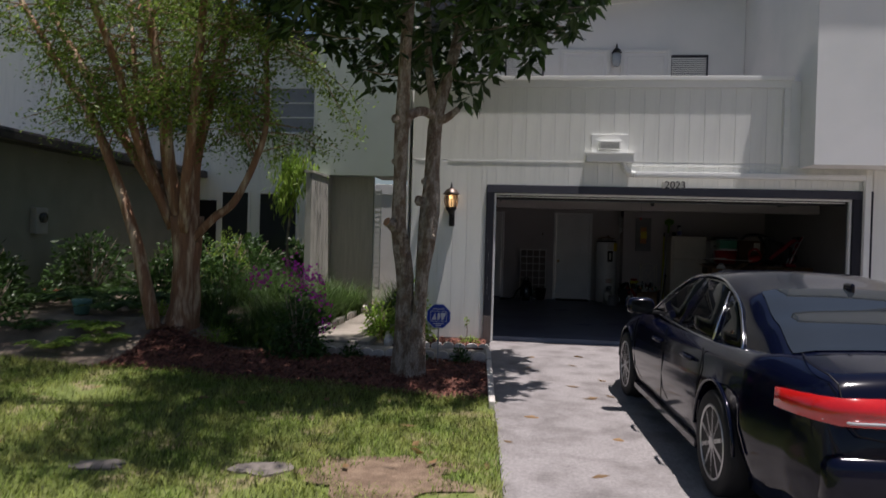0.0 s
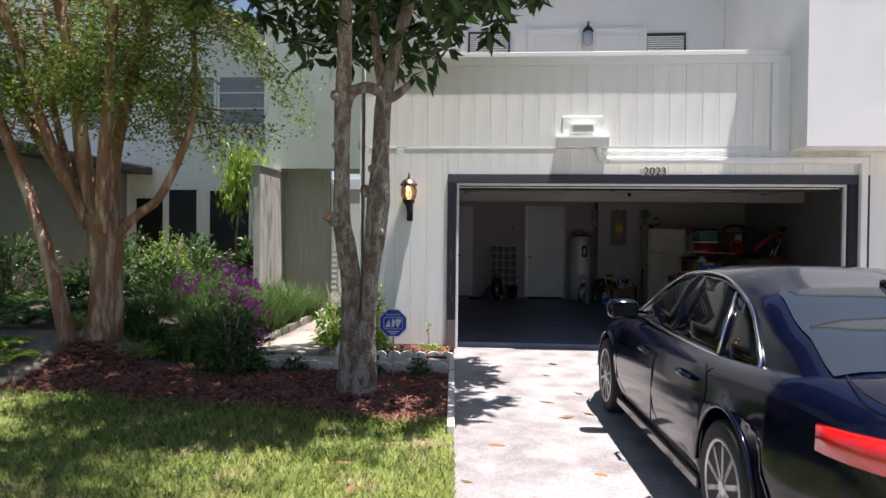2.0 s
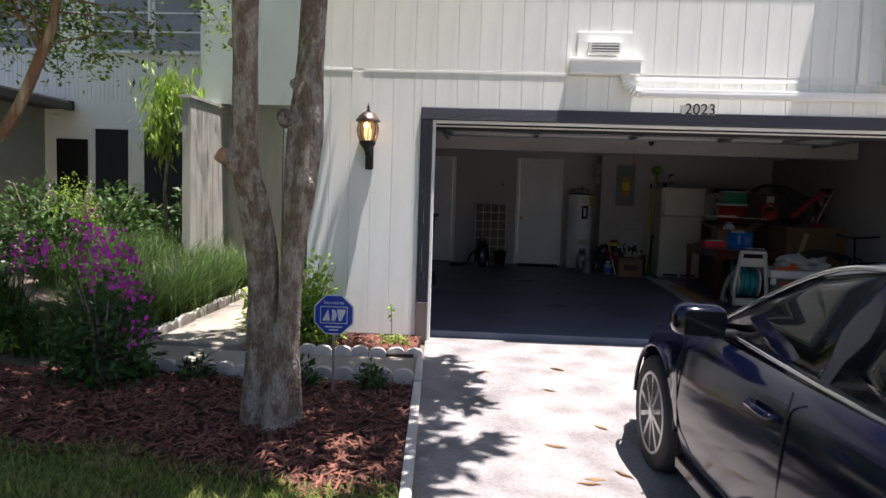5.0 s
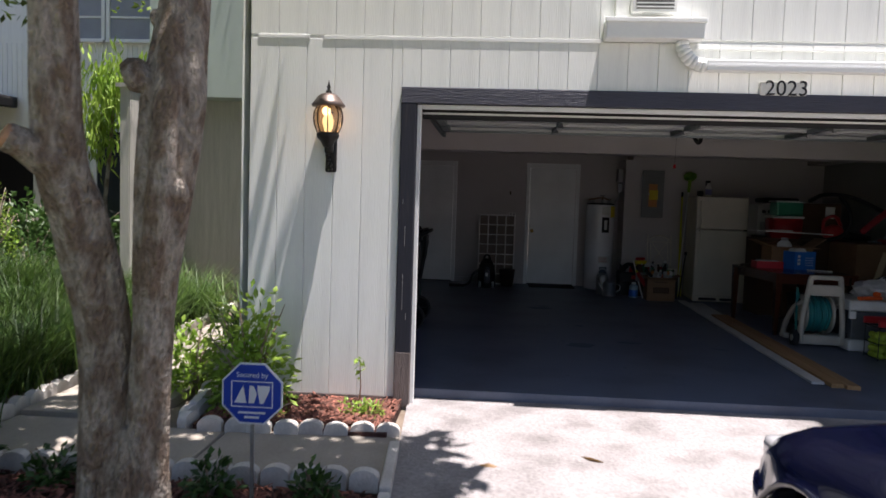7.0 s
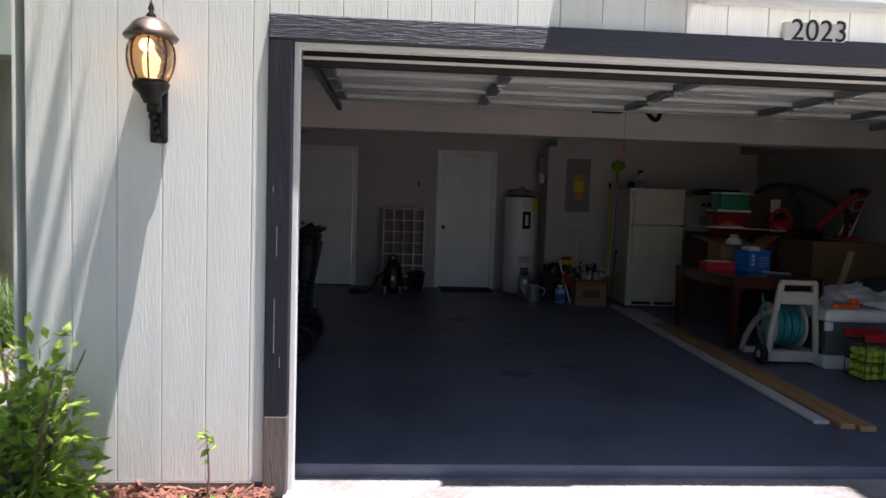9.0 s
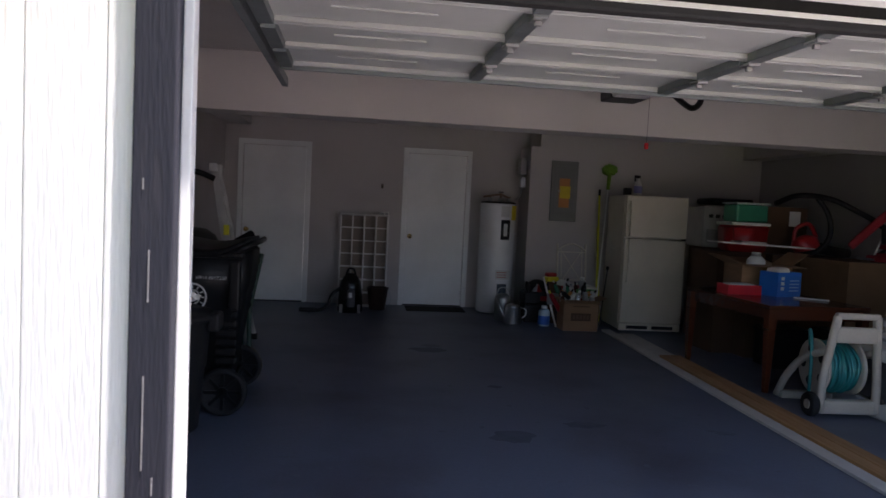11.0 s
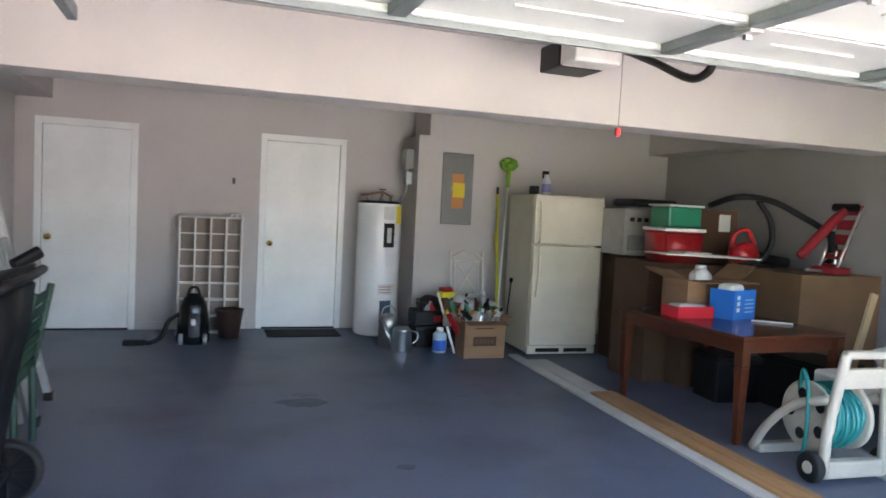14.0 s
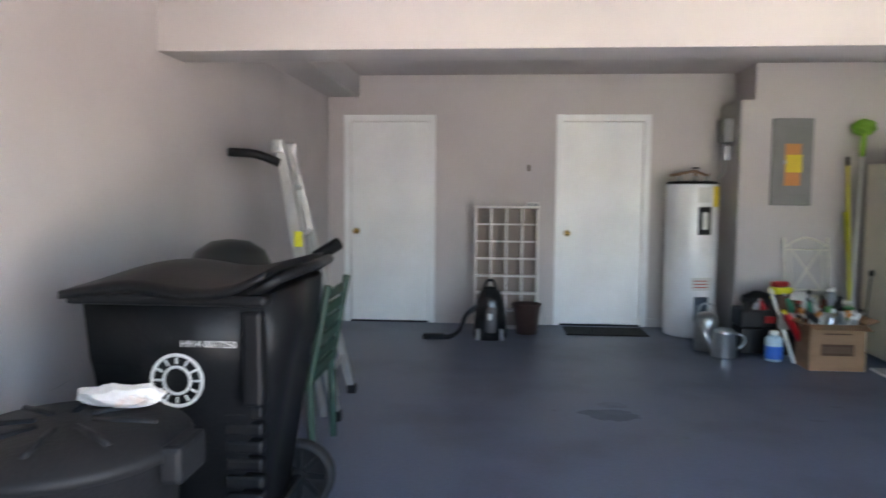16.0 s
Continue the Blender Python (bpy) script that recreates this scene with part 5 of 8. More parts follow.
for k in range(14):
    y = 11.1 + 0.27 * k + rng.normal() * 0.06
    x = -2.86 - rng.uniform(0.05, 0.45)
    clump("grass_clump", max(x, -4.3), y, bed_z(x, y) - 0.02, 0.30, 240, 0.74, 0.012, blade_green, "arching dark green grass clump hanging over the edging", group="grass clumps along the path")
# dense shrubs, ferns and broad leaves in the raised bed
for x, y, rx, ry, h, m_, ll in ((-5.0, 14.2, 0.9, 0.6, 1.25, leaf_mid, 0.08), (-6.3, 14.6, 1.0, 0.7, 1.3, leaf_mid, 0.08), (-4.5, 16.2, 0.7, 0.6, 1.2, leaf_dark, 0.12), (-6.0, 16.4, 1.2, 0.6, 1.15, leaf_dark, 0.12), (-7.2, 12.6, 0.7, 1.2, 1.3, leaf_mid, 0.09), (-7.3, 10.2, 0.8, 1.0, 1.15, leaf_dark, 0.10), (-5.6, 12.2, 0.7, 0.6, 0.8, leaf_dark, 0.11), (-6.6, 9.6, 0.5, 0.5, 0.7, leaf_mid, 0.07), (-4.9, 12.9, 0.6, 0.5, 0.95, leaf_mid, 0.09)):
    bush("shrub", x, y, bed_z(x, y) - 0.03, rx, ry, h, int(1000 * rx * h / 0.8), ll * 1.4, ll * 0.68, m_, "dense dark green shrub in the raised bed", "shrub", 10, "shrubs in the raised bed", hollow=0.55)
bush("clipped_shrub", -5.1, 13.6, bed_z(-5.1, 13.6), 0.55, 0.4, 1.35, 1700, 0.045, 0.028, leaf_lime, "clipped yellow-green shrub in front of the far windows", "shrub", 8, hollow=0.7)
for x, y, ln in ((-5.3, 10.1, 0.6), (-4.9, 11.3, 0.7), (-5.9, 10.6, 0.7), (-6.3, 11.3, 0.75), (-5.4, 11.5, 0.7), (-4.3, 12.2, 0.7), (-5.0, 10.4, 0.5), (-6.7, 10.6, 0.7), (-6.0, 9.4, 0.45), (-6.9, 9.3, 0.5), (-3.75, 10.4, 0.5)):
    fern("fern", x, y, bed_z(x, y) - 0.02, 18, ln, leaf_mid, "feathery green fern in the raised bed", "ferns in the raised bed")
# same ferns in leaf_lime, the brighter colour standing for sun on them
for x, y, ln in ((-5.35, 9.0, 0.42), (-4.8, 9.2, 0.38), (-5.05, 9.45, 0.45)):
    fern("fern", x, y, bed_z(x, y) - 0.02, 20, ln, leaf_lime, "fern at the edge of the bed, lime leaf colour standing for sunlight", "ferns at the edge of the bed")
for x, y in ((-4.55, 10.15), (-3.65, 10.25), (-3.55, 9.75)):
    bush("ground_cover", x, y, bed_z(x, y) - 0.02, 0.32, 0.22, 0.22, 420, 0.045, 0.02, leaf_lime, "bright lime ground cover at the foot of the tree", "plant", 5, hollow=0.2)
# climber hanging over the entry pier
vine = thing("weeping_plant", pose(-4.25, 14.85, -0.1), "weeping bright green plant draped over the entry fence", "shrub")
part("stem", tube(bmesh.new(), [(-0.1, 0.0, 0), (-0.15, -0.05, 1.4), (-0.02, -0.05, 2.7), (0.2, -0.1, 3.05)], [0.03, 0.025, 0.02, 0.01], 7), M["bark"], vine, "", True)
base = rng.normal(size=(900, 3)) * np.array((0.20, 0.16, 0.22)) + np.array((-0.02, -0.1, 2.78))
base = np.concatenate((base, rng.normal(size=(300, 3)) * np.array((0.10, 0.10, 0.18)) + np.array((-0.2, -0.1, 2.3))))
leaves("foliage", base, rng.normal(size=base.shape) * 0.4 + np.array((0, 0, -1.0)), 0.13, 0.035, leaf_lime, vine, rng, 0.3)
terracotta = mat("terracotta", (0.30, 0.11, 0.06), 0.8, vary=0.15, scale=8, bump=0.2, bscale=50)
for x, y, r, h, m_, lb in ((-5.6, 10.0, 0.13, 0.2, mat("teal_glaze", (0.10, 0.22, 0.20), 0.3, vary=0.1), "teal glazed flower pot at the edge of the bed"), (-7.1, 11.6, 0.2, 0.16, terracotta, "wide terracotta bowl beside the wing wall")):
    t = thing("flower_pot", pose(x, y, bed_z(x, y) - 0.03), lb, "flower pot")
    part("pot", lathe(bmesh.new(), [(r * 0.7, 0), (r * 0.92, h * 0.7), (r, h * 0.85), (r, h), (r * 0.88, h), (r * 0.85, h * 0.85), (0.01, h * 0.82)], 24), m_, t, "", True)

# mulch chips, fallen leaves and lawn blades
n = 9000
x = rng.uniform(-4.3, 0.12, n)
e = np.array([lawn_edge(q) for q in x])
y = e - 0.05 + rng.uniform(0, 1, n) * (9.70 - e)
z = np.array([bed_z(a, b) for a, b in zip(x, y)]) + 0.008 + 0.028 * np.sin(np.pi * np.clip((y - e) / (9.68 - e), 0, 1)) + rng.uniform(0, 0.02, n) - 0.012
inside = x < 0.35 - 0.07 * (y - 5.0) - 0.07
x, y, z = x[inside], y[inside], z[inside]
x = np.concatenate((x, rng.uniform(-1.34, -0.13, 1100)))
y = np.concatenate((y, rng.uniform(10.56, 11.18, 1100)))
z = np.concatenate((z, -0.045 + rng.uniform(0, 0.015, 1100)))
n = len(x)
a = rng.uniform(0, 6.28, n)
L, W = rng.uniform(0.015, 0.05, n), rng.uniform(0.004, 0.011, n)
d = np.stack((np.cos(a), np.sin(a), rng.normal(size=n) * 0.35), 1)
sdv = np.stack((-np.sin(a), np.cos(a), rng.normal(size=n) * 0.3), 1)
c = np.stack((x, y, z), 1)
top = np.array((0, 0, 0.006))
q = [c - d * L[:, None] - sdv * W[:, None], c + d * L[:, None] - sdv * W[:, None] * 0.7, c + d * L[:, None] * 0.9 + sdv * W[:, None], c - d * L[:, None] + sdv * W[:, None] * 0.8, c + top]
v = np.stack(q, 1).reshape(-1, 3)
i = np.arange(n)[:, None] * 5
tagged(raw_mesh("mulch_chips", v, np.concatenate((i + (0, 1, 4), i + (1, 2, 4), i + (2, 3, 4), i + (3, 0, 4))), M["chip"]), "red-brown wood chips spread over the bed", "mulch", "", "stuff")

n = 100000
x = -7.5 + 7.9 * rng.uniform(0, 1, n) ** 0.8
e = np.array([lawn_edge(q) for q in x])
y = e + 0.05 - (e - 1.2) * rng.uniform(0, 1, n) ** 1.2
bare = np.array([noise.noise(Vector((a * 0.9, b * 0.9, 5))) for a, b in zip(x, y)])
spot = np.minimum(np.minimum(np.hypot((x + 2.32) / 1.5, y - 5.28) / 0.17, np.hypot((x + 1.26) / 1.5, y - 5.41) / 0.17), np.hypot(x + 0.42, y - 5.45) / 0.42)
keep = (bare > -0.38 + 0.35 * rng.normal(size=n) * 0.3) & (spot > rng.uniform(0.55, 1.2, n)) & (x < 0.35 - 0.07 * np.maximum(0, y - 5.0) + rng.normal(size=n) * 0.015)
x, y = x[keep], y[keep]
n = len(x)
base = np.stack((x, y, np.array([ground_z(b) for b in y]) - 0.02), 1)
ang = rng.uniform(0, 6.28, n)
tagged(blades("grass", base, np.stack((np.cos(ang), np.sin(ang), np.zeros(n)), 1), 0.085, 0.007, lawn_blade, None, rng, 2), "patchy sunlit and shaded lawn grass", "grass", "", "stuff")
slab_m = mat("weathered_paver", (0.23, 0.20, 0.175), 0.9, vary=0.3, scale=6, bump=0.5, bscale=50)
for px, py, w, d in ((-2.30, 5.28, 0.19, 0.11), (-1.26, 5.41, 0.19, 0.13)):
    t = thing("paver", pose(px, py, ground_z(py) - 0.012, 0, 0, 12), "worn grey stone paver sunk in the lawn", "paver", "pavers in the lawn")
    bm = bmesh.new()
    bmesh.ops.create_circle(bm, cap_ends=True, segments=15, radius=1.0)
    for v in bm.verts:
        q = 1 + 0.55 * noise.noise(v.co * 1.9 + Vector((px, 0, 0)))
        v.co = Vector((v.co.x * w * q, v.co.y * d * q, 0.0))
    e = bmesh.ops.extrude_face_region(bm, geom=bm.faces[:])
    bmesh.ops.translate(bm, verts=[v for v in e["geom"] if isinstance(v, bmesh.types.BMVert)], vec=(0, 0, 0.012))
    bmesh.ops.recalc_face_normals(bm, faces=bm.faces[:])
    part("stone", bm, slab_m, t)
bm = bmesh.new()
bmesh.ops.create_circle(bm, cap_ends=True, segments=40, radius=1.0)
for v in bm.verts:
    q = 0.5 * (1 + 0.5 * noise.noise(v.co * 2.2 + Vector((3, 1, 0))))
    v.co = Vector((-0.45 + v.co.x * q * 1.05, 5.42 + v.co.y * q * 0.85, ground_z(5.42) - 0.001))
structure("bare_patch", bm, mat("dry_thatch", (0.30, 0.215, 0.145), 0.95, vary=0.5, scale=9, bump=1.0, bscale=80, col2=(0.18, 0.12, 0.08), deep=0.02), "bare patch of dry brown thatch in the lawn", "bare ground")
dead = leaf_mat("dead_leaf", (0.28, 0.17, 0.08), (0.35, 0.22, 0.10), 0.3, 0.7)
for k in range(46):
    xx, yy = (rng.uniform(0.2, 1.3), rng.uniform(4.6, 10.5)) if k % 3 == 0 else (rng.uniform(-5.5, -0.1), rng.uniform(4.0, 7.6))
    t = thing("fallen_leaf", pose(xx, yy, ground_z(yy) + (0.006 if xx > 0 else 0.03), 0, 0, rng.uniform(0, 360)), "curled brown fallen leaf on the ground", "leaf", "fallen leaves")
    b0 = np.zeros((1, 3))
    leaves("blade", b0, np.array([[1.0, 0, 0.1]]), 0.13, 0.05, dead, t, rng, 0.08)

# ---- garage: overhead door and opener ----
galv = mat("galvanised_sheet", (0.24, 0.27, 0.275), 0.45, metal=0.6, vary=0.12, scale=6)
white_steel = mat("white_steel_panel", (0.52, 0.54, 0.53), 0.35, vary=0.04, scale=2, bump=0.05, bscale=60)
gd = thing("garage_door", pose(0, 0, 0), "white sectional overhead door rolled open under the ceiling", "garage door")
DZ = 2.155
for k in range(4):
    y0 = 11.46 + 0.50 * k
    part("section", boxes((OL + 0.02, OR - 0.02, y0, y0 + 0.49, DZ + 0.012, DZ + 0.05), (OL + 0.02, OR - 0.02, y0, y0 + 0.03, DZ - 0.012, DZ + 0.012), (OL + 0.02, OR - 0.02, y0 + 0.46, y0 + 0.49, DZ - 0.012, DZ + 0.012), bevel=0.004), white_steel, gd)
    for x in (OL + 0.03, 1.05, 2.22, 3.32, 4.1, OR - 0.10):
        part("stile", boxes((x, x + 0.07, y0 + 0.03, y0 + 0.46, DZ - 0.03, DZ + 0.012), bevel=0.004), galv, gd)
    for x in (0.5, 1.67, 2.80, 3.74, 4.44):
        part("rib", boxes((x - 0.22, x + 0.22, y0 + 0.23, y0 + 0.245, DZ + 0.004, DZ + 0.012), bevel=0.002), white_steel, gd)
    for x in (1.085, 2.255, 3.355, 4.135):
        if k:
            part("hinge", boxes((x - 0.03, x + 0.03, y0 - 0.05, y0 + 0.04, DZ - 0.045, DZ - 0.031), (x - 0.015, x + 0.015, y0 - 0.012, y0 + 0.006, DZ - 0.065, DZ - 0.045), bevel=0.003), steel, gd)
part("end_rail", boxes((OL + 0.02, OR - 0.02, 13.45, 13.475, DZ - 0.035, DZ + 0.05), bevel=0.003), galv, gd, "grey-green end rail")
part("bottom_seal", boxes((OL + 0.02, OR - 0.02, 11.40, 11.455, DZ - 0.145, DZ + 0.02), bevel=0.01), rubber, gd, "black rubber bottom seal")
part("seal_strip", boxes((OL + 0.02, OR - 0.02, 11.392, 11.399, DZ - 0.115, DZ - 0.10)), M["white"], gd, "thin white strip on the seal")
part("top_strut", boxes((OL + 0.02, OR - 0.02, 11.50, 11.54, DZ - 0.06, DZ - 0.013), bevel=0.004), galv, gd)
for x in (OL - 0.04, OR + 0.0):
    t = thing("door_track", pose(0, 0, 0), "galvanised steel garage door track", "track", "door tracks")
    part("rail", boxes((x, x + 0.04, 11.42, 14.2, DZ - 0.02, DZ + 0.04), bevel=0.004), galv, t)
    part("upright", boxes((x, x + 0.04, 11.39, 11.415, 0.0, DZ - 0.03), bevel=0.003), galv, t)
grey_cord = mat("grey_cord", (0.16, 0.15, 0.15), 0.7, vary=0.1)
op = thing("door_opener", pose(2.48, 14.48, 2.25), "white and black garage door opener hanging under the ceiling", "door opener")
part("motor_case", boxes((-0.16, 0.13, 0.02, 0.27, 0.02, 0.17), bevel=0.012), black, op)
part("lens_cover", boxes((-0.16, 0.13, -0.17, 0.02, 0.02, 0.17), bevel=0.02), mat("milky_cover", (0.72, 0.70, 0.66), 0.4, vary=0.03), op, "milky white lamp cover")
part("rail", boxes((-0.02, 0.02, -3.1, -0.17, 0.14, 0.165), bevel=0.003), galv, op)
part("hanger", boxes((-0.15, -0.13, 0.1, 0.13, 0.17, 0.30), (0.12, 0.14, 0.1, 0.13, 0.17, 0.30)), steel, op)
part("arm", tube(bmesh.new(), curve_pts([(0.11, -0.20, 0.10), (0.09, -0.53, -0.03), (0.07, -0.83, -0.155), (0.065, -0.96, -0.15), (0.05, -1.02, -0.09), (0.03, -1.03, -0.03)], 5), 0.02, 8), iron, op, "black curved door arm", True)
part("cord", tube(bmesh.new(), [(-0.05, -0.45, 0.16), (-0.05, -0.455, -0.1), (-0.055, -0.46, -0.36)], 0.002, 5), grey_cord, op)
part("pull_handle", boxes((-0.07, -0.042, -0.472, -0.448, -0.405, -0.36), bevel=0.008), mat("red_plastic", (0.65, 0.02, 0.03), 0.4, vary=0.05), op, "red pull handle")
part("trolley", boxes((-0.075, 0.03, -0.5, -0.4, 0.15, 0.165)), iron, op)

# ---- garage: back wall ----
cream = mat("cream_enamel", (0.67, 0.615, 0.49), 0.35, vary=0.04, scale=2, bump=0.12, bscale=130)
label_y = mat("yellow_label", (0.78, 0.62, 0.02), 0.5, vary=0.05)
label_w = mat("white_label", (0.66, 0.66, 0.63), 0.5, vary=0.05)
label_o = mat("orange_label", (0.60, 0.26, 0.07), 0.6, vary=0.1)
enamel = mat("white_enamel", (0.82, 0.83, 0.84), 0.22, vary=0.03, scale=2)
wh = thing("water_heater", pose(2.32, 18.53, 0), "tall white electric water heater on the floor against the wall", "water heater")
part("tank", lathe(bmesh.new(), [(0.20, 0.0), (0.225, 0.01), (0.24, 0.03), (0.24, 1.43), (0.232, 1.455), (0.05, 1.47)], 40), enamel, wh, "", True)
part("cap", lathe(bmesh.new(), [(0.235, 1.452), (0.238, 1.465), (0.2, 1.478), (0.02, 1.48)], 40), black, wh, "", True)


def wrap(z0, z1, a0, a1, r=0.2425, n=8):
    bm = bmesh.new()
    lo = [bm.verts.new((r * math.cos(a), r * math.sin(a), z0)) for a in steps(a0, a1, n)]
    hi = [bm.verts.new((r * math.cos(a), r * math.sin(a), z1)) for a in steps(a0, a1, n)]
    for k in range(n):
        bm.faces.new((lo[k], lo[k + 1], hi[k + 1], hi[k]))
    e = bmesh.ops.extrude_face_region(bm, geom=bm.faces[:])
    for v in e["geom"]:
        if isinstance(v, bmesh.types.BMVert):
            v.co.x *= 0.985
            v.co.y *= 0.985
    bmesh.ops.recalc_face_normals(bm, faces=bm.faces[:])
    return bm


ang = lambda u: -math.pi / 2 + math.asin(max(-1, min(1, u)))
part("upper_panel", wrap(0.98, 1.24, ang(0.0), ang(0.52)), black, wh, "black thermostat panel")
part("panel_grip", wrap(1.03, 1.19, ang(0.16), ang(0.36), 0.247), label_w, wh)
part("lower_panel", wrap(0.17, 0.40, ang(-0.06), ang(0.48)), mat("slate_panel", (0.05, 0.07, 0.10), 0.5, vary=0.05), wh, "dark slate access panel")
part("energy_label", wrap(1.24, 1.43, ang(0.60), ang(0.97)), label_y, wh, "yellow label")
part("maker_label", wrap(1.28, 1.42, ang(-0.02), ang(0.5)), label_w, wh)
part("maker_label", wrap(0.46, 0.58, ang(-0.18), ang(0.68)), label_w, wh)
for k in range(3):
    part("label_line", wrap(0.485 + 0.03 * k, 0.495 + 0.03 * k, ang(-0.1), ang(0.45), 0.2435), mat("label_red", (0.45, 0.12, 0.10), 0.6), wh)
copper = mat("aged_copper", (0.30, 0.20, 0.14), 0.4, metal=0.7, vary=0.2, scale=12)
for x, hgt in ((-0.12, 0.08), (0.03, 0.12), (0.14, 0.06)):
    part("pipe", tube(bmesh.new(), [(x, 0.02, 1.47), (x, 0.02, 1.47 + hgt)], 0.016, 10), copper, wh)
    part("fitting", lathe(bmesh.new(), [(0.028, 1.48), (0.03, 1.50), (0.03, 1.52), (0.022, 1.53)], 12, (x, 0.02, 0)), steel, wh, "", True)
part("crosspipe", tube(bmesh.new(), [(-0.2, 0.05, 1.535), (-0.12, 0.02, 1.55), (0.03, 0.02, 1.58), (0.15, 0.05, 1.53), (0.2, 0.2, 1.55)], 0.014, 8), copper, wh, "", True)
part("valve_wheel", lathe(bmesh.new(), [(0.035, 1.60), (0.04, 1.605), (0.035, 1.612)], 14, (0.03, 0.02, 0)), iron, wh)
part("drain_tap", tube(bmesh.new(), [(0.10, -0.21, 0.09), (0.11, -0.27, 0.09), (0.11, -0.28, 0.06)], 0.014, 8), iron, wh)
cd = thing("conduit_box", pose(2.68, 18.60, 1.55), "grey disconnect box and conduit on the boxed-out wall", "electrical box")
part("case", boxes((-0.09, 0.0, -0.10, 0.08, 0.30, 0.52), bevel=0.008), mat("grey_box_paint", (0.30, 0.30, 0.29), 0.5, vary=0.08), cd)
part("case", boxes((-0.07, 0.0, -0.06, 0.06, 0.13, 0.27), bevel=0.008), steel, cd)
part("conduit", tube(bmesh.new(), [(-0.04, 0.0, 0.30), (-0.04, 0.0, 0.13), (-0.06, -0.02, 0.02), (-0.12, -0.04, -0.04)], 0.014, 8), steel, cd, "", True)
bp = thing("breaker_panel", pose(2.96, PY, 1.26), "grey metal breaker panel with yellow label on the wall", "breaker panel")
grey_panel = mat("grey_panel_paint", (0.20, 0.21, 0.20), 0.5, vary=0.05, scale=4)
part("door", boxes((0, 0.36, -0.03, 0, 0, 0.79), bevel=0.006), grey_panel, bp)
part("inner_door", boxes((0.04, 0.32, -0.036, -0.03, 0.10, 0.72), bevel=0.003), grey_panel, bp)
part("label", boxes((0.11, 0.25, -0.039, -0.036, 0.18, 0.56)), label_o, bp, "faded orange label")
part("label", boxes((0.12, 0.26, -0.042, -0.0395, 0.30, 0.46)), label_y, bp, "yellow label")
part("latch", boxes((0.10, 0.12, -0.045, -0.036, 0.38, 0.41)), steel, bp)

fr_ = thing("refrigerator", pose(3.58, 17.21, 0, 0, 0, -3), "cream two-door refrigerator standing on the garage floor", "refrigerator")
part("cabinet", boxes((0, 0.75, 0.07, 0.72, 0.02, 1.62), bevel=0.012), cream, fr_)
part("freezer_door", boxes((0.0, 0.75, 0.0, 0.062, 1.125, 1.62), bevel=0.014), cream, fr_)
part("fridge_door", boxes((0.0, 0.75, 0.0, 0.062, 0.11, 1.113), bevel=0.014), cream, fr_)
part("kick_grille", boxes((0.0, 0.75, 0.03, 0.07, 0.015, 0.10), bevel=0.006), cream, fr_)
for x in (0.09, 0.40):
    part("vent", boxes((x, x + 0.26, 0.024, 0.031, 0.035, 0.075), bevel=0.004), black, fr_)
part("handle", tube(bmesh.new(), curve_pts([(0.045, 0.0, 1.14), (0.045, -0.04, 1.18), (0.045, -0.042, 1.40), (0.045, 0.0, 1.55)], 4), 0.012, 8), cream, fr_, "", True)
part("handle", tube(bmesh.new(), curve_pts([(0.045, 0.0, 1.10), (0.045, -0.04, 1.06), (0.045, -0.042, 0.75), (0.045, 0.0, 0.60)], 4), 0.012, 8), cream, fr_, "", True)
part("hinge_cover", boxes((0.70, 0.76, 0.0, 0.07, 1.11, 1.13)), black, fr_)
for x, y in ((0.05, 0.1), (0.7, 0.1), (0.05, 0.66), (0.7, 0.66)):
    part("foot", tube(bmesh.new(), [(x, y, 0), (x, y, 0.022)], 0.02, 10), black, fr_)
sp = thing("spray_bottle", pose(3.80, 17.45, 1.621), "white spray bottle with a blue label on top of the refrigerator", "bottle")
part("bottle", lathe(bmesh.new(), [(0.045, 0), (0.048, 0.02), (0.048, 0.12), (0.03, 0.17), (0.016, 0.19), (0.016, 0.21)], 18), label_w, sp, "", True)
part("label", lathe(bmesh.new(), [(0.0485, 0.03), (0.049, 0.035), (0.049, 0.11), (0.0485, 0.115)], 18), mat("violet_label", (0.25, 0.25, 0.5), 0.5), sp)
part("trigger", boxes((-0.05, 0.02, -0.015, 0.015, 0.21, 0.245), (-0.05, -0.035, -0.01, 0.01, 0.17, 0.21), bevel=0.004), black, sp)
t = thing("small_box", pose(3.69, 17.5, 1.621), "small black box on top of the refrigerator", "box")
part("case", boxes((-0.04, 0.04, -0.04, 0.04, 0, 0.09), bevel=0.008), black, t)
t = thing("flat_bag", pose(4.62, 16.9, 1.55), "flat black bag lying on stacked boxes", "bag")
bm = boxes((-0.25, 0.25, -0.2, 0.2, 0, 0.07), bevel=0.03)
part("bag", bm, black, t, "", True)

# poles leaning against the wall beside the refrigerator
yellow = mat("yellow_plastic", (0.70, 0.66, 0.03), 0.4, vary=0.06)
green_p = mat("green_bristle", (0.16, 0.34, 0.03), 0.7, vary=0.3, scale=30, bump=0.6, bscale=80)
t = thing("cobweb_duster", pose(3.50, 17.95, 0), "long white-handled duster with a bright green head leaning on the wall", "duster")
part("pole", tube(bmesh.new(), [(0, -0.1, 0), (0.20, 0.24, 1.78)], 0.011, 8), M["white"], t)
part("neck", tube(bmesh.new(), [(0.19, 0.225, 1.70), (0.215, 0.26, 1.92)], [0.022, 0.028], 10), mat("green_plastic", (0.22, 0.42, 0.03), 0.4, vary=0.05), t)
bm = bmesh.new()
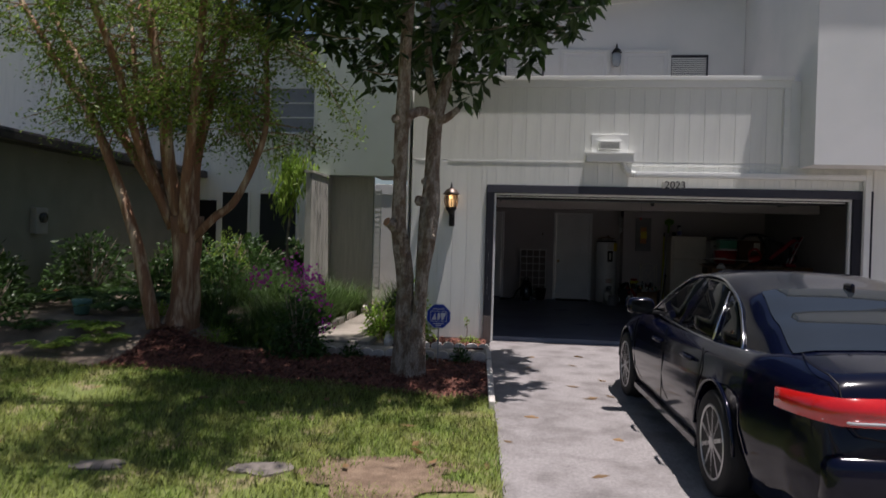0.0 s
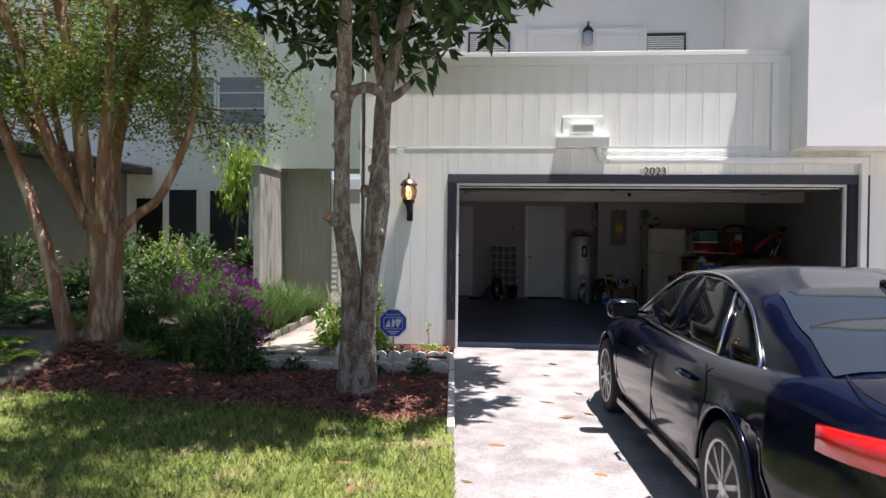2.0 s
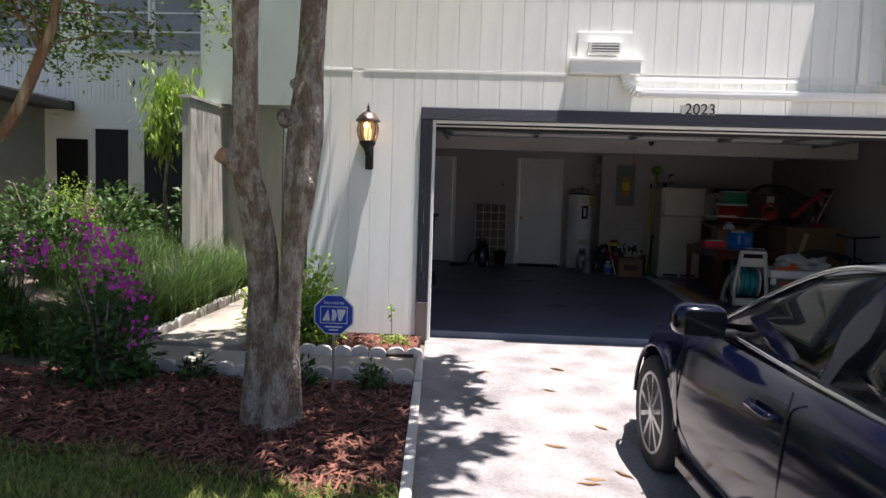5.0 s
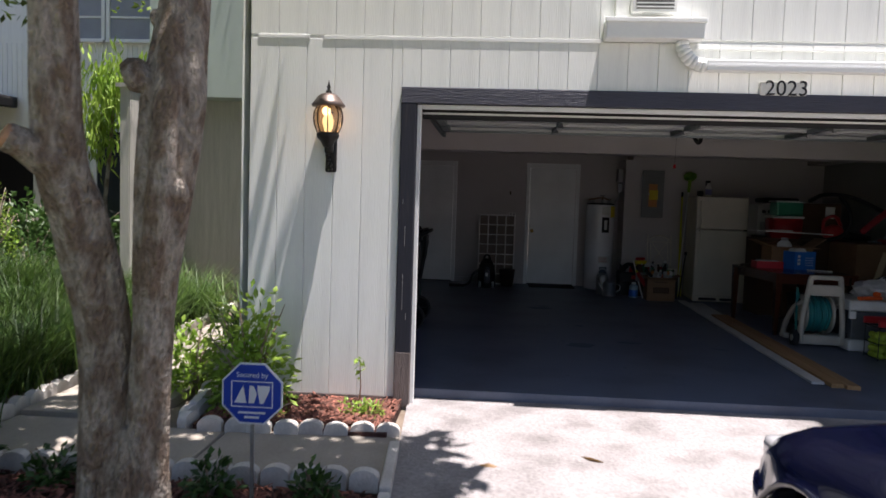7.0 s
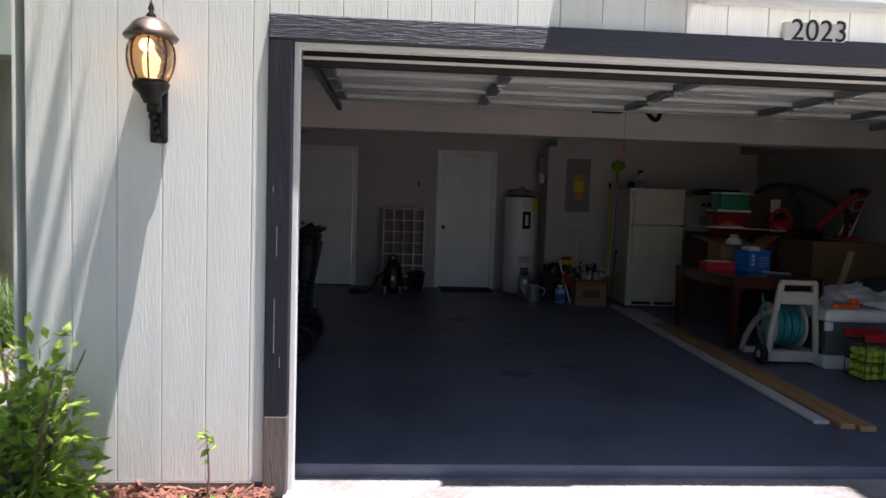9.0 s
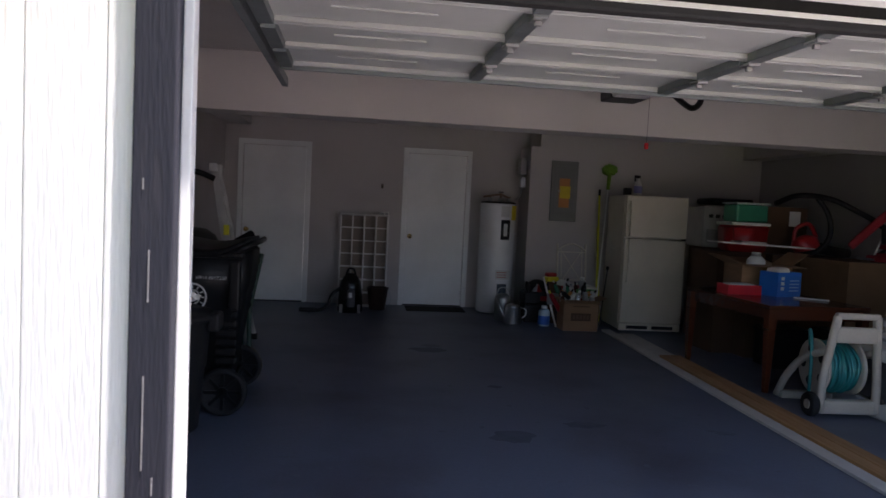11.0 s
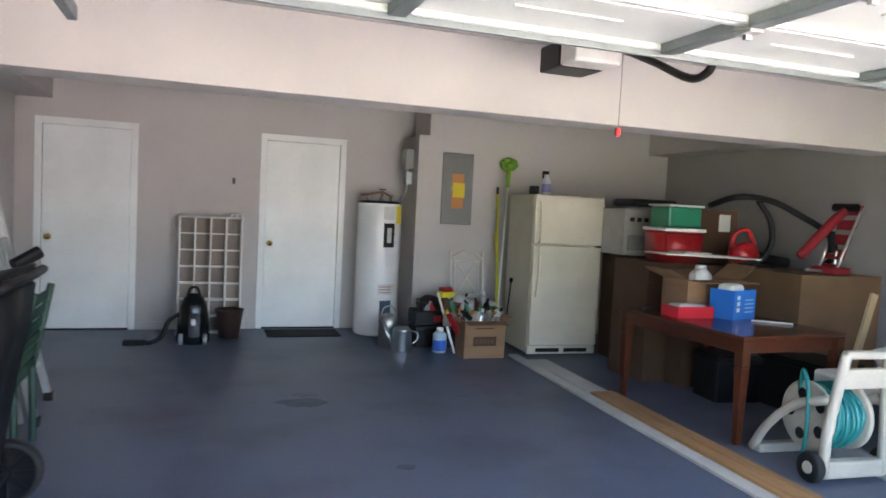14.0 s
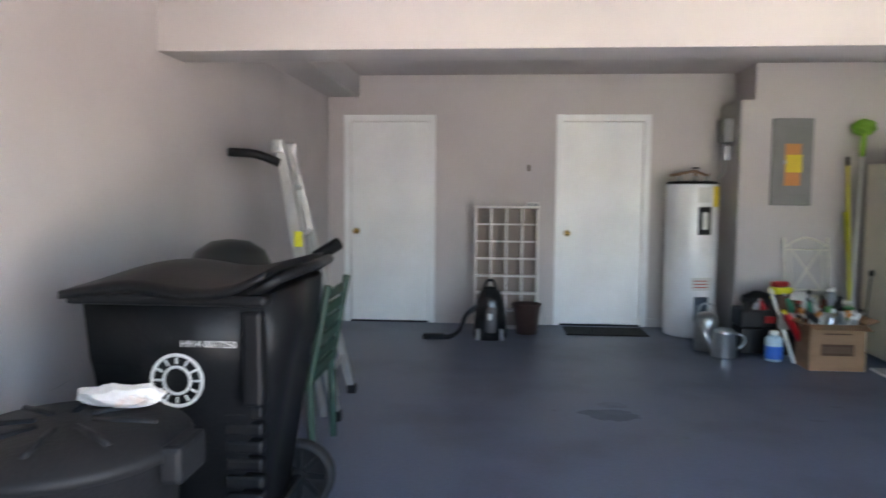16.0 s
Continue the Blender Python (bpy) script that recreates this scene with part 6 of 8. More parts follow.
bmesh.ops.create_icosphere(bm, subdivisions=3, radius=0.10)
for v in bm.verts:
    v.co = Vector((v.co.x * 1.05, v.co.y * 0.7, v.co.z * 0.75)) * (1 + 0.25 * noise.noise(v.co * 40)) + Vector((0.215, 0.27, 1.96))
part("head", bm, green_p, t)
t = thing("yellow_pole", pose(3.52, 17.97, 0), "yellow extension pole leaning on the wall", "pole")
part("pole", tube(bmesh.new(), [(0.0, -0.1, 0), (0.10, 0.31, 1.62)], 0.014, 8), yellow, t)
part("grip", tube(bmesh.new(), [(0.10, 0.31, 1.62), (0.107, 0.33, 1.70)], 0.016, 8), black, t)
t = thing("yellow_pole", pose(3.57, 17.98, 0), "second yellow pole leaning on the wall", "pole")
part("pole", tube(bmesh.new(), [(0.0, -0.1, 0), (0.06, 0.33, 1.2)], 0.013, 8), yellow, t)
t = thing("black_rod", pose(3.52, 17.62, 0), "thin black rod with a knob leaning on the refrigerator", "rod")
part("rod", tube(bmesh.new(), [(-0.06, -0.05, 0), (0.04, 0.04, 0.70)], 0.008, 8), black, t)
part("knob", lathe(bmesh.new(), [(0.012, 0.69), (0.02, 0.70), (0.02, 0.73), (0.01, 0.74)], 10, (0.04, 0.04, 0)), black, t)

# folding chair and clutter by the boxed-out wall
ivory = mat("ivory_metal", (0.72, 0.68, 0.58), 0.4, vary=0.06)
t = thing("metal_chair", pose(3.27, 18.05, 0), "ivory metal chair with a scrolled back behind the clutter", "chair")
for x in (-0.19, 0.19):
    part("leg", tube(bmesh.new(), [(x, 0.05, 0), (x, 0.12, 0.45), (x, 0.20, 0.97)], 0.012, 8), ivory, t)
    part("leg", tube(bmesh.new(), [(x, -0.33, 0), (x, -0.28, 0.43)], 0.012, 8), ivory, t)
part("seat", boxes((-0.2, 0.2, -0.30, 0.13, 0.43, 0.46), bevel=0.012), ivory, t)
part("top_rail", tube(bmesh.new(), curve_pts([(-0.19, 0.18, 0.88), (-0.1, 0.19, 0.94), (0, 0.195, 0.97), (0.1, 0.19, 0.94), (0.19, 0.18, 0.88)], 3), 0.010, 8), ivory, t, "", True)
for a, b in (((-0.12, 0.5), (0.12, 0.85)), ((0.12, 0.5), (-0.12, 0.85)), ((-0.14, 0.48), (-0.14, 0.9)), ((0.14, 0.48), (0.14, 0.9)), ((-0.19, 0.86), (0.19, 0.86)), ((-0.19, 0.5), (0.19, 0.5))):
    part("back_bar", tube(bmesh.new(), [(a[0], 0.12 + (a[1] - 0.45) * 0.16, a[1]), (b[0], 0.12 + (b[1] - 0.45) * 0.16, b[1])], 0.007, 6), ivory, t)

card = mat("cardboard", (0.28, 0.165, 0.09), 0.85, vary=0.08, scale=4, bump=0.1, bscale=50, stretch=(1, 1, 4), col2=(0.23, 0.135, 0.07), mix=0.6)
# brown darkened to stand in for dimness behind and under the table
card_d = mat("dimmed_brown_cardboard", (0.085, 0.044, 0.022), 0.85, vary=0.1, scale=3, bump=0.1, bscale=50, col2=(0.065, 0.034, 0.017), mix=0.55)


def carton(x, y, z, w, d, h, label, m_=None, rot=0, opened=False, flaps=0.16, lean=40):
    """A carton with wall thickness; open ones have standing flaps."""
    m_ = m_ or card
    t = thing("cardboard_box", pose(x, y, z, 0, 0, rot), label, "box")
    th = 0.006
    part("body", hollow(w, d, h, th), m_, t)
    if opened:
        for k, (ax, sx) in enumerate(((0, 1), (0, -1), (1, 1), (1, -1))):
            a = radians(lean + 12 * k)
            if ax == 0:
                mm = Matrix.Translation((sx * w / 2, 0, h)) @ Matrix.Rotation(sx * a, 4, "Y")
                part("flap", box(bmesh.new(), -0.003, 0.003, -d / 2, d / 2, 0, flaps, m=mm), m_, t)
            else:
                mm = Matrix.Translation((0, sx * d / 2, h)) @ Matrix.Rotation(-sx * a, 4, "X")
                part("flap", box(bmesh.new(), -w / 2, w / 2, -0.003, 0.003, 0, flaps, m=mm), m_, t)
    else:
        part("flap", boxes((-w / 2, w / 2, -d / 2, -0.002, h, h + 0.005)), m_, t)
        part("flap", boxes((-w / 2, w / 2, 0.002, d / 2, h, h + 0.005)), m_, t)
    return t


bx = carton(3.09, 17.30, 0, 0.42, 0.26, 0.36, "open brown cardboard box full of household clutter", card, 0, True, 0.10, 70)
part("print", boxes((-0.12, 0.12, -0.1325, -0.1305, 0.12, 0.21)), card_d, bx)
for k in range(5):
    part("print", boxes((-0.10 + 0.042 * k, -0.07 + 0.042 * k, -0.1345, -0.133, 0.14, 0.19)), mat("box_ink", (0.12, 0.07, 0.04), 0.8), bx)
part("print", boxes((-0.10, 0.10, -0.1325, -0.1305, 0.285, 0.295)), card_d, bx)


def jar(name, x, y, z, r, h, m_, label, cap=None, tilt=(0, 0), cat="can"):
    t = thing(name, pose(x, y, z, tilt[0], tilt[1], 0), label, cat)
    part("body", lathe(bmesh.new(), [(r * 0.94, 0), (r, 0.008), (r, h * 0.86), (r * 0.8, h * 0.93), (r * 0.5, h)], 18), m_, t, "", True)
    part("cap", lathe(bmesh.new(), [(r * 0.5, h), (r * 0.5, h + 0.03), (r * 0.4, h + 0.035)], 14), cap or black, t, "", True)
    return t


red_p = mat("red_plastic_gloss", (0.36, 0.012, 0.016), 0.35, vary=0.06, scale=3)
blue_p = mat("blue_plastic", (0.03, 0.14, 0.55), 0.35, vary=0.06)
grey_p = mat("grey_plastic", (0.30, 0.31, 0.31), 0.5, vary=0.12, scale=8)
clear_p = mat("clear_plastic", (0.75, 0.78, 0.80), 0.2, vary=0.05, trans=0.6)
dkgreen = mat("green_tub_plastic", (0.02, 0.20, 0.11), 0.3, vary=0.08, scale=4)
silver = mat("bright_tin", (0.55, 0.56, 0.57), 0.28, metal=0.9, vary=0.15, scale=9)
jar("spray_can", 3.05, 17.28, 0.24, 0.033, 0.20, silver, "silver spray can standing in the box", M["white"], (0, 12))
jar("spray_can", 3.18, 17.33, 0.22, 0.033, 0.20, silver, "silver spray can standing in the box", M["white"])
jar("caulk_tube", 2.90, 17.38, 0.20, 0.03, 0.28, red_p, "red and yellow caulk tube leaning in the box", yellow, (15, -35), "tube")
jar("spray_can", 3.24, 17.25, 0.25, 0.03, 0.15, grey_p, "grey can standing in the box", black)
t = thing("paper_roll", pose(3.0, 17.34, 0.36, 0, 80, 20), "white paper roll lying on the box", "roll")
part("roll", lathe(bmesh.new(), [(0.018, -0.12), (0.045, -0.12), (0.045, 0.12), (0.018, 0.12)], 18), label_w, t, "", True)
t = thing("green_carton", pose(3.22, 17.46, 0.36), "green and white carton behind the open box", "box")
part("body", boxes((-0.11, 0.11, -0.05, 0.05, 0.0, 0.10), bevel=0.004), mat("green_print", (0.10, 0.32, 0.08), 0.5, vary=0.1), t)
part("print", boxes((-0.09, 0.09, -0.053, -0.05, 0.015, 0.05)), label_w, t)
t = thing("crate", pose(3.15, 17.62, 0), "dark plastic crate under the clutter", "crate")
part("body", boxes((-0.22, 0.26, -0.18, 0.16, 0.0, 0.355), bevel=0.01), black, t)
jar("paint_can", 3.08, 17.62, 0.357, 0.06, 0.12, label_w, "white paint can on the clutter pile", silver)
jar("paint_can", 3.24, 17.64, 0.357, 0.05, 0.20, grey_p, "tall grey canister on the clutter pile", M["white"])
t = thing("bowl", pose(3.02, 17.70, 0.48), "white bowl upside down on the pile", "bowl")
part("bowl", lathe(bmesh.new(), [(0.09, 0.0), (0.08, 0.04), (0.05, 0.065), (0.01, 0.07)], 20), label_w, t, "", True)
t = thing("tool_box", pose(2.72, 17.85, 0), "black tool box with red latches on the floor", "tool box")
part("case", boxes((-0.17, 0.17, -0.13, 0.13, 0.0, 0.22), bevel=0.012), black, t)
part("lid", boxes((-0.18, 0.18, -0.14, 0.14, 0.22, 0.38), bevel=0.02), black, t)
part("latch", boxes((0.02, 0.10, -0.15, -0.138, 0.27, 0.33), bevel=0.004), red_p, t, "red latch")
part("handle", tube(bmesh.new(), [(-0.1, 0, 0.375), (-0.09, 0, 0.43), (0.09, 0, 0.43), (0.1, 0, 0.375)], 0.012, 8), black, t)
t = thing("camera_bag", pose(2.74, 17.86, 0.44), "soft black bag heaped on the tool box", "bag")
bm = bmesh.new()
bmesh.ops.create_icosphere(bm, subdivisions=3, radius=0.13)
for v in bm.verts:
    v.co = Vector((v.co.x * 1.1, v.co.y * 0.8, max(-0.06, v.co.z * 0.65))) * (1 + 0.25 * noise.noise(v.co * 9))
part("bag", bm, black, t, "", True)
t = thing("toy_truck", pose(2.90, 17.80, 0.51, 0, 0, 20), "red and yellow toy on top of the bags", "toy")
part("body", boxes((-0.10, 0.08, -0.05, 0.05, 0.0, 0.06), bevel=0.015), yellow, t)
part("cab", boxes((-0.09, 0.05, -0.045, 0.045, 0.06, 0.11), bevel=0.02), red_p, t)
t = thing("support_carton", pose(2.93, 17.80, 0), "brown carton beneath the toy", "box")
part("body", boxes((-0.09, 0.09, -0.1, 0.1, 0, 0.505), bevel=0.004), card_d, t)
pile = [("brown bottle lying on the clutter pile", mat("brown_bottle", (0.10, 0.04, 0.02), 0.25, vary=0.1)), ("white bottle with a dark cap on the clutter pile", label_w), ("silver tin standing on the clutter pile", silver), ("dark red can on the clutter pile", red_p), ("dark green bottle on the clutter pile", dkgreen), ("black canister on the clutter pile", black), ("orange tube lying on the clutter pile", label_o)]
for k in range(21):
    lb, m_ = pile[k % 7]
    jar("bottle", 2.93 + 0.30 * ((k * 0.618) % 1), 17.24 + 0.46 * ((k * 0.382 + 0.1) % 1), 0.30 + 0.10 * ((k * 0.755) % 1), 0.020 + 0.012 * ((k * 0.31) % 1), 0.11 + 0.09 * ((k * 0.47) % 1), m_, lb, black if k % 3 else label_w, (rng.uniform(-50, 50), rng.uniform(-60, 60)), "bottle")
for k in range(5):
    m_ = (black, grey_p, red_p, black, yellow)[k]
    jar("bottle", 2.60 + 0.07 * k, 17.72 + 0.05 * ((k * 0.7) % 1), 0.37 if k < 4 else 0.40, 0.03, 0.12, m_, "small can heaped on the tool box", black, (rng.uniform(-40, 40), rng.uniform(-40, 40)), "can")
# watering can
t = thing("watering_can", pose(2.38, 17.62, 0), "galvanised watering can on the floor", "watering can")
part("body", lathe(bmesh.new(), [(0.105, 0), (0.107, 0.01), (0.092, 0.20), (0.095, 0.205), (0.06, 0.235), (0.055, 0.235)], 26), silver, t, "", True)
part("spout", tube(bmesh.new(), [(-0.08, 0.0, 0.05), (-0.15, 0.03, 0.17), (-0.19, 0.05, 0.30)], [0.028, 0.02, 0.016], 10), silver, t, "", True)
part("handle", tube(bmesh.new(), curve_pts([(0.09, 0, 0.05), (0.16, 0, 0.10), (0.16, 0, 0.17), (0.09, 0, 0.195)], 4), 0.008, 8), silver, t, "", True)
t = thing("watering_can", pose(2.30, 17.86, 0), "second tin can standing behind the watering can", "watering can")
part("body", lathe(bmesh.new(), [(0.10, 0), (0.10, 0.25), (0.09, 0.30), (0.04, 0.33)], 24), steel, t, "", True)
part("handle", tube(bmesh.new(), curve_pts([(-0.09, 0, 0.25), (-0.05, 0, 0.39), (0.05, 0, 0.39), (0.09, 0, 0.25)], 4), 0.008, 8), steel, t, "", True)
t = jar("detergent_bottle", 2.74, 17.50, 0, 0.07, 0.21, mat("clear_blue_bottle", (0.40, 0.55, 0.65), 0.25, vary=0.05), "clear bottle of blue liquid on the floor", M["white"], cat="bottle")
part("sleeve", lathe(bmesh.new(), [(0.0705, 0.02), (0.0715, 0.025), (0.0715, 0.12), (0.0705, 0.125)], 18), blue_p, t, "blue label sleeve")
t = thing("paint_roller", pose(2.84, 17.46, 0, 0, 0, 0), "white paint roller pole leaning on the clutter", "roller")
part("pole", tube(bmesh.new(), [(0.03, -0.05, 0.0), (-0.10, 0.16, 0.58)], 0.012, 8), M["white"], t)
part("grip", boxes((-0.08, 0.06, 0.0, 0.05, 0.26, 0.40), bevel=0.02), grey_p, t)

# cubby shelf, vacuum, bucket, mat and switches
paint_grey = mat("grey_white_wood", (0.80, 0.77, 0.74), 0.7, vary=0.08, scale=4, bump=0.15, bscale=40)
cb = thing("cubby_shelf", pose(0.24, 18.60, 0, -3, 0, 0), "grey-white wooden cubby shelf leaning on the wall", "shelf")
W_, H_, D_ = 0.64, 1.225, 0.19
part("back", boxes((0.005, W_ - 0.005, D_ - 0.008, D_, 0.005, H_)), mat("brown_backing", (0.30, 0.25, 0.22), 0.8, vary=0.1, scale=3), cb)
for k in range(5):
    x = k * (W_ - 0.018) / 4
    part("upright", boxes((x, x + 0.018, 0, D_ - 0.0085, 0, H_ - 0.016), bevel=0.002), paint_grey, cb)
for r in range(8):
    z = r * (H_ - 0.014) / 7
    for k in range(4):
        x = k * (W_ - 0.018) / 4
        part("shelf_board", boxes((x + 0.0185, x + (W_ - 0.018) / 4 - 0.0005, 0.004, D_ - 0.0085, z + 0.001, z + 0.017)), paint_grey, cb)
part("top", boxes((-0.01, W_ + 0.01, -0.008, D_, H_ - 0.014, H_ + 0.004), bevel=0.003), paint_grey, cb)
t = thing("outlet_box", pose(0.82, 18.72, 1.212), "small white card propped on the cubby shelf", "box")
part("case", boxes((-0.06, 0.06, -0.015, 0.015, 0, 0.055), bevel=0.004), label_w, t)
part("hole", boxes((-0.045, -0.01, -0.017, -0.0155, 0.015, 0.04)), grey_p, t)
part("hole", boxes((0.01, 0.045, -0.017, -0.0155, 0.015, 0.04)), grey_p, t)
t = thing("wall_switch", pose(0.78, BACK, 1.58), "small dark wall switch on the grey wall", "switch")
part("plate", boxes((-0.016, 0.016, -0.008, 0, 0, 0.065), bevel=0.003), mat("brown_switch", (0.14, 0.11, 0.08), 0.5), t)
part("toggle", boxes((-0.006, 0.006, -0.018, -0.008, 0.025, 0.042), bevel=0.002), black, t)
t = thing("door_mat", pose(1.53, 18.55, 0), "flat dark brown door mat in front of the door", "mat")
part("mat", boxes((-0.39, 0.39, -0.2, 0.2, 0.001, 0.014), bevel=0.005), mat("dark_mat", (0.022, 0.018, 0.016), 0.95, vary=0.3, scale=40, bump=0.8, bscale=200), t)
t = thing("bucket", pose(0.76, 18.42, 0), "dark brown plastic bucket in front of the shelf", "bucket")
brown_p = mat("brown_plastic", (0.055, 0.03, 0.025), 0.5, vary=0.1)
part("pail", lathe(bmesh.new(), [(0.10, 0), (0.135, 0.27), (0.145, 0.275), (0.145, 0.29), (0.128, 0.29), (0.095, 0.02), (0.01, 0.02)], 24), brown_p, t, "", True)
part("bail", tube(bmesh.new(), curve_pts([(0.14, 0, 0.27), (0.17, -0.06, 0.15), (0.15, -0.1, 0.06)], 3), 0.004, 6), steel, t)
t = thing("vacuum_cleaner", pose(0.41, 18.12, 0, 0, 0, 0), "black canister vacuum cleaner standing by the shelf", "vacuum")
bm = bmesh.new()
lathe(bm, [(0.14, 0.0), (0.155, 0.03), (0.15, 0.2), (0.13, 0.36), (0.09, 0.45), (0.03, 0.49)], 22)
for v in bm.verts:
    v.co.y *= 0.75
part("body", bm, mat("gloss_black", (0.012, 0.012, 0.013), 0.18, vary=0.05), t, "", True)
part("dust_cup", lathe(bmesh.new(), [(0.05, 0.08), (0.055, 0.10), (0.05, 0.28), (0.03, 0.31)], 16, (0.01, -0.10, 0)), mat("smoky_plastic", (0.10, 0.10, 0.11), 0.15, vary=0.05), t, "", True)
part("trim", boxes((-0.02, 0.02, -0.165, -0.15, 0.20, 0.26), bevel=0.006), silver, t)
for x in (-0.11, 0.11):
    part("wheel", lathe(bmesh.new(), [(0.05, -0.02), (0.055, 0.0), (0.05, 0.02)], 16, (x, -0.09, 0.055), "x"), silver if x > 0 else grey_p, t, "", True)
part("handle", tube(bmesh.new(), curve_pts([(-0.06, 0, 0.46), (-0.03, 0, 0.54), (0.03, 0, 0.54), (0.06, 0, 0.46)], 3), 0.014, 8), black, t, "", True)
part("hose", tube(bmesh.new(), curve_pts([(-0.12, 0.0, 0.30), (-0.22, -0.02, 0.22), (-0.28, -0.05, 0.08), (-0.38, -0.08, 0.025), (-0.46, -0.05, 0.03)], 6), 0.022, 8), black, t, "", True)
part("nozzle", boxes((-0.62, -0.42, -0.10, -0.02, 0.0, 0.05), bevel=0.012), black, t)

# ---- garage: planks on the floor ----
plankw = mat("white_primed_board", (0.60, 0.59, 0.56), 0.6, vary=0.06, scale=3, bump=0.1, bscale=30)
pine = mat("pine_board", (0.40, 0.23, 0.10), 0.65, vary=0.2, scale=2.0, bump=0.2, bscale=14, stretch=(12, 0.8, 12), col2=(0.31, 0.165, 0.065), mix=0.55)
BOARDS = pose(3.16, 12.12, 0, 0, 0, -2.4)   # foot of the row of boards, turned slightly off the walls
t = thing("trim_board", BOARDS, "long white primed trim board lying on the floor", "board")
part("board", boxes((0.0, 0.105, 0.02, 5.12, 0.0, 0.022), bevel=0.004), plankw, t)
t = thing("trim_board", BOARDS, "shorter white trim board lying on the floor", "board")
part("board", boxes((0.112, 0.30, 3.66, 4.86, 0.0, 0.024), bevel=0.004), plankw, t)
for x0, x1, y0 in ((0.115, 0.215, -0.08), (0.22, 0.325, -0.12)):
    t = thing("pine_plank", BOARDS, "long knotty pine plank lying beside the trim board", "plank", "pine planks")
    part("plank", boxes((x0, x1, y0, 3.64, 0.0, 0.036), bevel=0.005), pine, t)

# ---- garage: table and what stands on it ----
cherry = mat("cherry_stained_wood", (0.085, 0.024, 0.011), 0.25, vary=0.15, scale=2, bump=0.06, bscale=14, stretch=(1, 8, 8), coat=0.3, col2=(0.075, 0.022, 0.01))
tb = thing("dining_table", pose(4.16, 15.12, 0, 0, 0, 4), "cherry-stained wooden table cluttered with boxes", "table")
part("tabletop", boxes((-0.47, 0.47, -0.62, 0.64, 0.685, 0.715), bevel=0.008), cherry, tb)
part("apron", boxes((-0.41, 0.41, -0.57, -0.55, 0.59, 0.684), bevel=0.003), cherry, tb)
part("apron", boxes((-0.41, 0.41, 0.57, 0.59, 0.59, 0.684), bevel=0.003), cherry, tb)
part("apron", boxes((-0.42, -0.40, -0.549, 0.569, 0.59, 0.684), bevel=0.003), cherry, tb)
part("apron", boxes((0.40, 0.42, -0.549, 0.569, 0.59, 0.684), bevel=0.003), cherry, tb)
for x in (-0.43, 0.43):
    for y in (-0.58, 0.60):
        bm = bmesh.new()
        prof = [(0.018, 0.0), (0.021, 0.06), (0.033, 0.50), (0.029, 0.51), (0.034, 0.525), (0.034, 0.684)]
        rs = [[bm.verts.new((x + sx * r, y + sy * r, z)) for sx, sy in ((-1, -1), (1, -1), (1, 1), (-1, 1))] for r, z in prof]
        for a, b in zip(rs, rs[1:]):
            for k in range(4):
                bm.faces.new((a[k], a[(k + 1) % 4], b[(k + 1) % 4], b[k]))
        bm.faces.new(rs[0][::-1])
        bm.faces.new(rs[-1])
        part("leg", bm, cherry, tb)
TZ = 0.716
t = thing("parts_tray", pose(3.93, 15.28, TZ, 0, 0, 0), "bright red plastic tray with small parts on the table", "tray")
part("tray", hollow(0.32, 0.20, 0.085, 0.01), mat("bright_red_plastic", (0.62, 0.02, 0.035), 0.35, vary=0.05), t)
part("contents", boxes((-0.13, 0.12, -0.075, 0.075, 0.011, 0.095), bevel=0.02), label_w, t)
bb = thing("blue_box", pose(4.29, 15.22, TZ, 0, 0, 18), "open blue printed box on the table", "box")
part("body", hollow(0.30, 0.20, 0.22), mat("blue_print", (0.02, 0.16, 0.55), 0.4, vary=0.05), bb)
for k in range(4):
    part("print", boxes((0.0, 0.12, -0.1025, -0.1005, 0.05 + 0.03 * k, 0.06 + 0.03 * k)), mat("pale_blue_ink", (0.35, 0.5, 0.75), 0.5), bb)
for k in range(3):
    part("emblem", boxes((-0.11, -0.07, -0.1025, -0.1005, 0.06 + 0.045 * k, 0.09 + 0.045 * k), bevel=0.0005), label_w, bb)
part("contents", boxes((-0.12, 0.05, -0.07, 0.07, 0.08, 0.26), bevel=0.03), label_w, bb)
ob_ = carton(4.28, 15.58, TZ, 0.52, 0.30, 0.26, "open brown cardboard box with flaps spread on the table", card, 3, True, 0.20, 55)
jar("paint_tin", 4.22, 15.52, TZ + 0.01, 0.085, 0.33, label_w, "white paint tin standing in the open box", grey_p)
t = thing("shelf_board", pose(4.32, 15.62, TZ + 0.435, 0, 1.5, 2), "thin white board lying across the open box", "board")
part("board", boxes((-0.48, 0.48, -0.14, 0.16, 0, 0.012), bevel=0.002), plankw, t)
t = thing("magazine_pile", pose(4.2, 15.62, TZ + 0.449), "few loose papers on the white board", "papers")
part("sheets", boxes((-0.14, 0.12, -0.1, 0.1, 0, 0.02), bevel=0.003), mat("printed_paper", (0.45, 0.40, 0.36), 0.7, vary=0.3, scale=20), t)
t = thing("wood_offcut", pose(4.72, 14.62, 0, 0, 0, 0), "pale wooden offcut leaning against the table", "wood")
part("stick", box(bmesh.new(), -0.03, 0.03, -0.01, 0.01, 0, 1.02, m=Matrix.Rotation(radians(16), 4, "Y")), mat("pale_wood", (0.45, 0.33, 0.18), 0.7, vary=0.15, scale=3, stretch=(6, 6, 0.8)), t)
t = thing("white_rod", pose(4.42, 14.95, TZ, 0, 0, -40), "short white rod lying on the table", "rod")
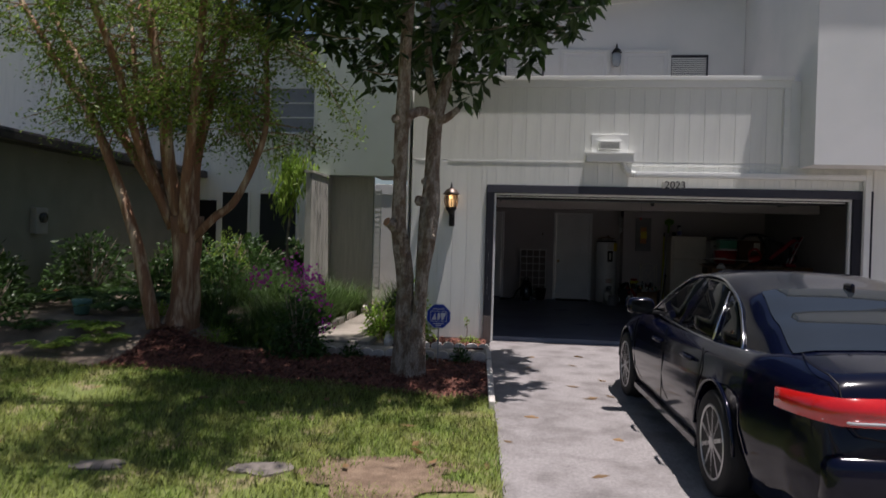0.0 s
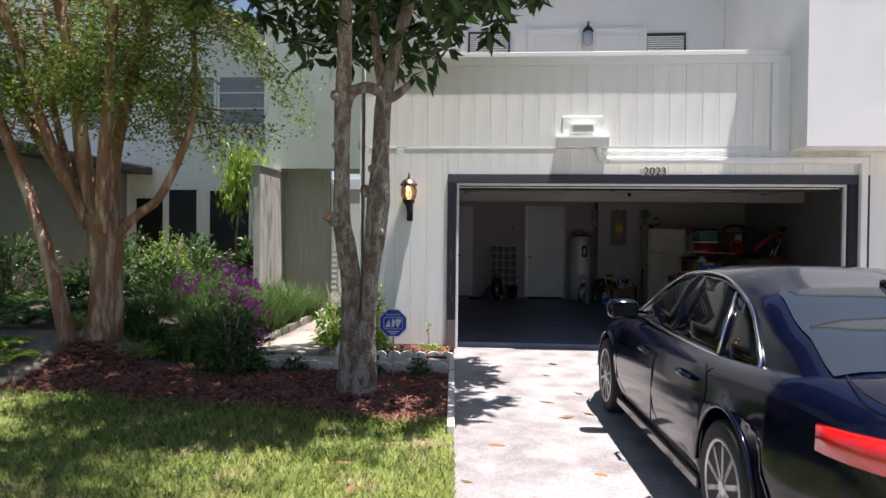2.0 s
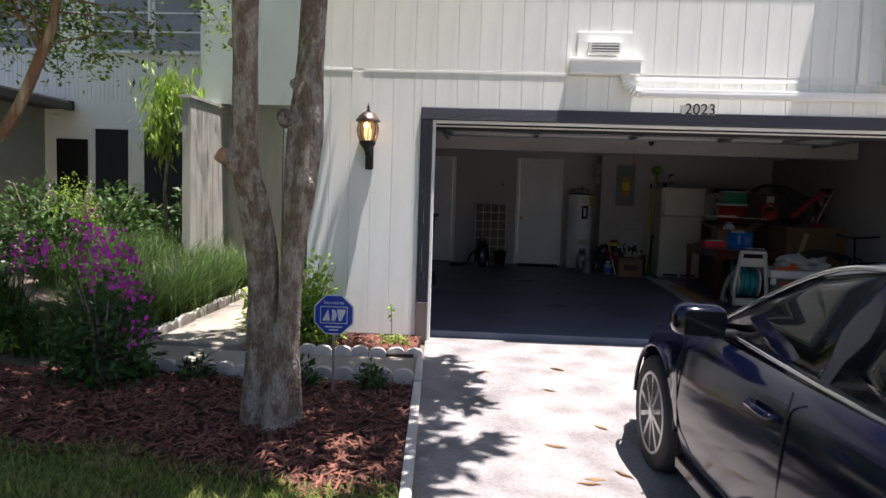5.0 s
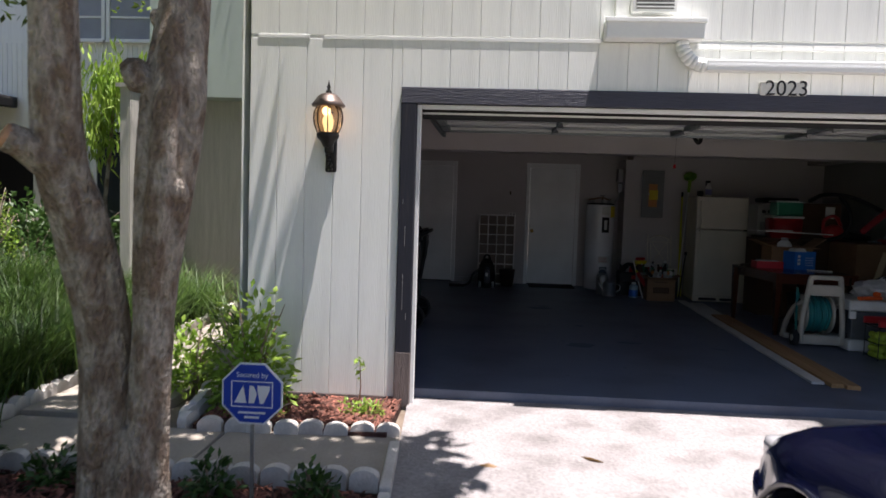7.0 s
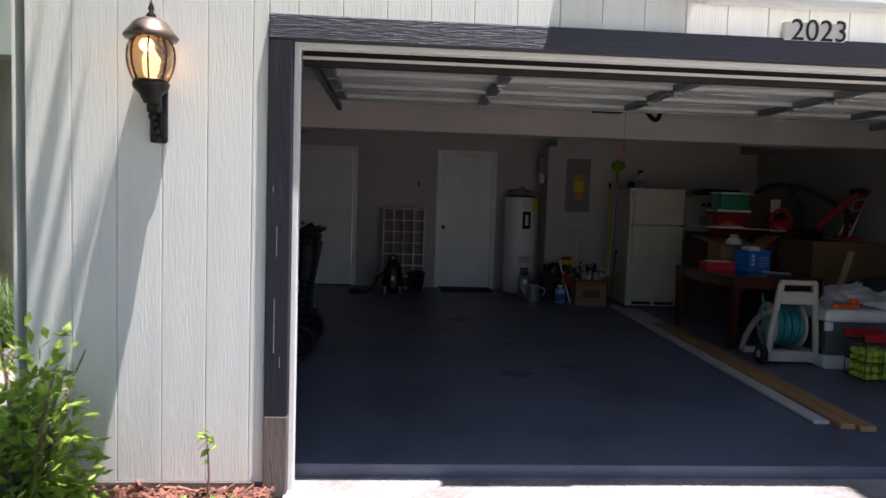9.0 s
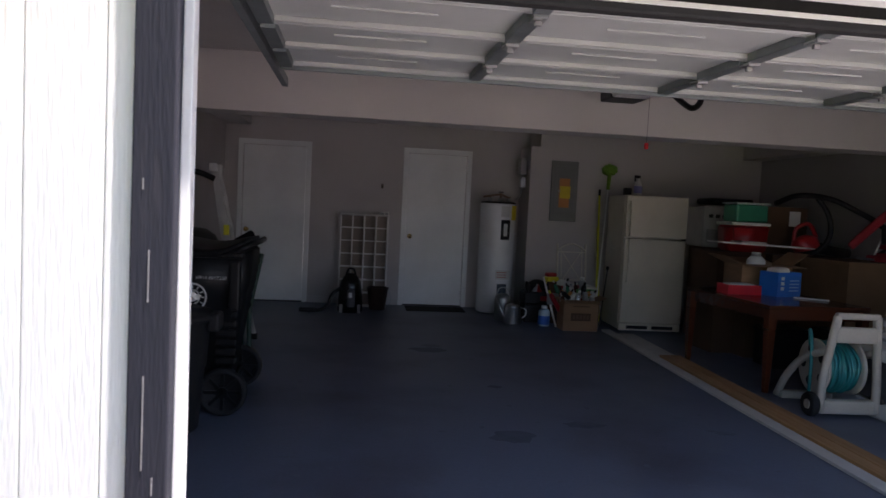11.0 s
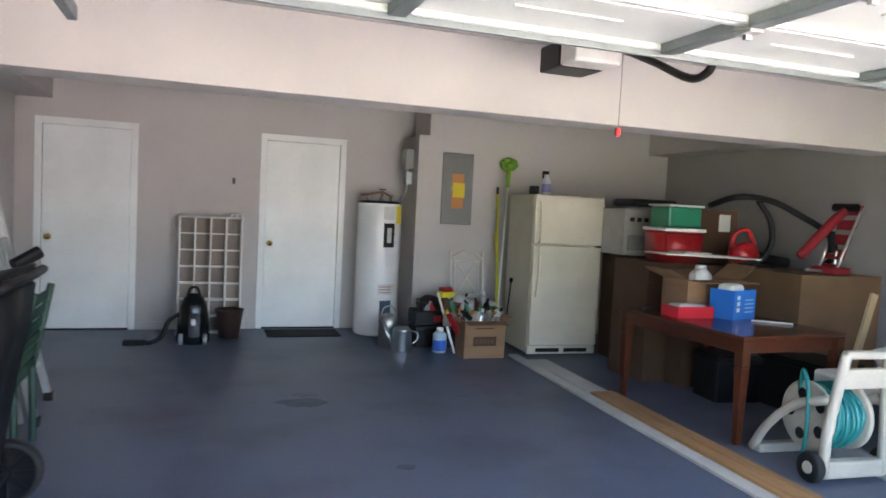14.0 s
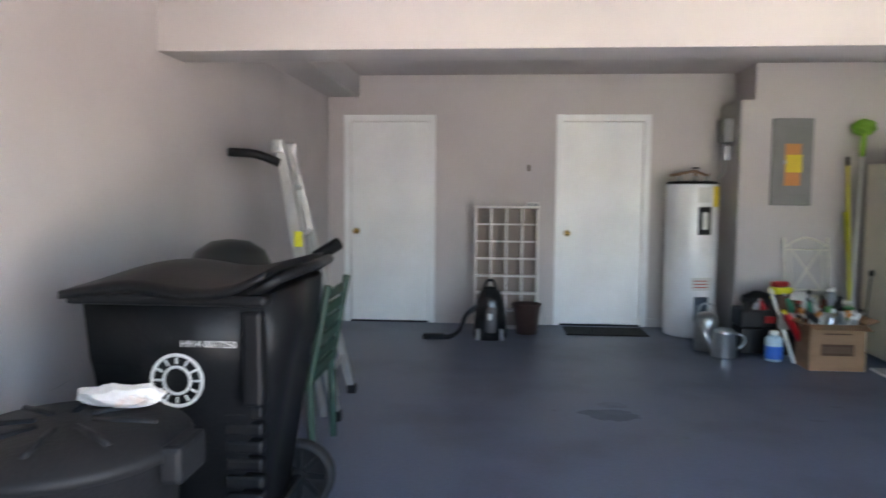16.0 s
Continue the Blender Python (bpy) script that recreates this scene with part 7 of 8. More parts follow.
part("rod", tube(bmesh.new(), [(-0.14, 0, 0.008), (0.14, 0, 0.008)], 0.007, 8), label_w, t)
t = thing("hand_tools", pose(3.80, 15.60, TZ, 0, 0, 35), "small dark hand tool lying on the table", "tool")
part("tool", tube(bmesh.new(), [(-0.12, 0, 0.012), (0.0, 0.01, 0.014), (0.12, 0, 0.01)], [0.012, 0.009, 0.005], 8), iron, t)

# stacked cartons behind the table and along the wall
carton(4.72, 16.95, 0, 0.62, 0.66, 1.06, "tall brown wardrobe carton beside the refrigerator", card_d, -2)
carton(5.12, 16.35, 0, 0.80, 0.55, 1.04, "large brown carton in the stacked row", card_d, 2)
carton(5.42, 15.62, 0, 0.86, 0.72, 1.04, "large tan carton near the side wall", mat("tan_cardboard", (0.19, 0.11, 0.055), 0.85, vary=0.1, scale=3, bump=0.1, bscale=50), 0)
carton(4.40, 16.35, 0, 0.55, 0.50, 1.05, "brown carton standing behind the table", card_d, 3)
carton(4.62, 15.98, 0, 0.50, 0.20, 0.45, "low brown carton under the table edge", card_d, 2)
wc = thing("printed_carton", pose(4.52, 17.0, 1.068), "white printed carton on the stack", "box")
part("body", boxes((-0.2, 0.2, -0.22, 0.2, 0, 0.45), bevel=0.004), mat("white_carton", (0.40, 0.385, 0.36), 0.7, vary=0.06), wc)
for k in range(4):
    part("print", boxes((-0.14 + 0.08 * k, -0.09 + 0.08 * k, -0.2225, -0.2205, 0.33, 0.37)), ink, wc)
part("print", boxes((-0.16, 0.16, -0.2225, -0.2205, 0.05, 0.2)), mat("grey_print", (0.25, 0.25, 0.25), 0.7, vary=0.4, scale=15), wc)
co = thing("cooler", pose(4.47, 16.22, 1.062, 0, 0, -4), "red picnic cooler with a white lid on the cartons", "cooler")
bm = bmesh.new()
rs = [[bm.verts.new((sx * a, sy * b, z)) for sx, sy in ((-1, -1), (1, -1), (1, 1), (-1, 1))] for a, b, z in ((0.185, 0.165, 0.0), (0.20, 0.18, 0.27))]
for k in range(4):
    bm.faces.new((rs[0][k], rs[0][(k + 1) % 4], rs[1][(k + 1) % 4], rs[1][k]))
bm.faces.new(rs[0][::-1])
bm.faces.new(rs[1])
bmesh.ops.bevel(bm, geom=bm.edges[:], offset=0.02, segments=2, affect="EDGES")
part("tub", bm, red_p, co, "", True)
part("lid", boxes((-0.208, 0.208, -0.19, 0.19, 0.272, 0.303), bevel=0.012), label_w, co, "white lid")
gt = thing("storage_tub", pose(4.51, 16.26, 1.367), "green plastic tub with a pale lid on the cooler", "tub")
part("tub", boxes((-0.175, 0.175, -0.14, 0.14, 0, 0.185), bevel=0.02), dkgreen, gt)
part("lid", boxes((-0.19, 0.19, -0.155, 0.155, 0.186, 0.205), bevel=0.007), mat("pale_lid", (0.55, 0.62, 0.58), 0.4), gt, "pale lid")
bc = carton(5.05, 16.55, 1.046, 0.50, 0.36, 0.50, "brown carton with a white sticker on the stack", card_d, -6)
part("sticker", boxes((0.05, 0.17, -0.183, -0.181, 0.30, 0.46)), label_w, bc)
bl = thing("leaf_blower", pose(5.0, 15.92, 1.05, 0, 0, -10), "red leaf blower lying on the cartons", "leaf blower")
bm = bmesh.new()
bmesh.ops.create_icosphere(bm, subdivisions=3, radius=0.13)
for v in bm.verts:
    v.co = Vector((v.co.x * 1.1, v.co.y * 0.8, v.co.z * 0.85 + 0.11)) * (1 + 0.1 * noise.noise(v.co * 12))
part("housing", bm, red_p, bl, "", True)
part("handle", tube(bmesh.new(), curve_pts([(-0.13, 0, 0.15), (-0.12, -0.02, 0.28), (0.0, -0.02, 0.33), (0.09, 0, 0.20)], 4), 0.022, 8), red_p, bl, "", True)
part("nozzle", tube(bmesh.new(), [(0.08, 0, 0.10), (0.25, 0.03, 0.07), (0.45, 0.05, 0.05)], [0.06, 0.05, 0.045], 14), black, bl, "", True)
hs = thing("vacuum_hose", pose(5.0, 15.86, 1.06), "black flexible hose arched over the cartons", "hose")
part("hose", tube(bmesh.new(), curve_pts([(-0.25, 0.25, 0.52), (-0.18, -0.02, 0.60), (0.1, -0.1, 0.58), (0.35, -0.2, 0.46), (0.55, -0.3, 0.32), (0.62, -0.32, 0.15), (0.5, -0.3, 0.02)], 8), 0.028, 10), black, hs, "", True)
part("hose", tube(bmesh.new(), curve_pts([(0.0, -0.06, 0.58), (0.1, -0.1, 0.42), (0.12, -0.12, 0.22), (0.02, -0.1, 0.06), (-0.2, -0.05, 0.0)], 8), 0.026, 10), black, hs, "", True)
part("wand", tube(bmesh.new(), [(0.20, -0.42, 0.02), (0.48, -0.45, 0.0), (0.50, -0.45, 0.18)], 0.012, 8), silver, hs, "chrome tube")
part("grip", tube(bmesh.new(), [(0.48, -0.42, 0.16), (0.50, -0.38, 0.34)], 0.03, 10), black, hs)
lc = thing("folding_lounger", pose(5.52, 15.42, 1.05), "folded red webbed lounge chair propped on the cartons", "chair")
for y in (-0.08, 0.10):
    part("rail", tube(bmesh.new(), [(-0.10, y, 0.0), (-0.02, y, 0.2), (0.08, y, 0.42), (0.16, y, 0.60)], 0.012, 8), silver, lc, "", True)
for k in range(5):
    s = 0.04 + 0.125 * k
    part("webbing", box(bmesh.new(), -0.008, 0.008, -0.09, 0.11, -0.045, 0.045, bevel=0.004, m=Matrix.Translation((-0.085 + 0.40 * s, 0, s)) @ Matrix.Rotation(radians(22), 4, "Y")), mat("red_webbing", (0.28, 0.015, 0.025), 0.8, vary=0.2, scale=40, bump=0.4, bscale=200) if k == 0 else bpy.data.materials["red_webbing"], lc)
part("arm", tube(bmesh.new(), [(-0.42, -0.02, 0.14), (-0.25, -0.02, 0.30), (-0.05, 0.0, 0.46), (0.08, 0.0, 0.56)], [0.038, 0.042, 0.042, 0.03], 10), bpy.data.materials["red_webbing"], lc, "", True)
part("joint", tube(bmesh.new(), [(0.06, -0.1, 0.56), (0.06, 0.12, 0.56)], 0.035, 12), black, lc)
part("foot", boxes((-0.16, 0.04, -0.12, 0.12, 0.0, 0.06), bevel=0.02), bpy.data.materials["red_webbing"], lc)

crate_m = mat("black_crate_plastic", (0.012, 0.012, 0.013), 0.5, spec=0.25, vary=0.15, scale=5, bump=0.1, bscale=60)
for cx, cy, w, d, h, rot, lb in ((4.98, 15.10, 0.22, 0.30, 0.42, 4, "black plastic crate pushed under the table"), (4.55, 15.52, 0.20, 0.16, 0.38, -6, "dark plastic crate under the table")):
    ct = thing("storage_crate", pose(cx, cy, 0, 0, 0, rot), lb, "crate", "crates under the table")
    part("body", boxes((-w, w, -d, d, 0.0, h), bevel=0.015), crate_m, ct)
    part("rim", boxes((-w - 0.012, w + 0.012, -d - 0.012, d + 0.012, h - 0.06, h - 0.02), bevel=0.008), crate_m, ct)
    for s in (-1, 1):
        part("grip", boxes((-0.07, 0.07, s * d - 0.018, s * d + 0.018, h - 0.13, h - 0.10), bevel=0.006), crate_m, ct)

# ---- garage: hose reel, storage box, balls ----
beige = mat("beige_plastic", (0.47, 0.44, 0.37), 0.45, vary=0.10, scale=4)
teal = mat("teal_hose", (0.02, 0.22, 0.22), 0.4, vary=0.1, scale=10)
hr = thing("hose_reel", pose(3.99, 14.02, 0, 0, 0, -4), "beige garden hose reel cart wound with teal hose", "hose reel")
for s in (-1, 1):
    part("side_frame", tube(bmesh.new(), curve_pts([(s * 0.205, -0.20, 0.05), (s * 0.20, -0.20, 0.28), (s * 0.17, -0.215, 0.52), (s * 0.145, -0.235, 0.74)], 4), [0.03] * 13, 8), beige, hr, "", True)
    part("leg", tube(bmesh.new(), curve_pts([(s * 0.205, 0.38, 0.02), (s * 0.205, 0.26, 0.20), (s * 0.2, 0.06, 0.38), (s * 0.185, -0.19, 0.48)], 4), 0.028, 8), beige, hr, "", True)
    part("drum_disc", lathe(bmesh.new(), [(0.05, s * 0.115), (0.19, s * 0.12), (0.205, s * 0.128), (0.205, s * 0.14), (0.19, s * 0.147), (0.05, s * 0.14)], 30, (0, 0.02, 0.33), "x"), beige, hr, "", True)
    for k in range(5):
        a = 2 * math.pi * k / 5
        part("disc_hole", lathe(bmesh.new(), [(0.036, s * 0.1475), (0.034, s * 0.149)], 14, (0, 0.02 + 0.125 * math.cos(a), 0.33 + 0.125 * math.sin(a)), "x"), black, hr)
    w = part("wheel", lathe(bmesh.new(), [(0.03, s * 0.225), (0.08, s * 0.225), (0.088, s * 0.24), (0.088, s * 0.265), (0.08, s * 0.28), (0.03, s * 0.275)], 24, (0, -0.16, 0.088), "x"), rubber, hr, "", True)
    part("hub", lathe(bmesh.new(), [(0.035, s * 0.276), (0.033, s * 0.284)], 14, (0, -0.16, 0.088), "x"), beige, w)
part("base", boxes((-0.22, 0.22, -0.22, -0.14, 0.03, 0.13), bevel=0.015), beige, hr)
part("base", boxes((-0.21, 0.21, 0.30, 0.38, 0.0, 0.06), bevel=0.015), beige, hr)
part("handle", boxes((-0.16, 0.16, -0.26, -0.21, 0.72, 0.765), (-0.155, 0.155, -0.25, -0.21, 0.55, 0.665), (-0.16, -0.125, -0.255, -0.215, 0.665, 0.72), (0.125, 0.16, -0.255, -0.215, 0.665, 0.72), bevel=0.012), beige, hr)
for i, r in enumerate((0.115, 0.14, 0.165, 0.182)):
    for k in range(7):
        x = -0.098 + 0.0325 * k + (0.012 if i % 2 else 0)
        if abs(x) < 0.105 and not (i == 3 and k % 2):
            pts = [(x + 0.004 * math.sin(3 * a + k), 0.02 + (r + 0.004 * math.sin(5 * a + k)) * math.cos(a), 0.33 + (r + 0.004 * math.sin(4 * a + i)) * math.sin(a)) for a in [2 * math.pi * q / 22 for q in range(23)]]
            part("hose_coil", tube(bmesh.new(), pts, 0.0135, 6, cap=False), teal, hr, "", True)
part("hose_end", tube(bmesh.new(), curve_pts([(-0.13, 0.1, 0.45), (-0.19, 0.02, 0.60), (-0.21, -0.05, 0.50), (-0.21, -0.06, 0.25), (-0.18, 0.0, 0.05)], 6), 0.012, 8), teal, hr, "", True)

sb = thing("storage_box", pose(4.66, 13.98, 0, 0, 0, -3), "grey storage box with white lid and base on the floor", "storage box")
part("base", boxes((-0.46, 0.50, -0.33, 0.33, 0.0, 0.12), bevel=0.02), label_w, sb, "white base")
part("body", boxes((-0.43, 0.47, -0.30, 0.30, 0.12, 0.42), bevel=0.012), mat("smoky_tub", (0.10, 0.11, 0.12), 0.25, vary=0.15, scale=3), sb, "smoky grey plastic")
part("lid", boxes((-0.48, 0.52, -0.35, 0.35, 0.42, 0.53), bevel=0.025), label_w, sb, "white lid")
part("corner", boxes((-0.47, -0.40, -0.342, -0.302, 0.34, 0.419), bevel=0.01), label_w, sb)
pb = thing("plastic_bag", pose(4.72, 13.95, 0.531), "crumpled clear plastic bag on the storage box", "bag")
bm = bmesh.new()
bmesh.ops.create_icosphere(bm, subdivisions=4, radius=0.3)
for v in bm.verts:
    f = 1 + 0.45 * noise.noise(v.co * 5) + 0.2 * noise.noise(v.co * 14)
    v.co = Vector((v.co.x * 1.1 * f, v.co.y * 0.8 * f, max(0.0, (v.co.z * 0.5 * f) + 0.07)))
part("bag", bm, mat("crumpled_film", (0.70, 0.70, 0.70), 0.3, vary=0.1, scale=8, bump=0.8, bscale=16, trans=0.35), pb)
dc = thing("dark_cloth", pose(4.86, 13.86, 0.70), "folded black cloth draped over the plastic bag", "cloth")
bm = bmesh.new()
sheet(bm, steps(-0.26, 0.4, 16), steps(-0.26, 0.26, 12), lambda x, y: 0.10 - 0.7 * (x * x + y * y) + 0.03 * noise.noise((x * 9, y * 9, 0)))
e = bmesh.ops.extrude_face_region(bm, geom=bm.faces[:])
bmesh.ops.translate(bm, verts=[v for v in e["geom"] if isinstance(v, bmesh.types.BMVert)], vec=(0, 0, -0.02))
bmesh.ops.recalc_face_normals(bm, faces=bm.faces[:])
part("cloth", bm, mat("black_cloth", (0.015, 0.016, 0.018), 0.9, vary=0.2, scale=20, bump=0.3, bscale=120), dc, "", True)
ot = thing("orange_tool", pose(4.42, 13.75, 0.531, 0, 0, 20), "bright orange plastic tool on the storage box", "tool")
part("tool", boxes((-0.16, 0.12, -0.03, 0.03, 0, 0.04), (0.04, 0.10, -0.03, 0.03, 0.04, 0.09), bevel=0.012), mat("orange_plastic", (0.80, 0.12, 0.02), 0.4), ot)
bk = thing("bicycle", pose(5.55, 14.3, 0), "black bicycle handlebar and wheel behind the storage box", "bicycle")
part("wheel", tube(bmesh.new(), [(0.0, 0.33 * math.cos(a), 0.34 + 0.33 * math.sin(a)) for a in [2 * math.pi * k / 28 for k in range(29)]], 0.018, 8, cap=False), rubber, bk, "", True)
part("fork", tube(bmesh.new(), [(0, 0, 0.34), (0, 0.08, 0.72), (0, 0.1, 0.95)], 0.016, 8), iron, bk, "", True)
part("handlebar", tube(bmesh.new(), curve_pts([(-0.28, 0.0, 0.98), (-0.12, 0.06, 0.96), (0, 0.1, 0.95), (0.12, 0.06, 0.96), (0.28, 0.0, 0.98)], 3), 0.013, 8), iron, bk, "", True)
part("grip", tube(bmesh.new(), [(-0.30, -0.02, 0.985), (-0.20, 0.02, 0.97)], 0.02, 8), rubber, bk)
ball_m = mat("tennis_felt", (0.42, 0.55, 0.05), 0.95, vary=0.15, scale=20, bump=0.3, bscale=200, rand=0.12)
bh = thing("ball_basket", pose(4.40, 13.36, 0), "wire basket filled with yellow-green tennis balls", "basket")
for z in (0.02, 0.16, 0.32):
    part("hoop", tube(bmesh.new(), [(-0.15, -0.13, z), (0.15, -0.13, z), (0.15, 0.13, z), (-0.15, 0.13, z), (-0.15, -0.13, z)], 0.005, 6), iron, bh)
for x in (-0.15, 0.0, 0.15):
    for y in (-0.13, 0.13):
        part("wire", tube(bmesh.new(), [(x, y, 0.0), (x, y, 0.36)], 0.004, 6), iron, bh)
part("rim", boxes((-0.17, 0.17, -0.155, -0.125, 0.33, 0.40), bevel=0.01), red_p, bh, "dark red rim")
part("rim", boxes((-0.17, 0.17, 0.125, 0.155, 0.33, 0.40), bevel=0.01), red_p, bh, "dark red rim")
bm = bmesh.new()
bmesh.ops.create_icosphere(bm, subdivisions=2, radius=0.033)
b1 = tagged(part("tennis_ball", bm, ball_m, None, "", True), "yellow-green tennis ball in the wire basket", "ball", "tennis balls")
first_ball = True
for kz in range(4):
    for kx in range(4):
        for ky in range(4):
            if kz < 3 and 0 < kx < 3 and 0 < ky < 3:
                continue
            m = pose(4.40 - 0.102 + 0.068 * kx + rng.normal() * 0.004, 13.36 - 0.087 + 0.058 * ky * 1.0 + rng.normal() * 0.004, 0.034 + 0.064 * kz)
            if first_ball:
                b1.matrix_basis = m
                first_ball = False
            else:
                tagged(share("tennis_ball", b1, m), "yellow-green tennis ball in the wire basket", "ball", "tennis balls")

# ---- garage: bins, ladder, chairs ----
bin_p = mat("black_bin_plastic", (0.008, 0.0085, 0.0095), 0.42, spec=0.22, vary=0.2, scale=3, bump=0.15, bscale=70)
wb = thing("wheelie_bin", pose(-0.72, 14.10, 0), "large black wheeled rubbish bin with white stencilled number", "bin")
bm = bmesh.new()
rs = [[bm.verts.new((x, y, z)) for x, y in ((a, -c), (b, -c), (b, c), (a, c))] for a, b, c, z in ((-0.12, 0.34, 0.25, 0.07), (-0.17, 0.44, 0.30, 0.72), (-0.17, 0.455, 0.325, 0.78), (-0.18, 0.475, 0.345, 1.02))]
for p, q in zip(rs, rs[1:]):
    for k in range(4):
        bm.faces.new((p[k], p[(k + 1) % 4], q[(k + 1) % 4], q[k]))
bm.faces.new(rs[0][::-1])
bm.faces.new(rs[-1])
bmesh.ops.bevel(bm, geom=[e for e in bm.edges if abs(e.verts[0].co.z - e.verts[1].co.z) > 0.02], offset=0.04, segments=3, affect="EDGES")
part("body", bm, bin_p, wb, "", True)
part("rim", boxes((-0.20, 0.46, -0.37, 0.37, 0.985, 1.025), bevel=0.014), bin_p, wb)
bm = bmesh.new()
sheet(bm, steps(-0.215, 0.46, 18), steps(-0.375, 0.375, 14), lambda x, y: 1.04 + 0.045 * (1 - (y / 0.375) ** 2) * (1 - ((x - 0.12) / 0.36) ** 4) + 0.012 * math.cos(x * 14) + (0.05 * max(0, (x - 0.30) / 0.16) ** 2))
e = bmesh.ops.extrude_face_region(bm, geom=bm.faces[:])
bmesh.ops.translate(bm, verts=[v for v in e["geom"] if isinstance(v, bmesh.types.BMVert)], vec=(0, 0, -0.025))
bmesh.ops.recalc_face_normals(bm, faces=bm.faces[:])
part("lid", bm, bin_p, wb, "", True)
part("grab_lip", tube(bmesh.new(), [(0.40, -0.34, 1.02), (0.50, -0.32, 1.08), (0.52, 0.0, 1.085), (0.50, 0.32, 1.08), (0.40, 0.34, 1.02)], 0.02, 8), bin_p, wb, "", True)
part("rib", boxes((0.375, 0.44, -0.352, -0.28, 0.66, 0.97), bevel=0.012), bin_p, wb)
for k in range(6):
    part("grip_rib", boxes((0.29, 0.42, -0.292, -0.24, 0.30 + 0.06 * k, 0.345 + 0.06 * k), bevel=0.012), bin_p, wb)
part("axle", tube(bmesh.new(), [(0.36, -0.40, 0.15), (0.36, 0.40, 0.15)], 0.014, 8), iron, wb)
for y in (-0.37, 0.36):
    w = part("wheel", lathe(bmesh.new(), [(0.012, -0.010), (0.112, -0.010), (0.118, -0.03), (0.138, -0.035), (0.15, -0.02), (0.15, 0.02), (0.138, 0.035), (0.118, 0.03), (0.112, 0.010), (0.012, 0.010)], 30, (0.36, y, 0.15), "y"), rubber, wb, "", True)
    bm = bmesh.new()
    for k in range(8):
        a = 2 * math.pi * k / 8
        box(bm, -0.010, 0.010, y - 0.022, y + 0.022, 0.02, 0.114, m=Matrix.Translation((0.36, 0, 0.15)) @ Matrix.Rotation(a, 4, "Y"))
    part("spokes", bm, bin_p, w)
    part("hub", lathe(bmesh.new(), [(0.035, -0.03), (0.03, 0.03)], 14, (0.36, y, 0.15), "y"), bin_p, w)
writing("stencil", "H914 0017250", 0.031, pose(0.265, -0.346, 0.86, 90 + 4), label_w, wb, 0.0008)
part("city_mark", tube(bmesh.new(), [(0.15 + 0.085 * math.cos(a), -0.325 - 0.004, 0.735 + 0.085 * math.sin(a)) for a in [2 * math.pi * k / 24 for k in range(25)]], 0.006, 6, cap=False), label_w, wb, "round white mark")
part("city_mark", tube(bmesh.new(), [(0.15 + 0.045 * math.cos(a), -0.329, 0.735 + 0.045 * math.sin(a)) for a in [2 * math.pi * k / 20 for k in range(21)]], 0.005, 6, cap=False), label_w, wb, "inner ring of the white mark")
for k in range(12):
    a = 2 * math.pi * k / 12
    part("city_mark", tube(bmesh.new(), [(0.15 + q * math.cos(a), -0.329, 0.735 + q * math.sin(a)) for q in (0.055, 0.076)], 0.004, 5), label_w, wb)

tcn = thing("trash_can", pose(-0.655, 13.30, 0), "round dark grey trash can with a domed lid on casters", "bin")
can_m = mat("charcoal_can_plastic", (0.017, 0.0175, 0.019), 0.55, spec=0.25, vary=0.2, scale=4, bump=0.2, bscale=60)
part("body", lathe(bmesh.new(), [(0.22, 0.05), (0.235, 0.06), (0.262, 0.40), (0.27, 0.41), (0.285, 0.66), (0.30, 0.67), (0.30, 0.70), (0.28, 0.70)], 40), can_m, tcn, "", True)
part("lid", lathe(bmesh.new(), [(0.315, 0.68), (0.32, 0.70), (0.31, 0.715), (0.25, 0.73), (0.24, 0.738), (0.10, 0.75), (0.02, 0.753)], 40), can_m, tcn, "", True)
for s in (-1, 1):
    part("handle", boxes((s * 0.32 - 0.03, s * 0.32 + 0.03, -0.08, 0.08, 0.62, 0.72), bevel=0.015), can_m, tcn)
    part("caster", lathe(bmesh.new(), [(0.02, -0.015), (0.03, 0), (0.02, 0.015)], 12, (s * 0.18, -0.12, 0.03), "x"), steel, tcn)
    part("caster", lathe(bmesh.new(), [(0.02, -0.015), (0.03, 0), (0.02, 0.015)], 12, (s * 0.18, 0.12, 0.03), "x"), steel, tcn)
for k in range(8):
    a = 2 * math.pi * k / 8 + 0.2
    part("lid_ridge", tube(bmesh.new(), [(q * math.cos(a), q * math.sin(a), z) for q, z in ((0.07, 0.751), (0.15, 0.747), (0.235, 0.739))], 0.011, 6), can_m, tcn, "", True)
t = thing("crumpled_wrapper", pose(-0.57, 13.44, 0.755), "crumpled white and orange wrapper on the trash can lid", "rubbish")
bm = bmesh.new()
bmesh.ops.create_icosphere(bm, subdivisions=3, radius=0.06)
for v in bm.verts:
    v.co = Vector((v.co.x * 2.1, v.co.y * 0.8, max(0.0, v.co.z * 0.55 + 0.025))) * (1 + 0.35 * noise.noise(v.co * 30))
part("wrapper", bm, mat("wrapper_paper", (0.75, 0.72, 0.68), 0.5, vary=0.2, scale=10, col2=(0.7, 0.3, 0.12), mix=0.72), t)

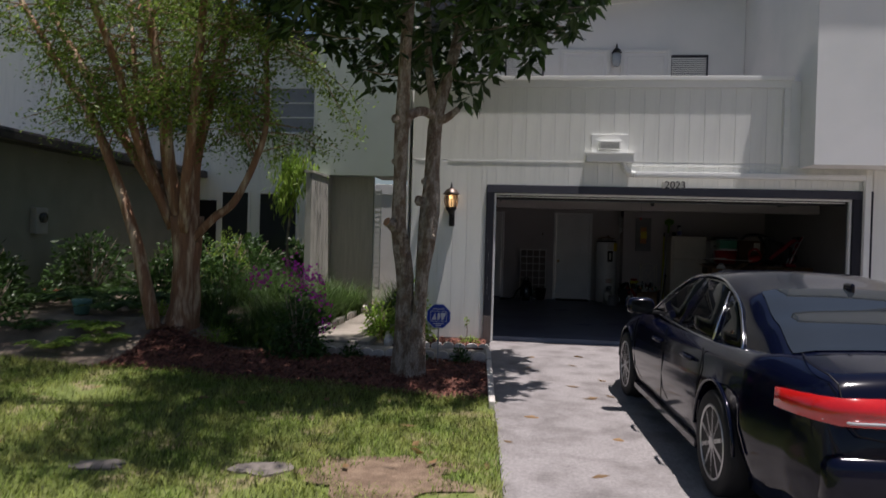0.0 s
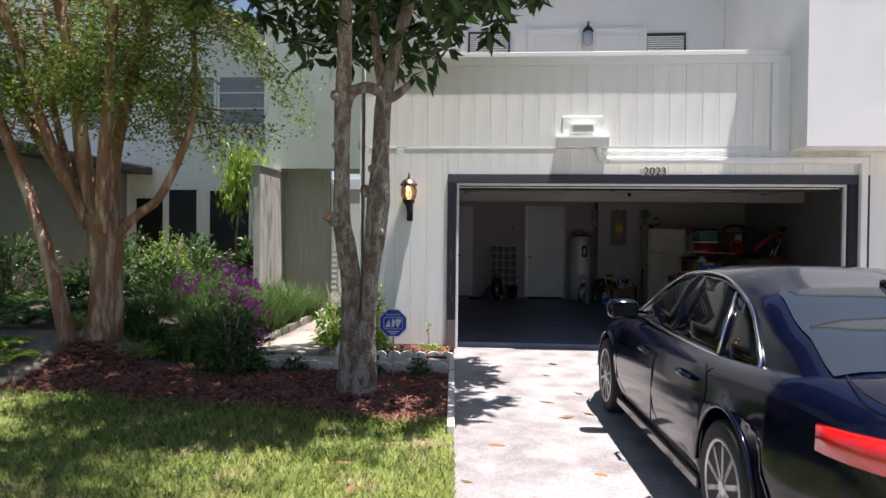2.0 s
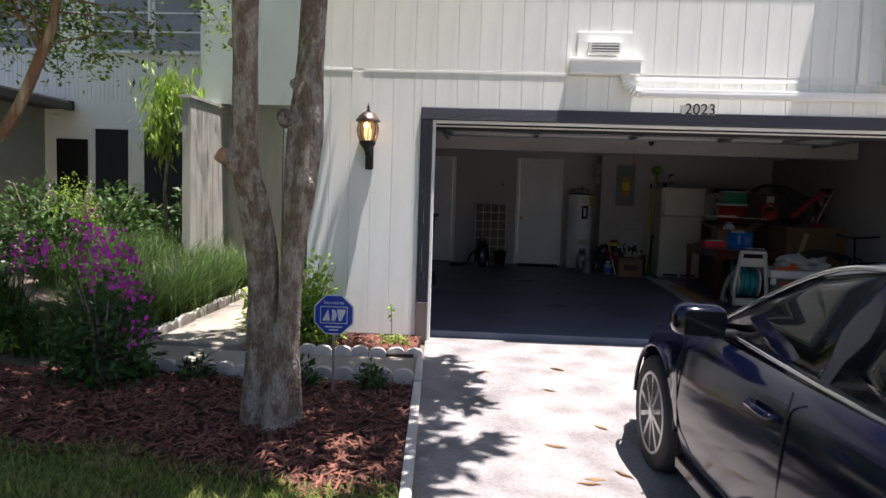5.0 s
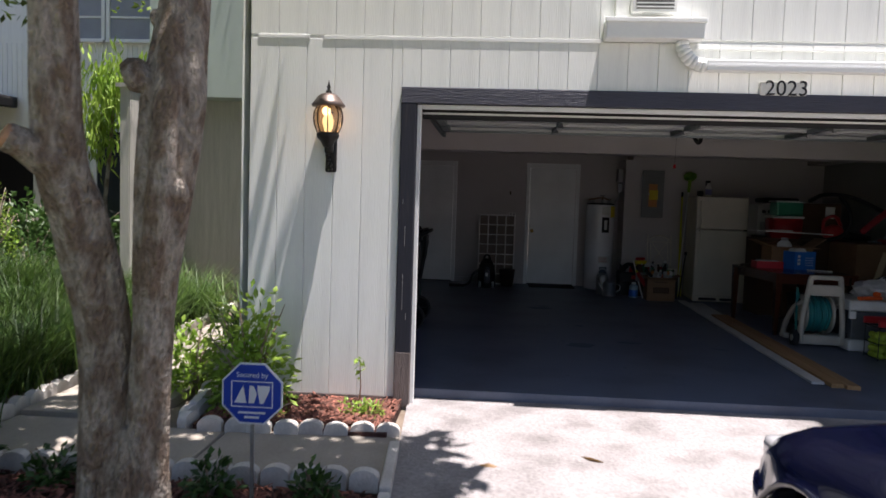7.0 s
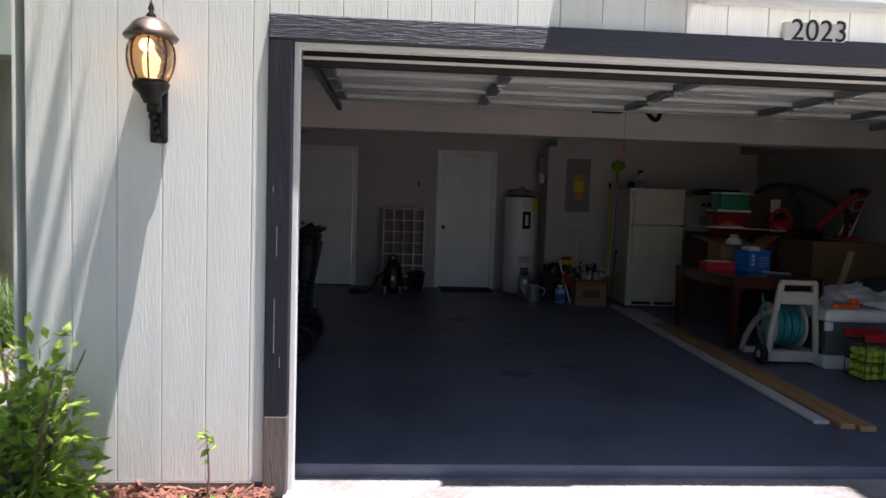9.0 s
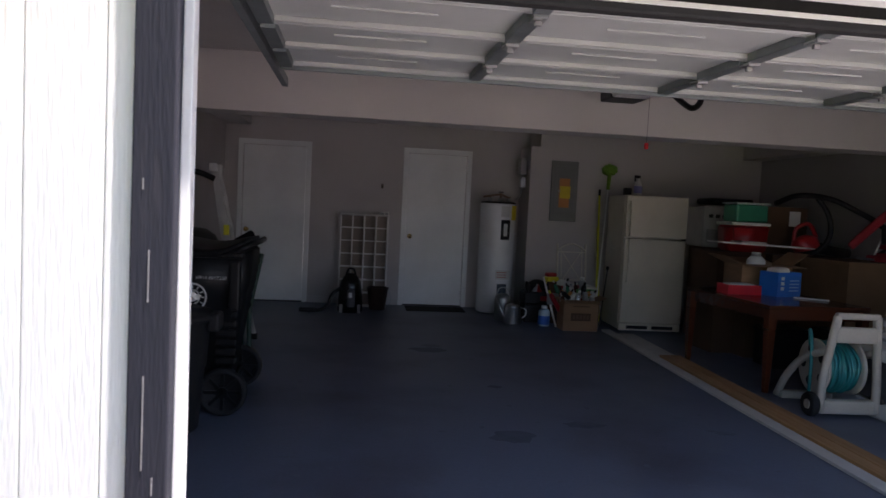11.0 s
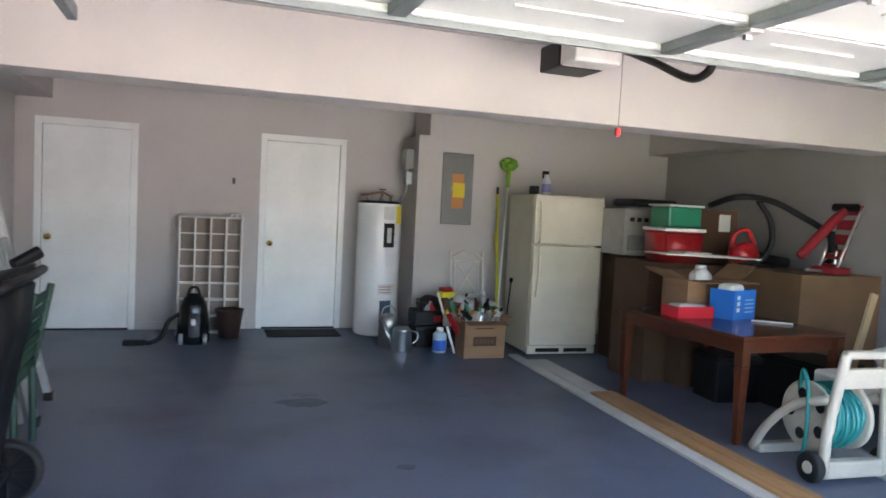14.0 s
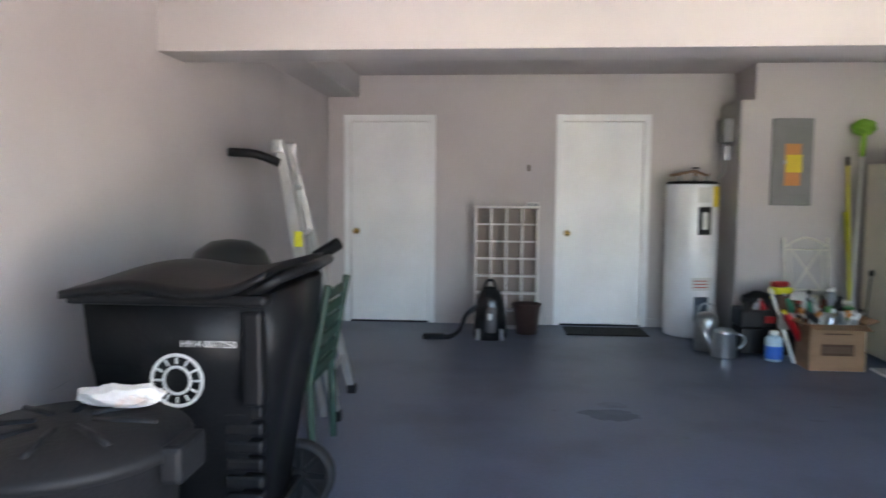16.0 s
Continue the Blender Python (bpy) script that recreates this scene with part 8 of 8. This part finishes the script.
alu = mat("brushed_aluminium", (0.60, 0.60, 0.58), 0.38, metal=0.75, vary=0.1, scale=6)
ld = thing("folding_ladder", pose(0, 0, 0), "aluminium folding ladder leaning by the side wall", "ladder")
for (fx, fy), (tx, ty) in (((-0.47, 15.63), (-0.82, 15.72)), ((-0.50, 16.22), (-0.86, 16.05))):
    part("rail", tube(bmesh.new(), [(fx, fy, 0.02), (tx, ty, 1.64)], 0.030, 4), alu, ld)
    part("foot", boxes((fx - 0.03, fx + 0.03, fy - 0.03, fy + 0.03, 0.0, 0.06), bevel=0.008), black, ld)
for k in range(5):
    s = 0.16 + 0.17 * k
    part("rung", tube(bmesh.new(), [(-0.47 - 0.35 * s, 15.63 + 0.09 * s, 1.64 * s), (-0.50 - 0.36 * s, 16.22 - 0.17 * s, 1.64 * s)], 0.018, 6), alu, ld)
for (fx, fy) in ((-0.56, 15.70), (-0.59, 16.14)):
    part("rear_rail", tube(bmesh.new(), [(fx, fy, 0.0), (-0.84, 15.75 if fy < 16 else 16.03, 1.60)], 0.022, 4), alu, ld)
part("hinge", boxes((-0.87, -0.80, 15.69, 15.75, 1.58, 1.66), bevel=0.01), alu, ld)
part("hinge", boxes((-0.90, -0.82, 16.02, 16.08, 1.58, 1.66), bevel=0.01), alu, ld)
part("sticker", boxes((-0.722, -0.672, 15.648, 15.658, 1.03, 1.12)), yellow, ld, "yellow sticker")
part("handle_bar", tube(bmesh.new(), curve_pts([(-0.82, 15.70, 1.52), (-0.95, 15.66, 1.57), (-1.10, 15.62, 1.58)], 3), 0.026, 8), black, ld, "black rubber grip", True)
part("lock", tube(bmesh.new(), [(-0.62, 15.75, 0.96), (-0.50, 15.85, 1.04)], 0.04, 10), black, ld)
pc_m = mat("dark_green_resin", (0.012, 0.045, 0.028), 0.5, vary=0.1)
pc = thing("resin_chair", pose(-0.60, 15.15, 0, 0, 0, -90), "dark green resin garden chair folded behind the bin", "chair")
for k in range(6):
    part("back_slat", boxes((-0.22, 0.22, 0.16 + 0.012 * k, 0.18 + 0.012 * k, 0.44 + 0.075 * k, 0.49 + 0.075 * k), bevel=0.006), pc_m, pc)
part("seat", boxes((-0.24, 0.24, -0.22, 0.15, 0.38, 0.41), bevel=0.012), pc_m, pc)
for x in (-0.22, 0.22):
    part("leg", tube(bmesh.new(), [(x, -0.2, 0), (x, -0.19, 0.39)], 0.02, 8), pc_m, pc)
    part("leg", tube(bmesh.new(), [(x, 0.17, 0), (x, 0.16, 0.42), (x, 0.25, 0.90)], 0.02, 8), pc_m, pc)
    part("arm", tube(bmesh.new(), [(x, 0.2, 0.64), (x, -0.18, 0.62), (x, -0.2, 0.38)], 0.018, 8), pc_m, pc)
gr = thing("covered_grill", pose(-0.80, 14.85, 0), "kettle grill with a black dome behind the bin", "grill")
part("dome", lathe(bmesh.new(), [(0.21, 0.88), (0.205, 0.98), (0.16, 1.07), (0.09, 1.115), (0.02, 1.125)], 28), mat("dull_black_enamel", (0.02, 0.024, 0.022), 0.35, vary=0.1), gr, "", True)
part("bowl", lathe(bmesh.new(), [(0.05, 0.66), (0.18, 0.72), (0.25, 0.82), (0.26, 0.875)], 28), black, gr, "", True)
for k in range(3):
    a = 2 * math.pi * k / 3
    part("leg", tube(bmesh.new(), [(0.13 * math.cos(a), 0.13 * math.sin(a), 0.72), (0.24 * math.cos(a), 0.24 * math.sin(a), 0.0)], 0.013, 8), steel, gr)

# ---- garage: marks on the floor ----
stain = mat("dark_oil_stain", (0.094, 0.112, 0.155), 0.6, vary=0.3, scale=8)
chalk = mat("pale_scuff", (0.17, 0.19, 0.23), 0.8, vary=0.3, scale=12)


def blot(name, x, y, r, squash, m_, label, z=0.0015):
    t = thing(name, pose(x, y, z), label, "stain", "floor marks")
    bm = bmesh.new()
    c = bm.verts.new((0, 0, 0.0015))
    ring_ = [bm.verts.new((r * math.cos(a) * (1 + 0.5 * noise.noise((math.cos(a) * 2 + x * 9, math.sin(a) * 2, y))), r * squash * math.sin(a) * (1 + 0.5 * noise.noise((math.cos(a) * 3, math.sin(a) * 2 + y * 7, x))), 0.0)) for a in [2 * math.pi * k / 26 for k in range(26)]]
    for k in range(26):
        bm.faces.new((c, ring_[k], ring_[(k + 1) % 26]))
    part("mark", bm, m_, t)


for k in range(46):
    blot("floor_mark", rng.uniform(-0.1, 3.0), 11.8 + 5.6 * rng.uniform() ** 1.2, rng.uniform(0.006, 0.02), rng.uniform(0.3, 1.6), chalk, "small pale paint fleck on the painted garage floor")
for x, y, r, s, m_, lb in ((1.22, 16.10, 0.10, 0.7, chalk, "pale scuff"), (1.18, 15.9, 0.18, 0.6, stain, "dark oil stain"), (1.42, 13.36, 0.14, 0.75, stain, "dark oil stain"), (1.95, 13.6, 0.13, 0.5, stain, "dark oil stain"), (2.85, 13.45, 0.07, 0.6, chalk, "pale scuff"), (2.78, 13.5, 0.04, 0.6, chalk, "pale scuff"), (1.0, 13.45, 0.03, 0.6, chalk, "pale paint fleck"), (1.55, 14.55, 0.055, 0.8, stain, "dark spot"), (2.1, 14.0, 0.02, 2.0, chalk, "pale paint fleck"), (0.6, 13.9, 0.02, 0.6, chalk, "pale paint fleck"), (2.4, 15.9, 0.05, 0.4, chalk, "pale scuff"), (2.65, 16.2, 0.04, 0.4, chalk, "pale scuff"), (0.1, 13.0, 0.06, 0.2, chalk, "pale scuff"), (0.45, 13.35, 0.03, 0.5, chalk, "pale paint fleck"), (2.2, 12.6, 0.025, 0.6, chalk, "pale paint fleck"), (1.7, 12.2, 0.015, 0.8, chalk, "pale paint fleck"), (0.9, 12.0, 0.015, 0.8, chalk, "pale paint fleck"), (2.8, 12.8, 0.02, 0.6, chalk, "pale paint fleck")):
    blot("floor_mark", x, y, r, s, m_, lb + " on the painted garage floor")

# ---- siding boards of the garage front, last ----
board_cache = {}


def siding_board(x0, x1, z0, z1):
    w, h = round(x1 - x0, 3), round(z1 - z0, 3)
    if (w, h) not in board_cache:
        board_cache[(w, h)] = part("siding_board", boxes((0.0016, w - 0.0016, 0, 0.012, 0, h), bevel=0.0025), M["siding"], wall_front)
        o = board_cache[(w, h)]
        o.matrix_basis = pose(x0, FY, z0)
    else:
        share("siding_board", board_cache[(w, h)], pose(x0, FY, z0), wall_front)


P_ = 0.205
k = 0
x = WL
while x < OR + 0.25 - 0.01:
    x1 = min(x + P_, OR + 0.25)
    if x1 <= OL - 0.11 + 0.001:
        siding_board(x, x1, -0.02, 2.535)
    elif x < OL - 0.115:
        siding_board(x, OL - 0.113, -0.02, 2.535)
        siding_board(OL - 0.113, x1, OT + 0.116, 2.535)
    else:
        siding_board(x, x1, OT + 0.116, 2.535)
    siding_board(x, min(x1, 3.86), 2.56, 3.598) if x < 3.86 else None
    x = x1
x = OR + 0.252
while x < WR - 0.02:
    siding_board(x, min(x + P_, WR), -0.02, 2.49)
    x += P_
# dark plinth board under the siding
structure("plinth", boxes((WL + 0.01, OL - 0.115, FY - 0.006, FY + 0.012, -0.09, -0.021), bevel=0.003), mat("grey_plinth_wood", (0.16, 0.13, 0.12), 0.85, vary=0.25, scale=6, bump=0.4, bscale=40), "weathered grey plinth board under the siding", "trim")
